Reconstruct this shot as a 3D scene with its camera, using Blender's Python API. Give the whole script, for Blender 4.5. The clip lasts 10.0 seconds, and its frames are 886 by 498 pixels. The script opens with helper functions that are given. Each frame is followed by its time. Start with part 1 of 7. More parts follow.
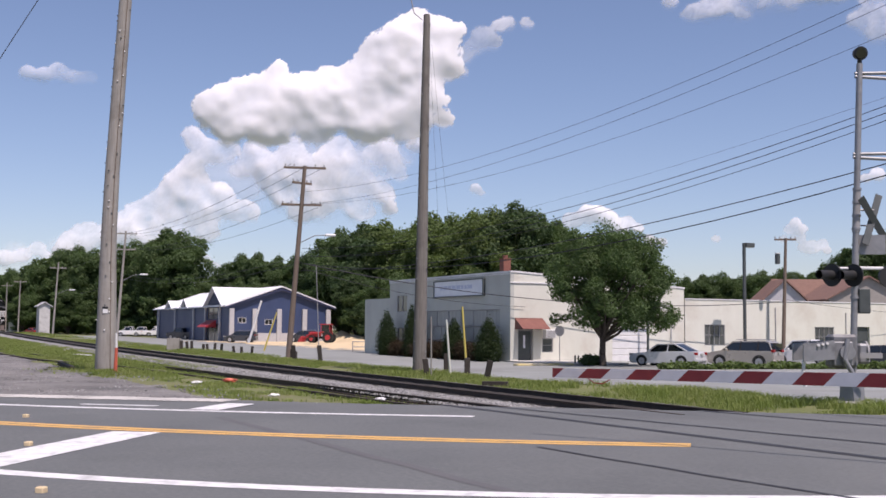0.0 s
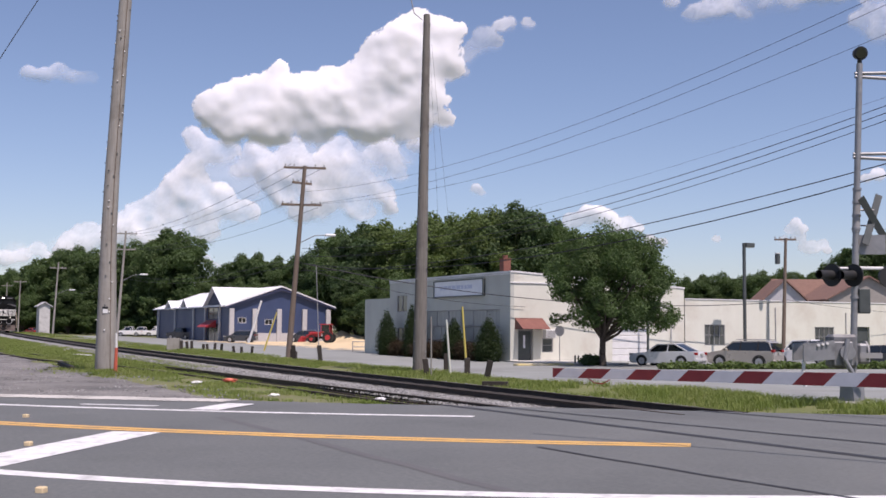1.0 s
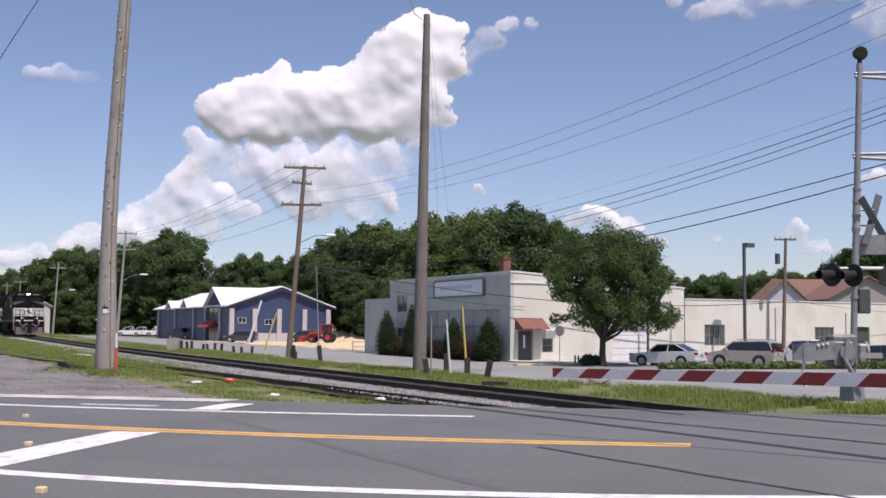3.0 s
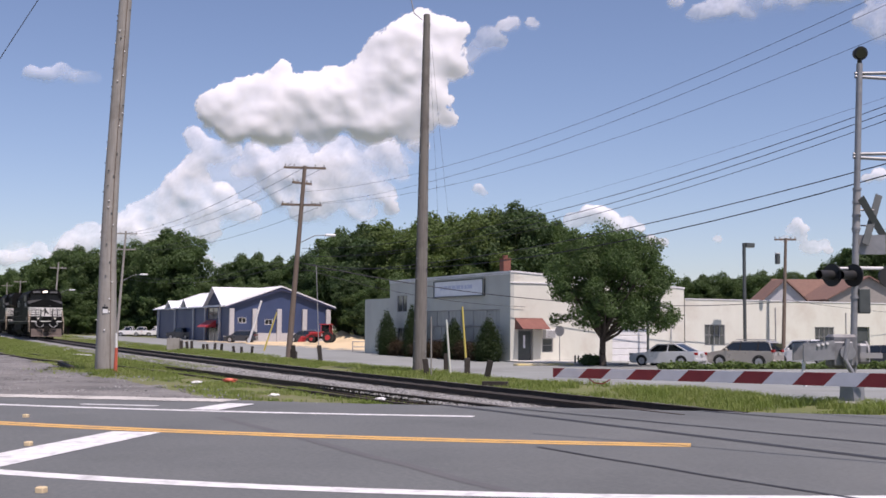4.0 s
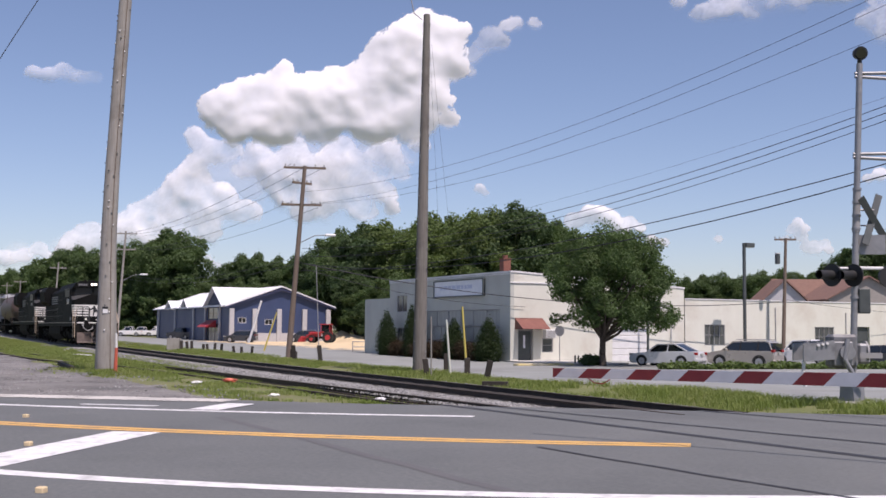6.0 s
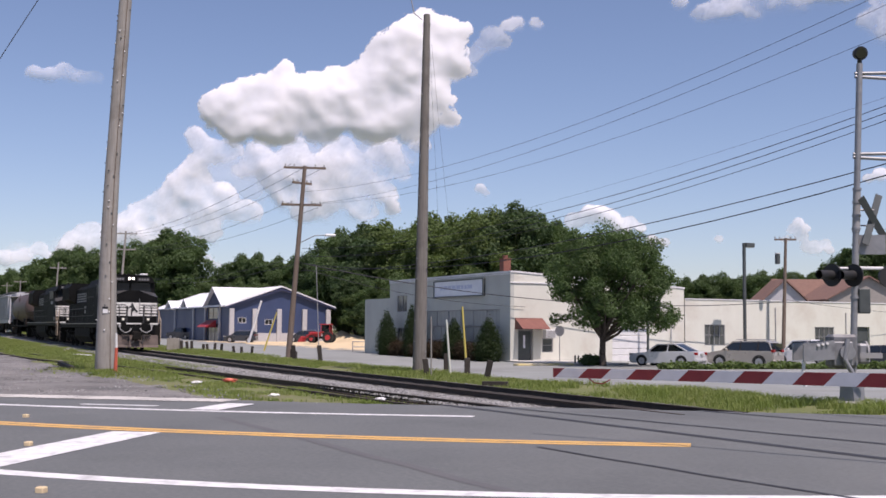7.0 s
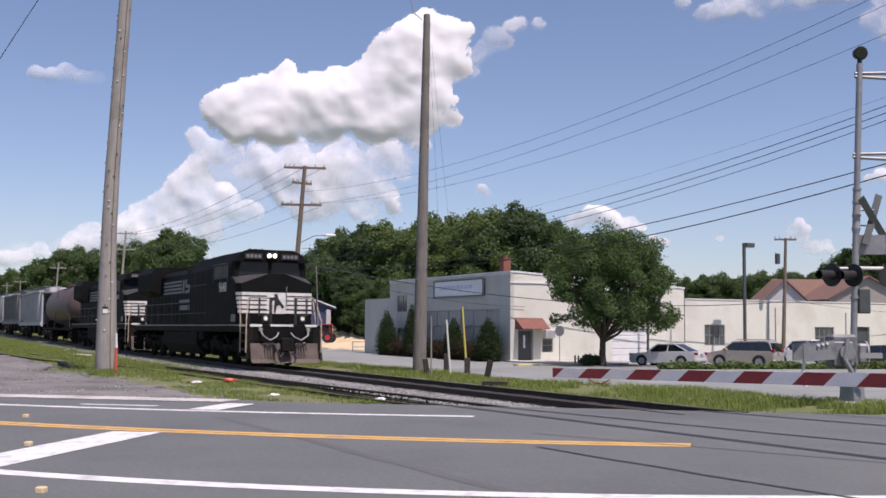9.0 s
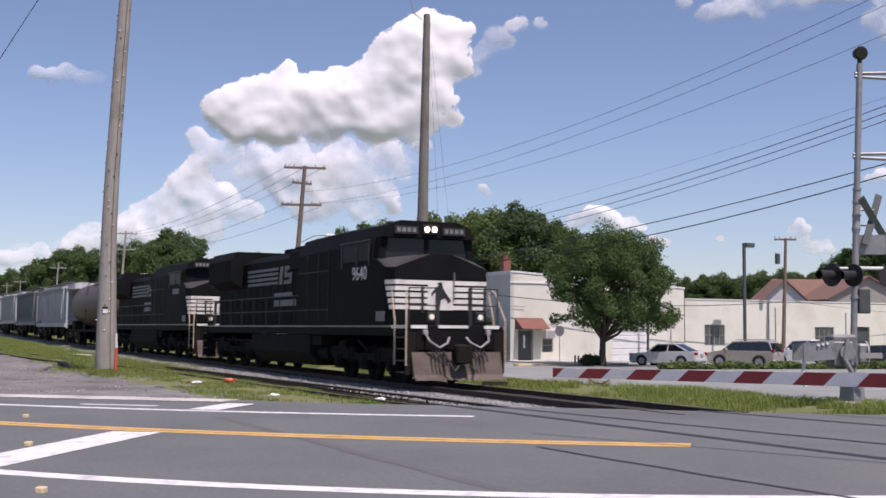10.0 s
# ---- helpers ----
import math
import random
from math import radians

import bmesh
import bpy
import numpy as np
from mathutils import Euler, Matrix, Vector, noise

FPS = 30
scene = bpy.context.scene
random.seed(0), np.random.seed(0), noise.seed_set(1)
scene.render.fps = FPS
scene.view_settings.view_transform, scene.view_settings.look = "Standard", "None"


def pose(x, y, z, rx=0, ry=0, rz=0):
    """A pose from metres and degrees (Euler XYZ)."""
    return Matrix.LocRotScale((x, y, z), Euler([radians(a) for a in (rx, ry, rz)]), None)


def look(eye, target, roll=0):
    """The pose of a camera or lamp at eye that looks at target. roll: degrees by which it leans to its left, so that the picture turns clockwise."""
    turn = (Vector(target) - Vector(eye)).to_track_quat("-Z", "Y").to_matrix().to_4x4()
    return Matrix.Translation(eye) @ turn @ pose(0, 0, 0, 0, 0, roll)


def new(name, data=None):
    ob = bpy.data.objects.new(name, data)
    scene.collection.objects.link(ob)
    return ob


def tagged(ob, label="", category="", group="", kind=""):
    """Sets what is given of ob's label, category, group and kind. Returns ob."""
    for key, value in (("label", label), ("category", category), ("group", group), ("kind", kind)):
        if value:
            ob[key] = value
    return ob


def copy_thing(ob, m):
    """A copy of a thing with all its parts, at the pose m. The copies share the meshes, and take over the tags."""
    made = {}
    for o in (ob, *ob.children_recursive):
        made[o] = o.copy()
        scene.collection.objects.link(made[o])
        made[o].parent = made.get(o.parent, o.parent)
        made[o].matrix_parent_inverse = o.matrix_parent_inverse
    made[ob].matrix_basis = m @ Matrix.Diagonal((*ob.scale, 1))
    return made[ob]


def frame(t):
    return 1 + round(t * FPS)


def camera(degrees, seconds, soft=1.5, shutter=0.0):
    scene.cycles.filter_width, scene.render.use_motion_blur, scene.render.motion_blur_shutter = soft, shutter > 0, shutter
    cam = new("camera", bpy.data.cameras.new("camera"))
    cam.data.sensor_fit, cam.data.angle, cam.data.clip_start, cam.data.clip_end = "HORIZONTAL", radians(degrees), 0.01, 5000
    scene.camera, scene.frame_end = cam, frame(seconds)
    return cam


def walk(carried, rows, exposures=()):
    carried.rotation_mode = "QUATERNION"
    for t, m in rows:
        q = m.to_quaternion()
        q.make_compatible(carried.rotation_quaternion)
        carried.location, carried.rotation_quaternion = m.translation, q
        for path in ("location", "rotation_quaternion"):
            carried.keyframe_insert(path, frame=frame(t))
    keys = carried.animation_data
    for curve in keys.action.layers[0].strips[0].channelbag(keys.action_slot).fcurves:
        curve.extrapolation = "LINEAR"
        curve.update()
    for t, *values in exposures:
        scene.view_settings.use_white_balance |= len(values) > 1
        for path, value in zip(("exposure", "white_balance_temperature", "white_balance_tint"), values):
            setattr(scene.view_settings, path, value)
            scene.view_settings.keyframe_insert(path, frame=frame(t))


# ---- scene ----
# World axes: x runs along the railway towards the crossing, y away from the camera, z = 0 at the rail tops.
cam = camera(42.22, 10.0, soft=1.6, shutter=0.25)
EYE = (0.0, 0.0, 1.523)
VIEW = look(EYE, (-0.8912 * 50, 0.4482 * 50, 1.523 + 0.07045 * 50), 0.437)
walk(cam, [(0, VIEW), (10, VIEW)], exposures=[(0, 0.34, 6800, 25), (10, 0.34, 6800, 25)])

# ---- sky and sun ----
SUN_DIR = Vector((0.99 * 0.46, 0.13 * 0.46, 0.89)).normalized()
world = bpy.data.worlds.new("sky")
scene.world = world
world.use_nodes = True
wn = world.node_tree.nodes
sky = wn.new("ShaderNodeTexSky")
sky.sky_type = 'NISHITA'
sky.sun_disc = False
sky.sun_elevation = math.asin(SUN_DIR.z)
sky.sun_rotation = math.atan2(SUN_DIR.x, SUN_DIR.y)
sky.air_density, sky.dust_density, sky.ozone_density = 0.85, 0.6, 3.0
wn["Background"].inputs["Strength"].default_value = 0.098
world.node_tree.links.new(sky.outputs[0], wn["Background"].inputs[0])
sun = new("sun", bpy.data.lights.new("sun", 'SUN'))
sun.data.energy, sun.data.angle, sun.data.color = 4.1, radians(0.55), (1.0, 0.96, 0.9)
sun.matrix_world = look(SUN_DIR * 100, (0, 0, 0))


# ---- materials ----
def surf(name, c1, c2=None, scale=3.0, rough=0.7, bump=0.0, metal=0.0, fine=0.0, stain=None, stain_scale=0.4, spec=0.5,
         stretch=(1, 1, 1), bump_scale=None, island=0.0, rand=0.0, coat=0.0, depth=0.02):
    """A node material: two colours mixed by noise, fine grain, stains at a second scale, relief."""
    m = bpy.data.materials.new(name)
    m.use_nodes = True
    nt = m.node_tree
    N, L = nt.nodes.new, nt.links.new
    b = nt.nodes["Principled BSDF"]
    b.inputs["Metallic"].default_value = metal
    b.inputs["Specular IOR Level"].default_value = spec
    b.inputs["Coat Weight"].default_value = coat
    tc = N("ShaderNodeTexCoord")
    mp = N("ShaderNodeMapping")
    mp.inputs["Scale"].default_value = stretch
    L(tc.outputs["Object"], mp.inputs[0])
    no = N("ShaderNodeTexNoise")
    no.inputs["Scale"].default_value = scale
    no.inputs["Detail"].default_value = 6
    L(mp.outputs[0], no.inputs["Vector"])
    mix = N("ShaderNodeMix")
    mix.data_type = 'RGBA'
    ramp = N("ShaderNodeMapRange")
    ramp.inputs[1].default_value, ramp.inputs[2].default_value = 0.3, 0.7
    L(no.outputs[0], ramp.inputs[0])
    L(ramp.outputs[0], mix.inputs[0])
    mix.inputs[6].default_value = (*c1, 1)
    mix.inputs[7].default_value = (*(c2 or [c * 0.8 for c in c1]), 1)
    col = mix.outputs[2]
    if stain:
        n2 = N("ShaderNodeTexNoise")
        n2.inputs["Scale"].default_value = stain_scale
        n2.inputs["Detail"].default_value = 5
        n2.inputs["Roughness"].default_value = 0.65
        L(tc.outputs["Object"], n2.inputs["Vector"])
        r2 = N("ShaderNodeMapRange")
        r2.inputs[1].default_value, r2.inputs[2].default_value = 0.5, 0.72
        L(n2.outputs[0], r2.inputs[0])
        m2 = N("ShaderNodeMix")
        m2.data_type = 'RGBA'
        L(r2.outputs[0], m2.inputs[0])
        L(col, m2.inputs[6])
        m2.inputs[7].default_value = (*stain, 1)
        col = m2.outputs[2]
    if island or rand or fine:
        hs = N("ShaderNodeHueSaturation")
        L(col, hs.inputs["Color"])
        src = None
        if island:
            g = N("ShaderNodeNewGeometry")
            src, amount = g.outputs["Random Per Island"], island
        elif rand:
            g = N("ShaderNodeObjectInfo")
            src, amount = g.outputs["Random"], rand
        else:
            g = N("ShaderNodeTexNoise")
            g.inputs["Scale"].default_value = scale * 25
            g.inputs["Detail"].default_value = 2
            L(mp.outputs[0], g.inputs["Vector"])
            src, amount = g.outputs[0], fine
        r3 = N("ShaderNodeMapRange")
        r3.inputs[3].default_value, r3.inputs[4].default_value = 1 - amount, 1 + amount
        L(src, r3.inputs[0])
        L(r3.outputs[0], hs.inputs["Value"])
        col = hs.outputs[0]
    L(col, b.inputs["Base Color"])
    rr = N("ShaderNodeMapRange")
    rr.inputs[3].default_value, rr.inputs[4].default_value = max(0.02, rough - 0.08), min(1, rough + 0.08)
    L(no.outputs[0], rr.inputs[0])
    L(rr.outputs[0], b.inputs["Roughness"])
    if bump:
        nb = N("ShaderNodeTexNoise")
        nb.inputs["Scale"].default_value = bump_scale or scale * 8
        nb.inputs["Detail"].default_value = 4
        L(mp.outputs[0], nb.inputs["Vector"])
        bp = N("ShaderNodeBump")
        bp.inputs["Strength"].default_value = bump
        bp.inputs["Distance"].default_value = depth
        L(nb.outputs[0], bp.inputs["Height"])
        L(bp.outputs[0], b.inputs["Normal"])
    return m


def glow(name, color, strength):
    m = bpy.data.materials.new(name)
    m.use_nodes = True
    b = m.node_tree.nodes["Principled BSDF"]
    b.inputs["Base Color"].default_value = (*color, 1)
    b.inputs["Emission Color"].default_value = (*color, 1)
    b.inputs["Emission Strength"].default_value = strength
    return m


def leafy(name, c1, c2, scale=0.5):
    """Leaves: mixed greens, part of the light passing through."""
    m = surf(name, c1, c2, scale=scale, rough=0.6, island=0.35, spec=0.25)
    nt = m.node_tree
    b = nt.nodes["Principled BSDF"]
    tr = nt.nodes.new("ShaderNodeBsdfTranslucent")
    tr.inputs["Color"].default_value = (c1[0] * 1.3, c1[1] * 1.3, c1[2] * 0.8, 1)
    mx = nt.nodes.new("ShaderNodeMixShader")
    mx.inputs[0].default_value = 0.46
    nt.links.new(b.outputs[0], mx.inputs[1])
    nt.links.new(tr.outputs[0], mx.inputs[2])
    nt.links.new(mx.outputs[0], nt.nodes["Material Output"].inputs[0])
    return m


M_ASPHALT = surf("asphalt", (0.1, 0.108, 0.108), (0.119, 0.127, 0.126), scale=0.6, rough=0.85, bump=0.5, fine=0.34, stain=(0.085, 0.092, 0.092), stain_scale=0.25, bump_scale=60, depth=0.006)
M_LOT = surf("old asphalt", (0.195, 0.208, 0.2), (0.246, 0.26, 0.25), scale=0.5, rough=0.9, bump=0.3, fine=0.12, stain=(0.165, 0.168, 0.16), stain_scale=0.15, bump_scale=40, depth=0.006)
M_WHITE_LINE = surf("white road paint", (0.72, 0.72, 0.72), (0.6, 0.6, 0.6), scale=6, rough=0.6, stain=(0.4, 0.4, 0.4), stain_scale=3)
M_YELLOW_LINE = surf("yellow road paint", (0.66, 0.4, 0.13), (0.58, 0.34, 0.1), scale=6, rough=0.6, stain=(0.42, 0.27, 0.12), stain_scale=2)
M_TAR = surf("tar seal", (0.02, 0.02, 0.022), (0.035, 0.035, 0.035), scale=5, rough=0.6)
M_GRASS_GROUND = surf("grassy soil", (0.1, 0.125, 0.035), (0.15, 0.155, 0.06), scale=0.7, rough=0.95, bump=0.4, fine=0.3, stain=(0.15, 0.14, 0.07), stain_scale=0.2, depth=0.05)
M_GRAVEL = surf("grey gravel", (0.1, 0.098, 0.096), (0.25, 0.24, 0.23), scale=0.8, rough=0.95, bump=0.9, fine=0.5, stain=(0.075, 0.072, 0.068), stain_scale=0.4, bump_scale=45, depth=0.03)
M_BALLAST = surf("ballast stone", (0.2, 0.2, 0.195), (0.31, 0.307, 0.3), scale=3, rough=0.95, bump=1.0, fine=0.5, stain=(0.12, 0.11, 0.1), stain_scale=0.5, bump_scale=30, depth=0.05)
M_BED = surf("dark fouled ballast", (0.03, 0.026, 0.023), (0.055, 0.048, 0.042), scale=3, rough=0.95, bump=1.0, fine=0.4, stain=(0.022, 0.02, 0.018), stain_scale=0.8, bump_scale=30, depth=0.05)
M_STONE = surf("loose stone", (0.2, 0.2, 0.195), (0.29, 0.288, 0.28), scale=8, rough=0.9, island=0.35)
M_CONCRETE = surf("concrete", (0.42, 0.41, 0.39), (0.52, 0.5, 0.47), scale=1.5, rough=0.9, bump=0.2, fine=0.1, stain=(0.3, 0.29, 0.27), stain_scale=0.8)
M_RAIL = surf("rusty rail steel", (0.035, 0.026, 0.02), (0.06, 0.042, 0.032), scale=6, rough=0.75, bump=0.2, stain=(0.025, 0.02, 0.018), stain_scale=2)
M_TIE = surf("creosoted timber", (0.022, 0.018, 0.015), (0.045, 0.038, 0.032), scale=4, rough=0.9, bump=0.15, rand=0.4, stretch=(1, 0.2, 1))
M_POLE = surf("weathered pole wood", (0.23, 0.215, 0.195), (0.31, 0.295, 0.27), scale=5, rough=0.9, bump=0.2, fine=0.15, stain=(0.19, 0.175, 0.155), stain_scale=0.9, stretch=(4, 4, 0.25), bump_scale=8)
M_POLE_DARK = surf("dark weathered pole wood", (0.125, 0.115, 0.103), (0.18, 0.168, 0.152), scale=5, rough=0.9, bump=0.2, fine=0.15, stain=(0.1, 0.09, 0.08), stain_scale=0.9, stretch=(4, 4, 0.25), bump_scale=8)
M_POLE_BROWN = surf("brown pole wood", (0.115, 0.085, 0.065), (0.17, 0.132, 0.105), scale=5, rough=0.9, bump=0.1, fine=0.12, stain=(0.12, 0.085, 0.065), stain_scale=0.6, stretch=(4, 4, 0.25), bump_scale=8)
M_WIRE = surf("black cable", (0.03, 0.03, 0.035), scale=4, rough=0.6)
M_STEEL = surf("galvanized steel", (0.25, 0.254, 0.262), (0.31, 0.314, 0.32), scale=6, rough=0.5, metal=0.5, stain=(0.22, 0.22, 0.225), stain_scale=2)
M_ALU = surf("silver paint", (0.21, 0.217, 0.228), (0.27, 0.277, 0.287), scale=5, rough=0.5, metal=0.3, stain=(0.15, 0.15, 0.155), stain_scale=3)
M_ALU_DARK = surf("dull grey casting", (0.14, 0.145, 0.153), (0.19, 0.195, 0.203), scale=5, rough=0.55, metal=0.2, stain=(0.09, 0.09, 0.095), stain_scale=3)
M_BLACK = surf("matte black paint", (0.012, 0.012, 0.013), (0.02, 0.02, 0.02), scale=6, rough=0.55)
M_GATE_WHITE = surf("white gate sheeting", (0.56, 0.57, 0.6), (0.5, 0.51, 0.54), scale=6, rough=0.5)
M_GATE_RED = surf("red gate sheeting", (0.2, 0.018, 0.022), (0.16, 0.014, 0.018), scale=6, rough=0.45)
M_WALL = surf("painted block wall", (0.63, 0.63, 0.56), (0.585, 0.585, 0.515), scale=0.8, rough=0.85, bump=0.15, fine=0.03, stain=(0.53, 0.5, 0.43), stain_scale=0.35, stretch=(1, 1, 0.4))
# Darker wall paint: puts shade into the colour of street front and annex.
M_WALL_SHADE = surf("shade-toned facade paint", (0.49, 0.505, 0.46), (0.44, 0.455, 0.415), scale=0.8, rough=0.85, bump=0.15, fine=0.04, stain=(0.42, 0.415, 0.39), stain_scale=0.4, stretch=(1, 1, 0.5))
M_COPING = surf("pale coping", (0.7, 0.7, 0.7), (0.62, 0.62, 0.62), scale=2, rough=0.7)
M_BRICK = surf("red brick", (0.19, 0.07, 0.05), (0.24, 0.1, 0.072), scale=8, rough=0.9, bump=0.4, rand=0.2)
M_AWNING = surf("brown awning", (0.16, 0.058, 0.045), (0.2, 0.078, 0.06), scale=3, rough=0.7)
M_GLASS = surf("window glass", (0.05, 0.06, 0.065), (0.09, 0.1, 0.1), scale=0.8, rough=0.08, spec=0.8)
M_CURTAIN = surf("translucent window panel", (0.38, 0.39, 0.365), (0.29, 0.3, 0.28), scale=1.2, rough=0.6, stretch=(3, 3, 0.3))
M_FRAME = surf("grey window frame", (0.3, 0.3, 0.3), (0.24, 0.24, 0.24), scale=4, rough=0.6)
M_DARKFRAME = surf("dark frame", (0.05, 0.06, 0.06), (0.07, 0.08, 0.08), scale=4, rough=0.5)
M_SIGN = surf("white sign board", (0.75, 0.77, 0.8), (0.68, 0.7, 0.74), scale=2, rough=0.5)
M_SIGN_INK = surf("faded blue lettering", (0.42, 0.47, 0.62), (0.5, 0.54, 0.66), scale=3, rough=0.5)
M_BLUE = surf("blue metal siding", (0.03, 0.05, 0.115), (0.035, 0.056, 0.128), scale=0.7, rough=0.5, stain=(0.028, 0.046, 0.11), stain_scale=0.3)
M_NAVY = surf("navy gable", (0.02, 0.028, 0.07), (0.025, 0.033, 0.08), scale=1, rough=0.6)
M_ROOF_WHITE = surf("white metal roof", (0.72, 0.73, 0.75), (0.65, 0.66, 0.68), scale=0.7, rough=0.45)
M_STONE_COL = surf("grey column cladding", (0.36, 0.36, 0.38), (0.44, 0.44, 0.45), scale=4, rough=0.8, bump=0.3)
M_SAND = surf("pale sand", (0.56, 0.43, 0.26), (0.62, 0.5, 0.32), scale=0.6, rough=0.95, bump=0.5, stain=(0.45, 0.36, 0.24), stain_scale=0.2)
M_RED = surf("red paint", (0.4, 0.03, 0.035), (0.33, 0.025, 0.03), scale=3, rough=0.4)
M_ORANGE = surf("orange plastic", (0.58, 0.12, 0.07), (0.5, 0.1, 0.06), scale=4, rough=0.5)
M_YELLOW = surf("yellow plastic", (0.55, 0.45, 0.1), (0.5, 0.4, 0.1), scale=4, rough=0.55)
M_PALE = surf("pale plastic", (0.6, 0.62, 0.55), (0.55, 0.56, 0.5), scale=4, rough=0.55)
M_BARK = surf("bark", (0.06, 0.048, 0.038), (0.1, 0.08, 0.065), scale=6, rough=0.95, bump=0.8, stretch=(2, 2, 0.4))
M_LEAF = leafy("broad leaves", (0.07, 0.12, 0.045), (0.105, 0.155, 0.064))
M_LEAF_DARK = leafy("dark leaves", (0.055, 0.098, 0.042), (0.08, 0.122, 0.054))
M_LEAF_LIGHT = leafy("light leaves", (0.098, 0.15, 0.05), (0.13, 0.18, 0.066))
M_CEDAR = leafy("arborvitae", (0.028, 0.05, 0.018), (0.04, 0.065, 0.024))
M_HEDGE = leafy("reddish hedge", (0.05, 0.03, 0.022), (0.05, 0.045, 0.024))
M_GRASS = leafy("grass blades", (0.17, 0.235, 0.06), (0.29, 0.315, 0.12), scale=0.8)
M_TYRE = surf("tyre rubber", (0.015, 0.015, 0.015), scale=8, rough=0.85)
M_HUB = surf("alloy wheel", (0.5, 0.5, 0.52), scale=8, rough=0.35, metal=0.8)
M_CARGLASS = surf("car glass", (0.012, 0.015, 0.017), scale=2, rough=0.05, spec=0.9)
M_TAIL = surf("red tail light", (0.3, 0.012, 0.012), scale=5, rough=0.2)
M_LOCO = surf("black locomotive paint", (0.0068, 0.0073, 0.0076), (0.0098, 0.0102, 0.0104), scale=1.5, rough=0.65, stain=(0.012, 0.0118, 0.0112), stain_scale=0.6, spec=0.05)
M_GRIME = surf("grimy underframe", (0.008, 0.0074, 0.0066), (0.016, 0.0147, 0.0128), scale=3, rough=0.9, bump=0.4, spec=0.15)
M_LOCO_WHITE = surf("white locomotive paint", (0.7, 0.69, 0.66), (0.62, 0.61, 0.58), scale=3, rough=0.5, stain=(0.48, 0.46, 0.42), stain_scale=1.5)
M_LOCO_GREY = surf("faded lettering", (0.15, 0.15, 0.155), (0.2, 0.2, 0.205), scale=3, rough=0.6)
M_SILL = surf("dull reflective stripe", (0.3, 0.29, 0.27), (0.2, 0.19, 0.175), scale=1.2, rough=0.6, stain=(0.12, 0.11, 0.1), stain_scale=0.8)
M_STEPS = surf("worn step edge", (0.06, 0.055, 0.05), (0.1, 0.092, 0.085), scale=3, rough=0.8)
M_PLOW = surf("dusty plow steel", (0.085, 0.065, 0.056), (0.13, 0.1, 0.086), scale=2, rough=0.85, stain=(0.045, 0.035, 0.03), stain_scale=1.5)
M_RAILING = surf("pale handrail", (0.5, 0.4, 0.3), (0.42, 0.33, 0.25), scale=4, rough=0.6)
M_TANK = surf("brown tank paint", (0.075, 0.05, 0.045), (0.1, 0.068, 0.06), scale=1, rough=0.6, stain=(0.05, 0.038, 0.035), stain_scale=0.5)
M_HOPPER = surf("light grey hopper paint", (0.42, 0.43, 0.45), (0.36, 0.37, 0.39), scale=1, rough=0.65, stain=(0.28, 0.27, 0.26), stain_scale=0.6)
M_HOPPER_DARK = surf("grey hopper paint", (0.2, 0.205, 0.215), (0.16, 0.165, 0.175), scale=1, rough=0.65, stain=(0.13, 0.13, 0.13), stain_scale=0.6)
# Nose black with some dust, lightened to paint sun on the top facets.
M_NOSE_SUNLIT = surf("dusty sunlit black paint", (0.035, 0.035, 0.036), (0.05, 0.05, 0.05), scale=2, rough=0.6, stain=(0.025, 0.025, 0.025), stain_scale=1.5)
M_TINT = surf("tinted cab glass", (0.01, 0.012, 0.016), (0.014, 0.017, 0.022), scale=1.5, rough=0.12, spec=0.25)
M_DITCH = glow("ditch light glow", (0.6, 0.58, 0.5), 0.3)
M_CABGLASS = surf("dark dull side glass", (0.006, 0.007, 0.008), (0.01, 0.011, 0.012), scale=1.5, rough=0.35, spec=0.04)
M_LAMP = glow("headlight glow", (1.0, 0.93, 0.78), 3.0)


# ---- mesh helpers ----
def mesh_of(bm, name, material, smooth=False):
    me = bpy.data.meshes.new(name)
    bm.normal_update()
    bm.to_mesh(me)
    bm.free()
    for m in (material if isinstance(material, (list, tuple)) else [material]):
        me.materials.append(m)
    if smooth:
        me.polygons.foreach_set("use_smooth", [True] * len(me.polygons))
    return me


def part(name, bm, material, parent=None, label="", smooth=False, at=None):
    """One bmesh as one mesh object, under a thing, under a part or on its own."""
    ob = new(name, mesh_of(bm, name, material, smooth))
    if parent:
        ob.parent = parent
    if at is not None:
        ob.matrix_basis = at
    if label:
        tagged(ob, label)
    return ob


def thing(name, label, category, at=None, group="", kind=""):
    ob = new(name)
    ob.empty_display_size = 0.2
    if at is not None:
        ob.matrix_basis = at
    return tagged(ob, label, category, group, kind)


def B():
    return bmesh.new()


def box(bm, lo, hi, m=None, bevel=0.0, mi=0):
    vs = [bm.verts.new((x, y, z)) for x in (lo[0], hi[0]) for y in (lo[1], hi[1]) for z in (lo[2], hi[2])]
    fs = [bm.faces.new([vs[i] for i in f]) for f in ((0, 1, 3, 2), (4, 6, 7, 5), (0, 4, 5, 1), (2, 3, 7, 6), (0, 2, 6, 4), (1, 5, 7, 3))]
    for f in fs:
        f.material_index = mi
    if bevel:
        es = list({e for f in fs for e in f.edges})
        r = bmesh.ops.bevel(bm, geom=es, offset=bevel, segments=1, affect='EDGES')
        vs = list({v for f in r["faces"] for v in f.verts} | {v for v in vs if v.is_valid})
    if m is not None:
        bmesh.ops.transform(bm, matrix=m, verts=[v for v in vs if v.is_valid])
    return bm


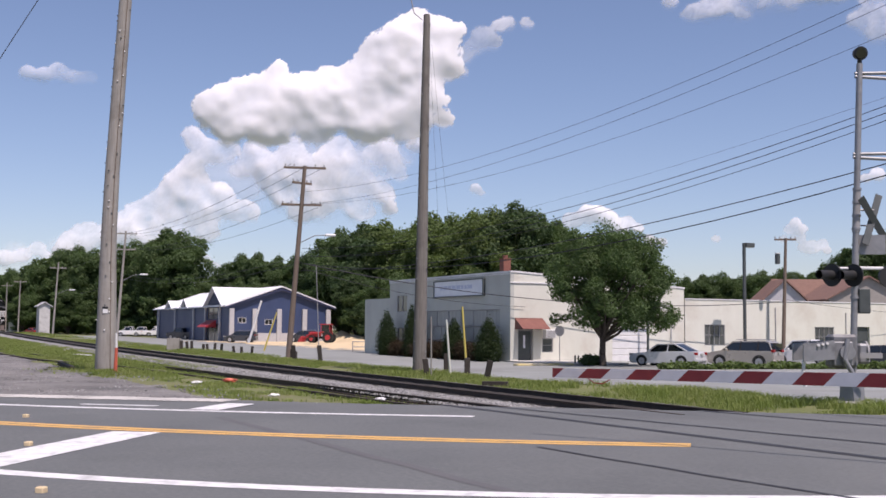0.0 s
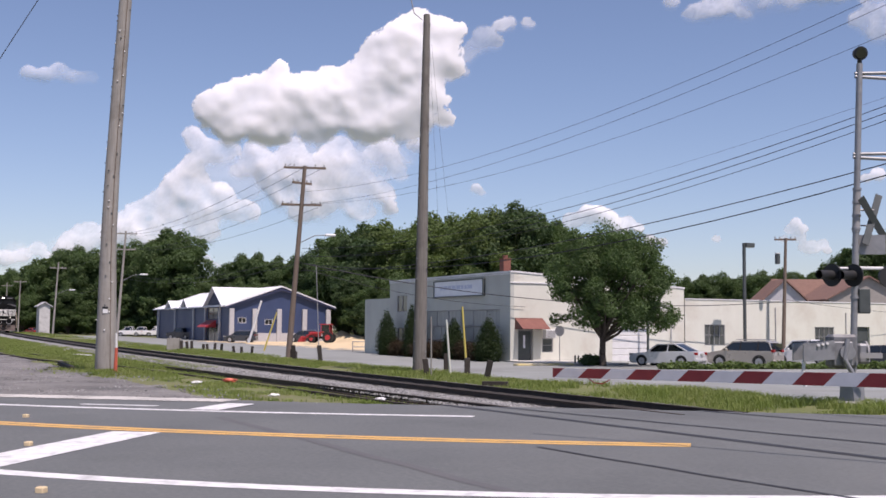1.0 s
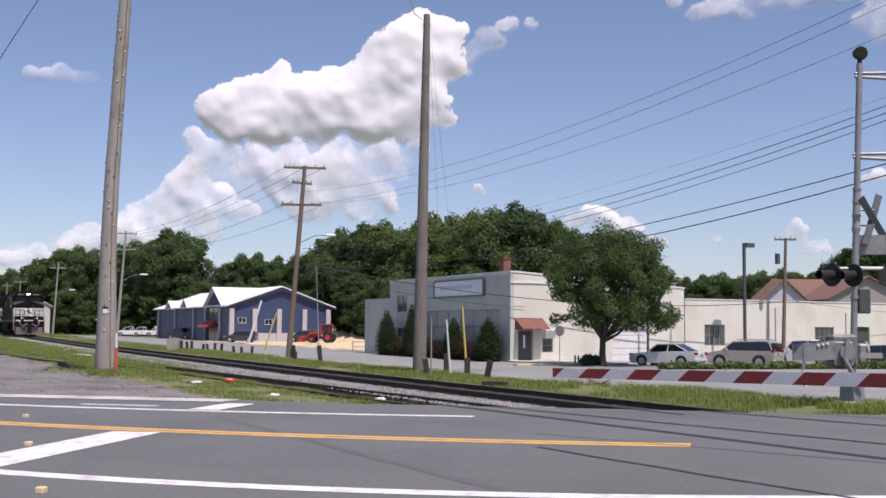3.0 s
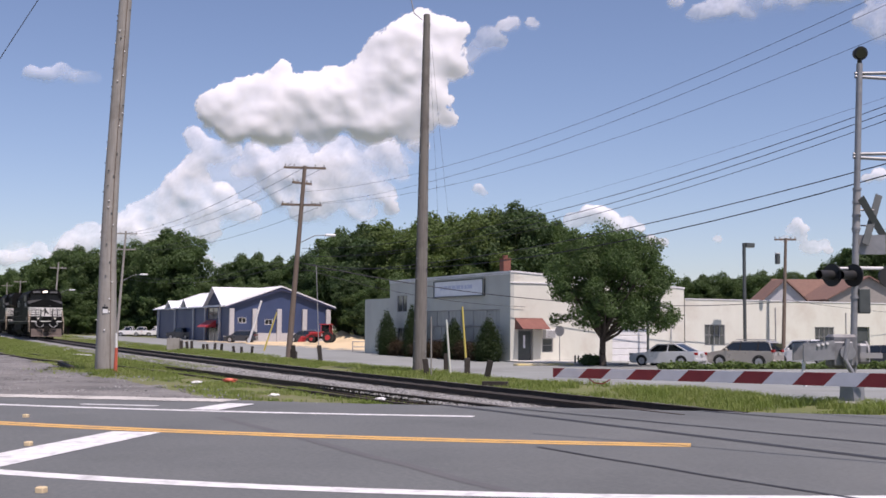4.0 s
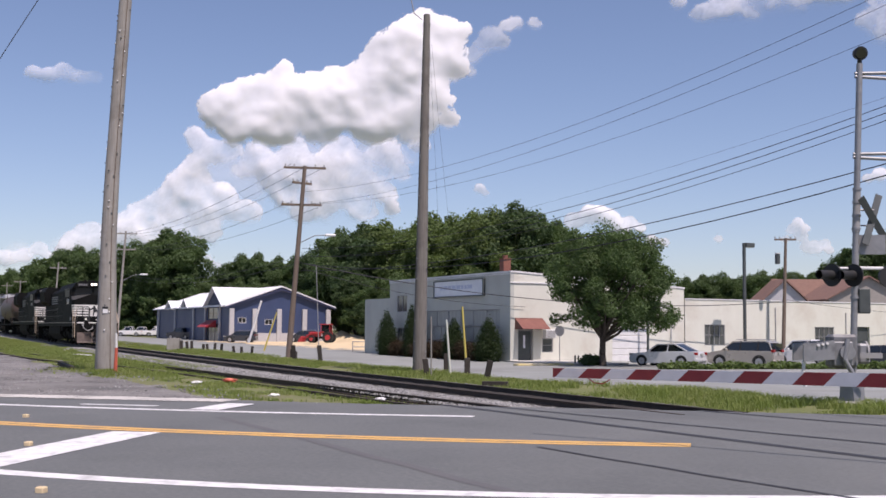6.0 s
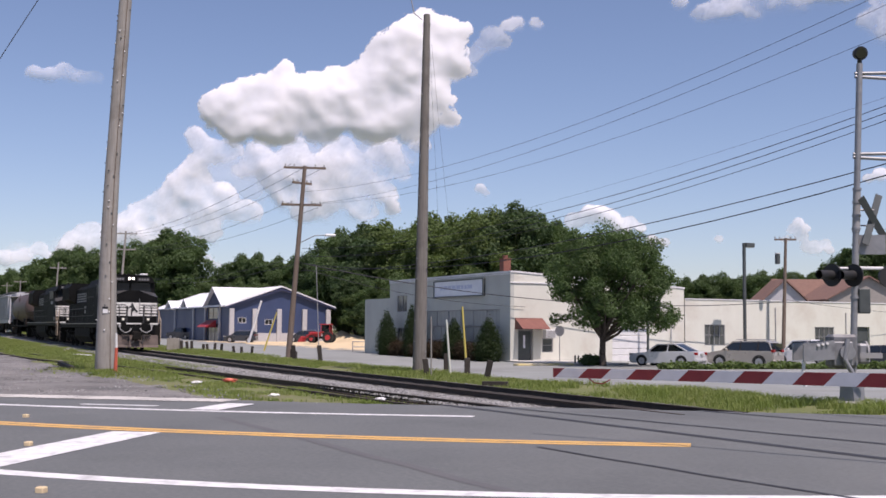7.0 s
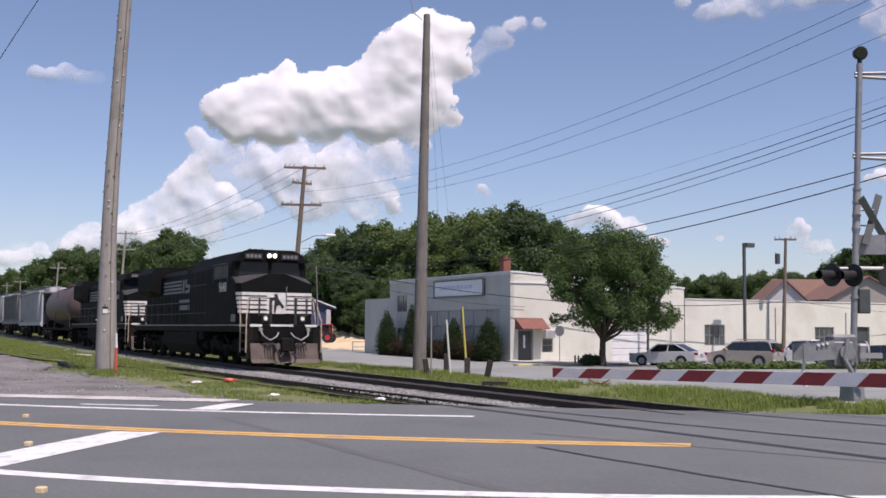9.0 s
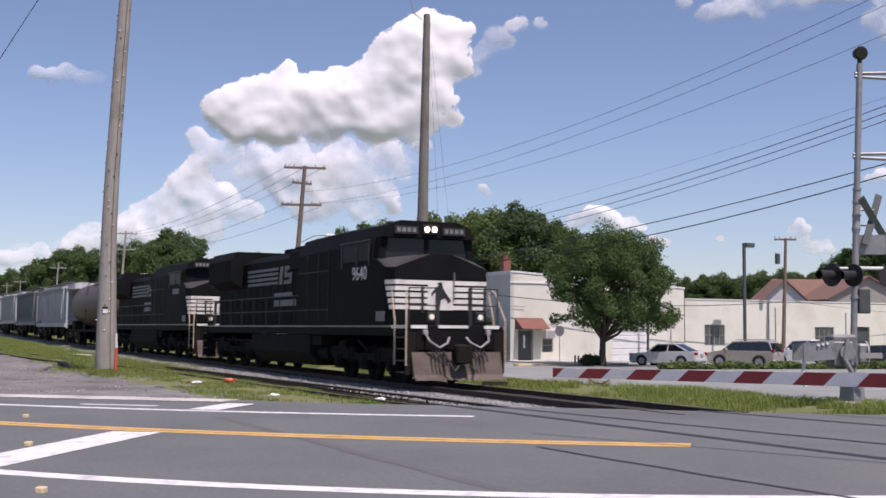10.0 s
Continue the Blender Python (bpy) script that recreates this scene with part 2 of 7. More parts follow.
def rod(bm, a, b, r1, r2=None, n=8, caps=True, mi=0):
    """A round bar from a to b."""
    a, b = Vector(a), Vector(b)
    r2 = r1 if r2 is None else r2
    q = (b - a).to_track_quat('Z', 'Y')
    rings = []
    for p, r in ((a, r1), (b, r2)):
        rings.append([bm.verts.new(p + q @ Vector((r * math.cos(i * math.tau / n), r * math.sin(i * math.tau / n), 0))) for i in range(n)])
    for i in range(n):
        f = bm.faces.new((rings[0][i], rings[0][(i + 1) % n], rings[1][(i + 1) % n], rings[1][i]))
        f.smooth, f.material_index = True, mi
    if caps:
        bm.faces.new([bm.verts.new(v.co) for v in rings[0][::-1]]).material_index = mi
        bm.faces.new([bm.verts.new(v.co) for v in rings[1]]).material_index = mi
    return bm


def prism(bm, pts, axis, lo, hi, mi=0):
    """A profile of (a, b) points swept along an axis: 'x' (points y, z), 'y' (x, z) or 'z' (x, y)."""
    def at(p, d):
        return {'x': (d, p[0], p[1]), 'y': (p[0], d, p[1]), 'z': (p[0], p[1], d)}[axis]
    v0, v1 = [bm.verts.new(at(p, lo)) for p in pts], [bm.verts.new(at(p, hi)) for p in pts]
    n = len(pts)
    fs = [bm.faces.new((v0[i], v0[(i + 1) % n], v1[(i + 1) % n], v1[i])) for i in range(n)]
    fs += [bm.faces.new(v0[::-1]), bm.faces.new(v1)]
    for f in fs:
        f.material_index = mi
    bmesh.ops.recalc_face_normals(bm, faces=fs)
    return bm


def quad(bm, *ps, mi=0):
    f = bm.faces.new([bm.verts.new(p) for p in ps])
    f.material_index = mi
    return f


def tube(bm, pts, r, n=6):
    for a, b in zip(pts, pts[1:]):
        rod(bm, a, b, r, n=n)
    return bm


def solid(bm):
    bmesh.ops.recalc_face_normals(bm, faces=bm.faces)
    return bm


# ---- the lie of the land ----
def rail_z(x):
    x = max(min(x, 0.0), -150.0)
    return 3.75e-5 * x * x


def track_y(x):
    return 14.26 + 6.3e-5 * min(x, 0.0) ** 2


def ground_z(x, y):
    """Level at the road, a low bank along the railway, the lots beyond it lower."""
    c = 0.77 * x - 0.63 * y
    lot = float(np.interp(x, [-300, -260, -150, -75], [0.1, -0.15, -0.4, -0.68]))
    dip = min(max((y - 10.0) / 1.5, 0.0), 1.0) * min(max((18.2 - y) / 1.2, 0.0), 1.0)
    near_side = min(max((y - 9.0) / 3.5, 0.0), 1.0)
    bank = rail_z(x) * (0.3 + 0.7 * near_side) - 0.12 - 0.16 * dip
    t = min(max((y - 20.0) / 7.0, 0.0), 1.0)
    z = bank * (1 - t) + lot * t
    near = min(max((c + 23.4) / 0.7, 0.0), 1.0)
    far = min(max((y - 18.0) / 9.0, 0.0), 1.0)
    return z * (1 - near) + near * (-0.05 * (1 - far) + z * far)


def sheet(name, xs, ys, z, material, smooth=True, parent=None):
    """A sheet over a grid; z(x, y) gives its height, None leaves a gap."""
    idx, co, fs = {}, [], []
    for i, x in enumerate(xs):
        for j, y in enumerate(ys):
            h = z(x, y)
            if h is not None:
                idx[i, j] = len(co)
                co.append((x, y, h))
    for i in range(len(xs) - 1):
        for j in range(len(ys) - 1):
            k = [(i, j), (i + 1, j), (i + 1, j + 1), (i, j + 1)]
            if all(q in idx for q in k):
                fs.append([idx[q] for q in k])
    me = bpy.data.meshes.new(name)
    me.from_pydata(co, [], fs)
    me.materials.append(material)
    if smooth:
        me.polygons.foreach_set("use_smooth", [True] * len(fs))
    ob = new(name, me)
    if parent:
        ob.parent = parent
    return ob


def steps(a, b, d):
    n = max(1, round((b - a) / d))
    return [a + (b - a) * i / n for i in range(n + 1)]


# ---- ground, road, lots ----
GX = [-4000, -2500, -1500, -900, -600, -420, -330] + steps(-300, -160, 10) + steps(-155, -75, 4) + steps(-72, 20, 1.0) + [30, 50, 90, 160, 300, 700, 1500, 4000]
GY = [-4000, -1500, -600, -250, -100, -50, -25, -12] + steps(-8, 30, 1.0) + steps(32, 64, 4) + [72, 85, 100, 130, 180, 260, 400, 700, 1500, 4000]
tagged(sheet("ground", GX, GY, lambda x, y: ground_z(x, y), M_GRASS_GROUND), "grassy ground with worn soil beside the railway", "ground", kind="structure")


def road_xy(c, r):
    return c * 0.774 + r * 0.633, -c * 0.633 + r * 0.774


def road_z(x, y):
    far = min(max((y - 18.0) / 9.0, 0.0), 1.0)
    return -0.68 * far


def road_sheet(name, c0, c1, r0, r1, lift, material, dc=2.0, dr=2.0, wobble=0.0):
    cs, rs = steps(c0, c1, dc), steps(r0, r1, dr)
    co, fs = [], []
    for i, c in enumerate(cs):
        for j, r in enumerate(rs):
            w = wobble * noise.noise((c * 0.7, r * 0.7, 3.0)) if i in (0, len(cs) - 1) else 0
            x, y = road_xy(c + w, r)
            co.append((x, y, road_z(x, y) + lift))
    n = len(rs)
    for i in range(len(cs) - 1):
        for j in range(n - 1):
            fs.append((i * n + j, (i + 1) * n + j, (i + 1) * n + j + 1, i * n + j + 1))
    me = bpy.data.meshes.new(name)
    me.from_pydata(co, [], fs)
    me.materials.append(material)
    return new(name, me)


tagged(road_sheet("road", -22.9, 6, -60, 60, 0.0, M_ASPHALT, wobble=0.25), "dark grey asphalt road crossing the railway", "road", kind="structure")


def line(name, c0, c1, r0, r1, material, label, lift=0.004, bend=(0, 0, 0)):
    """A painted line; bend gives its sweep across the road as a quadratic of the way along it."""
    ob = road_sheet(name, c0, c1, r0, r1, lift, material, dc=max(0.05, c1 - c0), dr=0.5)
    for v in ob.data.vertices:
        r = min(max(v.co.x * 0.633 + v.co.y * 0.774, -18.0), 8.0)
        k = (bend[0] * r + bend[1]) * r + bend[2]
        v.co.x, v.co.y = v.co.x + 0.774 * k, v.co.y - 0.633 * k
    return tagged(ob, label, "road marking", kind="structure")


NEAR_SWEEP, MID_SWEEP, FAR_SWEEP = (-0.0283, -0.214, -10.97), (-0.0154, -0.130, -15.97), (-0.0134, -0.220, -20.74)
line("edge_line", -0.15, 0.17, -40, 20, M_WHITE_LINE, "white painted edge line on the road", bend=NEAR_SWEEP)
line("edge_line", -0.16, 0.12, -40, -3.9, M_WHITE_LINE, "white painted edge line ending before the rails", bend=FAR_SWEEP)
line("centre_line", 0.03, 0.25, -40, -0.12, M_YELLOW_LINE, "yellow painted centre line of the road", bend=MID_SWEEP)
line("centre_line", -0.25, -0.03, -40, -0.12, M_YELLOW_LINE, "yellow painted centre line of the road", bend=MID_SWEEP)
line("stop_line", -15.55, -10.98, -8.42, -7.68, M_WHITE_LINE, "wide white stop line across the lane", lift=0.007).data.transform(Matrix.Translation((-17.40, 3.76, 0)) @ Matrix.Rotation(radians(3.2), 4, 'Z') @ Matrix.Translation((17.40, -3.76, 0)))
line("stop_line", -21.85, -20.0, -9.32, -8.7, M_WHITE_LINE, "white bar across the road shoulder", lift=0.016)
line("shoulder_marking", -20.95, -20.75, -12.0, -10.36, M_WHITE_LINE, "worn white marking on the road shoulder")


def apron_z(x, y):
    c, r = 0.774 * x - 0.633 * y, 0.633 * x + 0.774 * y
    if c > -22.2 + 0.25 * noise.noise((r * 0.5, 0, 0)) or c < -23.3 + 0.3 * noise.noise((r * 0.6, 4, 0)) or r > -9.5:
        return None
    return 0.012


tagged(sheet("concrete_edge", steps(-60, -20, 0.12), steps(-10, 9, 0.12), apron_z, M_CONCRETE), "pale worn concrete strip along the road edge", "pavement", kind="structure")


def gravel_z(x, y):
    c, r = 0.774 * x - 0.633 * y, 0.633 * x + 0.774 * y
    edge = 7.2 + 1.0 * noise.noise((x * 0.25, y * 0.25, 1)) + 0.5 * noise.noise((x * 0.9, y * 0.9, 5)) + max(0, (x + 27) * 0.42)
    if c > -22.6 or y > edge:
        return None
    return ground_z(x, y) + 0.045 + 0.03 * noise.noise((x * 0.8, y * 0.8, 2))


tagged(sheet("gravel_yard", steps(-110, -19, 0.35), steps(-30, 12, 0.35), gravel_z, M_GRAVEL), "grey gravel yard beside the road", "gravel", kind="structure")


def lot_z(x, y):
    c = 0.774 * x - 0.633 * y
    edge = 19.0 + 0.35 * noise.noise((x * 0.3, 0, 1)) + max(0.0, (x + 32) * 0.08)
    top = 30.0 if x < -245 else 46.0 if x < -112 else 64.0 if x < -62 else 90.0
    if y < edge or y > top or c > -22.0:
        return None
    return ground_z(x, y) + 0.02


tagged(sheet("street", steps(-300, -114, 6) + steps(-112, -2, 1.0), steps(17, 30, 0.5) + steps(32, 90, 2), lot_z, M_LOT), "light grey asphalt street and parking lot", "road", kind="structure")


def sand_z(x, y):
    if x < -165 + 4 * noise.noise((y * 0.1, 0, 0)) or x > -104 or y < 42 + 3 * noise.noise((x * 0.1, 2, 0)) or y > 75:
        return None
    heap = 1.5 * math.exp(-((x + 161.3) / 3.2) ** 2 - ((y - 64.1) / 2.0) ** 2) + 1.0 * math.exp(-((x + 154.9) / 4.0) ** 2 - ((y - 64.1) / 2.2) ** 2)
    return ground_z(x, y) + 0.03 + 0.08 * noise.noise((x * 0.3, y * 0.3, 1)) + heap * (1 + 0.25 * noise.noise((x * 0.7, y * 0.7, 7)))


tagged(sheet("sand_lot", steps(-170, -104, 1.0), steps(38, 75, 1.0), sand_z, M_SAND), "pale yellow sand lot with a low heap", "sand", kind="structure")


# ---- railway ----
RAIL_PROFILE = [(-0.07, -0.17), (0.07, -0.17), (0.07, -0.155), (0.012, -0.135), (0.012, -0.045), (0.036, -0.032), (0.036, -0.004), (0.028, 0.0), (-0.028, 0.0), (-0.036, -0.004), (-0.036, -0.032), (-0.012, -0.045), (-0.012, -0.135), (-0.07, -0.155)]


def rail_mesh(xs, yoff, curve, height):
    bm = B()
    rings = []
    for x in xs:
        rings.append([bm.verts.new((x, curve(x) + yoff + a, height(x) + b)) for a, b in RAIL_PROFILE])
    n = len(RAIL_PROFILE)
    for r0, r1 in zip(rings, rings[1:]):
        for k in range(n):
            bm.faces.new((r0[k], r0[(k + 1) % n], r1[(k + 1) % n], r1[k]))
    return solid(bm)


def railway(name, label, curve, x0, x1, height, tie_range):
    t = thing(name, label, "railway track", kind="structure")
    xs = steps(x0, x1, 3.0)
    for s in (-0.755, 0.755):
        part("rail", rail_mesh(xs, s, curve, height), M_RAIL, t)
    bm = box(B(), (-0.11, -1.3, -0.17), (0.11, 1.3, 0.0), bevel=0.012)
    tie = mesh_of(bm, "tie", M_TIE)
    x = tie_range[0]
    rnd = random.Random(5)
    while x < tie_range[1]:
        ob = new("tie", tie)
        ob.parent = t
        ob.matrix_basis = pose(x, curve(x), height(x) - 0.172 + rnd.uniform(-0.012, 0.004), 0, 0, rnd.uniform(-1.5, 1.5))
        x += 0.53
    far = B()
    x = x0
    while x < tie_range[0]:
        box(far, (x - 0.11, curve(x) - 1.3, height(x) - 0.34), (x + 0.11, curve(x) + 1.3, height(x) - 0.175))
        x += 0.53
    ob = part("far_ties", far, M_TIE, t)
    tagged(ob, kind="stuff")
    return t


def siding_y(x):
    """Beside the main line, then swinging off into the yard."""
    k = min(max((-42.0 - x) / 18.0, 0.0), 1.0)
    return 11.55 + 0.035 * (min(x, 0) + 13) - 1.9 * k * k * (3 - 2 * k)


def siding_z(x):
    return 0.35 * rail_z(x) - (0.06 if x > -45 else 0.03)


railway("main_track", "main railway track with dark rails on stone ballast", track_y, -420, -17.0, rail_z, (-95, -19.5))
railway("siding_track", "disused rusty siding half buried in weeds", siding_y, -95, -20.0, siding_z, (-88, -21))


def ballast_z(x, y):
    c = 0.774 * x - 0.633 * y
    if c > -22.55:
        return None
    d = abs(y - track_y(x))
    h = -0.165 if d < 1.45 else -0.165 - (d - 1.45) * 0.14
    h += 0.03 * noise.noise((x * 2.1, y * 2.1, 0)) + 0.02 * noise.noise((x * 6, y * 6, 3))
    edge = 2.05 + 0.35 * noise.noise((x * 0.6, 7, 0 if y < track_y(x) else 9)) + (0.45 if y < track_y(x) else -0.3)
    return rail_z(x) + h + 0.02 if d < edge else None


tagged(sheet("ballast", steps(-420, -100, 4) + steps(-99, -18, 0.22), steps(10.5, 17.5, 0.22) + steps(18, 28, 0.5), ballast_z, M_BALLAST), "pale grey crushed stone ballast", "ballast", kind="structure")


def bed_z(x, y):
    if 0.774 * x - 0.633 * y > -22.75 or not -1.0 < y - track_y(x) < 1.7 + 0.3 * noise.noise((x * 0.7, 2, 5)):
        return None
    return rail_z(x) - 0.128 + 0.02 * noise.noise((x * 2.1, y * 2.1, 0)) + 0.015 * noise.noise((x * 7, y * 7, 3))


tagged(sheet("track_bed", steps(-420, -100, 4) + steps(-99, -18, 0.22), steps(13.0, 17.0, 0.2) + steps(17.4, 27, 0.4), bed_z, M_BED), "dark oily ballast between the rails", "ballast", kind="structure")

rnd = random.Random(11)
bm = B()
for i in range(15000):
    if i < 10000:
        x = -20 - 55 * rnd.random() ** 1.6
        y = track_y(x) + (rnd.uniform(-2.7, -0.95) if rnd.random() < 0.85 else rnd.uniform(1.7, 2.2))
        z, s = rail_z(x) - 0.15, rnd.uniform(0.015, 0.042)
    else:
        x = -22 - 36 * rnd.random() ** 1.4
        y = rnd.uniform(-4, 8.5)
        z, s = ground_z(x, y) + 0.05, rnd.uniform(0.008, 0.035)
        if noise.noise((x * 0.5, y * 0.5, 9)) < -0.1:
            continue
    if 0.774 * x - 0.633 * y > -22.6:
        continue
    m = pose(x, y, z, rnd.uniform(0, 360), rnd.uniform(0, 360), rnd.uniform(0, 360)) @ Matrix.Diagonal((s * rnd.uniform(0.7, 1.4), s, s * rnd.uniform(0.5, 0.9), 1))
    v = [bm.verts.new(m @ Vector(p)) for p in ((1, 0, 0), (-1, 0, 0), (0, 1, 0), (0, -1, 0), (0, 0, 1), (0, 0, -1))]
    for a, b_, c in ((0, 2, 4), (2, 1, 4), (1, 3, 4), (3, 0, 4), (2, 0, 5), (1, 2, 5), (3, 1, 5), (0, 3, 5)):
        bm.faces.new((v[a], v[b_], v[c]))
tagged(part("loose_stones", bm, M_STONE), "loose pale stones scattered along the rails", "stones", kind="stuff")


# crossing: rails run flush through the asphalt, with dark flangeway gaps and tar joints
def strip(name, y0, y1, x0, x1, material, label, lift=0.006, curve=None, wob=0.03):
    bm = B()
    prev = None
    for x in steps(x0, x1, 0.4):
        off = (curve(x) if curve else 0.0) + wob * noise.noise((x * 0.8, y0, 0))
        row = (bm.verts.new((x, y0 + off, lift)), bm.verts.new((x, y1 + off, lift)))
        if prev:
            bm.faces.new((prev[0], row[0], row[1], prev[1]))
        prev = row
    return tagged(part(name, bm, material), label, "road joint", kind="structure")


strip("flangeway", -0.1, 0.1, -21.0, 10, M_TAR, "dark flangeway gap beside the old rail", curve=lambda x: 10.68 + 0.05 * (x + 19.6), wob=0.02)
strip("flangeway", -0.07, 0.07, -20.2, 10, M_TAR, "dark flangeway gap beside the old rail", curve=lambda x: 11.5 + 0.15 * (x + 19), wob=0.02)
strip("flangeway", -0.09, 0.09, -17.8, 10, M_TAR, "dark flangeway gap beside the rail", curve=lambda x: 14.56 + 0.145 * (x + 17.6), wob=0.01)
strip("flangeway", -0.02, 0.03, -16.8, 10, M_TAR, "thin dark gap beside the far rail", curve=lambda x: 16.0 + 0.2 * (x + 16.8), wob=0.01)
strip("tar_joint", -0.04, 0.04, -13.0, 4, M_TAR, "dark sealed joint in the asphalt", curve=lambda x: 7.97 + 0.0095 * (x + 13) ** 2, wob=0.06)
M_PATCH = surf("darker asphalt seam", (0.088, 0.089, 0.092), (0.1, 0.101, 0.104), scale=1.2, rough=0.85, bump=0.3, bump_scale=60, depth=0.006)
strip("old_joint", 5.42, 5.6, -19.5, -7, M_PATCH, "faint darker seam in the asphalt", lift=0.003, wob=0.04)


# ---- buildings ----
def wall_with_holes(bm, axis, at, thick, lo, hi, holes):
    """A wall on a plane (axis 'x' or 'y' at a value, thick behind it), from lo to hi (along, z), with rectangular holes."""
    us = sorted({lo[0], hi[0], *[h[0] for h in holes], *[h[2] for h in holes]})
    zs = sorted({lo[1], hi[1], *[h[1] for h in holes], *[h[3] for h in holes]})
    for u0, u1 in zip(us, us[1:]):
        for z0, z1 in zip(zs, zs[1:]):
            cu, cz = (u0 + u1) / 2, (z0 + z1) / 2
            if any(h[0] < cu < h[2] and h[1] < cz < h[3] for h in holes):
                continue
            a, b_ = sorted((at, at + thick))
            if axis == 'x':
                box(bm, (a, u0, z0), (b_, u1, z1))
            else:
                box(bm, (u0, a, z0), (u1, b_, z1))
    bmesh.ops.remove_doubles(bm, verts=bm.verts, dist=0.0005)
    return bm


def window(parent, axis, at, u0, z0, u1, z1, cols=2, rows=2, inward=0.12, glass=None, frame_m=None, fw=0.07):
    """A window set into a wall: frame, bars and panes."""
    w = new("window")
    w.parent = parent
    s = inward
    def bx(bm, a0, b0, a1, b1, d0, d1):
        lo_d, hi_d = sorted((at + s * d0, at + s * d1))
        return box(bm, (lo_d, a0, b0), (hi_d, a1, b1)) if axis == 'x' else box(bm, (a0, lo_d, b0), (a1, hi_d, b1))
    bm = B()
    bx(bm, u0, z0, u1, z0 + fw, 0.3, 1.2)
    bx(bm, u0, z1 - fw, u1, z1, 0.3, 1.2)
    bx(bm, u0, z0 + fw, u0 + fw, z1 - fw, 0.3, 1.2)
    bx(bm, u1 - fw, z0 + fw, u1, z1 - fw, 0.3, 1.2)
    for i in range(1, cols):
        u = u0 + (u1 - u0) * i / cols
        bx(bm, u - fw * 0.35, z0 + fw, u + fw * 0.35, z1 - fw, 0.4, 1.1)
    for i in range(1, rows):
        z = z0 + (z1 - z0) * i / rows
        bx(bm, u0 + fw, z - fw * 0.3, u1 - fw, z + fw * 0.3, 0.45, 1.05)
    part("window_frame", bm, frame_m or M_FRAME, w)
    part("pane", bx(B(), u0 + 0.02, z0 + 0.02, u1 - 0.02, z1 - 0.02, 0.75, 0.85), glass or M_GLASS, w)
    return w


def white_building():
    t = thing("commercial_building", "pale painted flat-roofed commercial building with its street front darkened for shade", "building")
    X0, X1, Y0, Y1, Z0 = -90.4, -69.72, 40.38, 55.6, -0.75
    top = 5.6
    holes = [(-88.9, 3.0, -86.9, 4.42), (-88.8, 0.1, -86.9, 1.7), (-83.4, -0.1, -71.2, 3.05)]
    bm = B()
    wall_with_holes(bm, 'y', Y0, 0.3, (X0, Z0), (X1, top), holes)
    part("front_wall", bm, M_WALL_SHADE, t, "street front in shade-darkened wall paint")
    bm = B()
    wall_with_holes(bm, 'x', X1, -0.3, (Y0 + 0.3, Z0), (Y1, 4.76), [(41.0, Z0, 42.25, 1.62), (43.0, 0.0, 43.9, 1.0), (49.0, Z0, 52.3, 1.75)])
    prism(bm, [(Y0 + 0.3, 4.76), (Y1, 4.76), (Y1, 4.78), (Y0 + 0.3, top)], 'x', X1 - 0.3, X1)
    part("side_wall", bm, M_WALL, t, "cream painted side wall")
    part("side_coping", prism(B(), [(Y0 + 0.36, top), (Y1 + 0.05, 4.78), (Y1 + 0.05, 4.9), (Y0 + 0.36, top + 0.12)], 'x', X1 - 0.36, X1 + 0.05), M_COPING, t)
    part("string_course", box(B(), (X1 + 0.002, Y0 - 0.07, 4.86), (X1 + 0.07, 51.5, 4.95)), M_COPING, t)
    part("string_course", box(B(), (X0, Y0 - 0.07, 4.86 + 0.62), (X1 + 0.002, Y0 - 0.002, 4.95 + 0.6)), M_COPING, t)
    bm = box(B(), (X0, Y1 - 0.3, Z0), (X1 - 0.3, Y1, 4.8))
    box(bm, (X0, Y0 + 0.3, Z0), (X0 + 0.3, Y1 - 0.3, top))
    part("back_wall", bm, M_WALL, t)
    part("roof", box(B(), (X0 + 0.3, Y0 + 0.3, 4.3), (X1 - 0.3, Y1 - 0.3, 4.5)), M_LOT, t)
    bm = B()
    for a, b_ in (((X0 - 0.05, Y0 - 0.05), (X1 + 0.05, Y0 + 0.36)), ((X0 - 0.05, Y0 + 0.36), (X0 + 0.36, Y1 + 0.05))):
        box(bm, (a[0], a[1], top), (b_[0], b_[1], top + 0.12))
    part("coping", bm, M_COPING, t, "pale parapet coping")
    window(t, 'y', Y0, -88.9, 3.0, -86.9, 4.42, 2, 1)
    window(t, 'y', Y0, -88.8, 0.1, -86.9, 1.7, 2, 1)
    window(t, 'y', Y0, -83.4, 1.83, -71.2, 3.05, 6, 1, glass=M_CURTAIN)
    window(t, 'y', Y0, -83.4, -0.1, -71.2, 1.8, 9, 1, glass=M_CURTAIN)
    w = window(t, 'x', X1, 43.0, 0.0, 43.9, 1.0, 1, 2, inward=-0.12)
    # sign
    s = new("sign")
    s.parent = t
    part("sign_panel", box(B(), (-81.4, Y0 - 0.16, 4.12), (-73.5, Y0 - 0.05, 5.26)), M_SIGN, s, "white sign board with faded lettering")
    bm = B()
    for lo, hi in (((-81.55, 4.04), (-73.35, 4.12)), ((-81.55, 5.26), (-73.35, 5.34)), ((-81.55, 4.12), (-81.4, 5.26)), ((-73.5, 4.12), (-73.35, 5.26))):
        box(bm, (lo[0], Y0 - 0.2, lo[1]), (hi[0], Y0 - 0.03, hi[1]))
    part("sign_frame", bm, M_DARKFRAME, s, "dark sign frame")
    bm = B()
    u = -80.4
    r = random.Random(3)
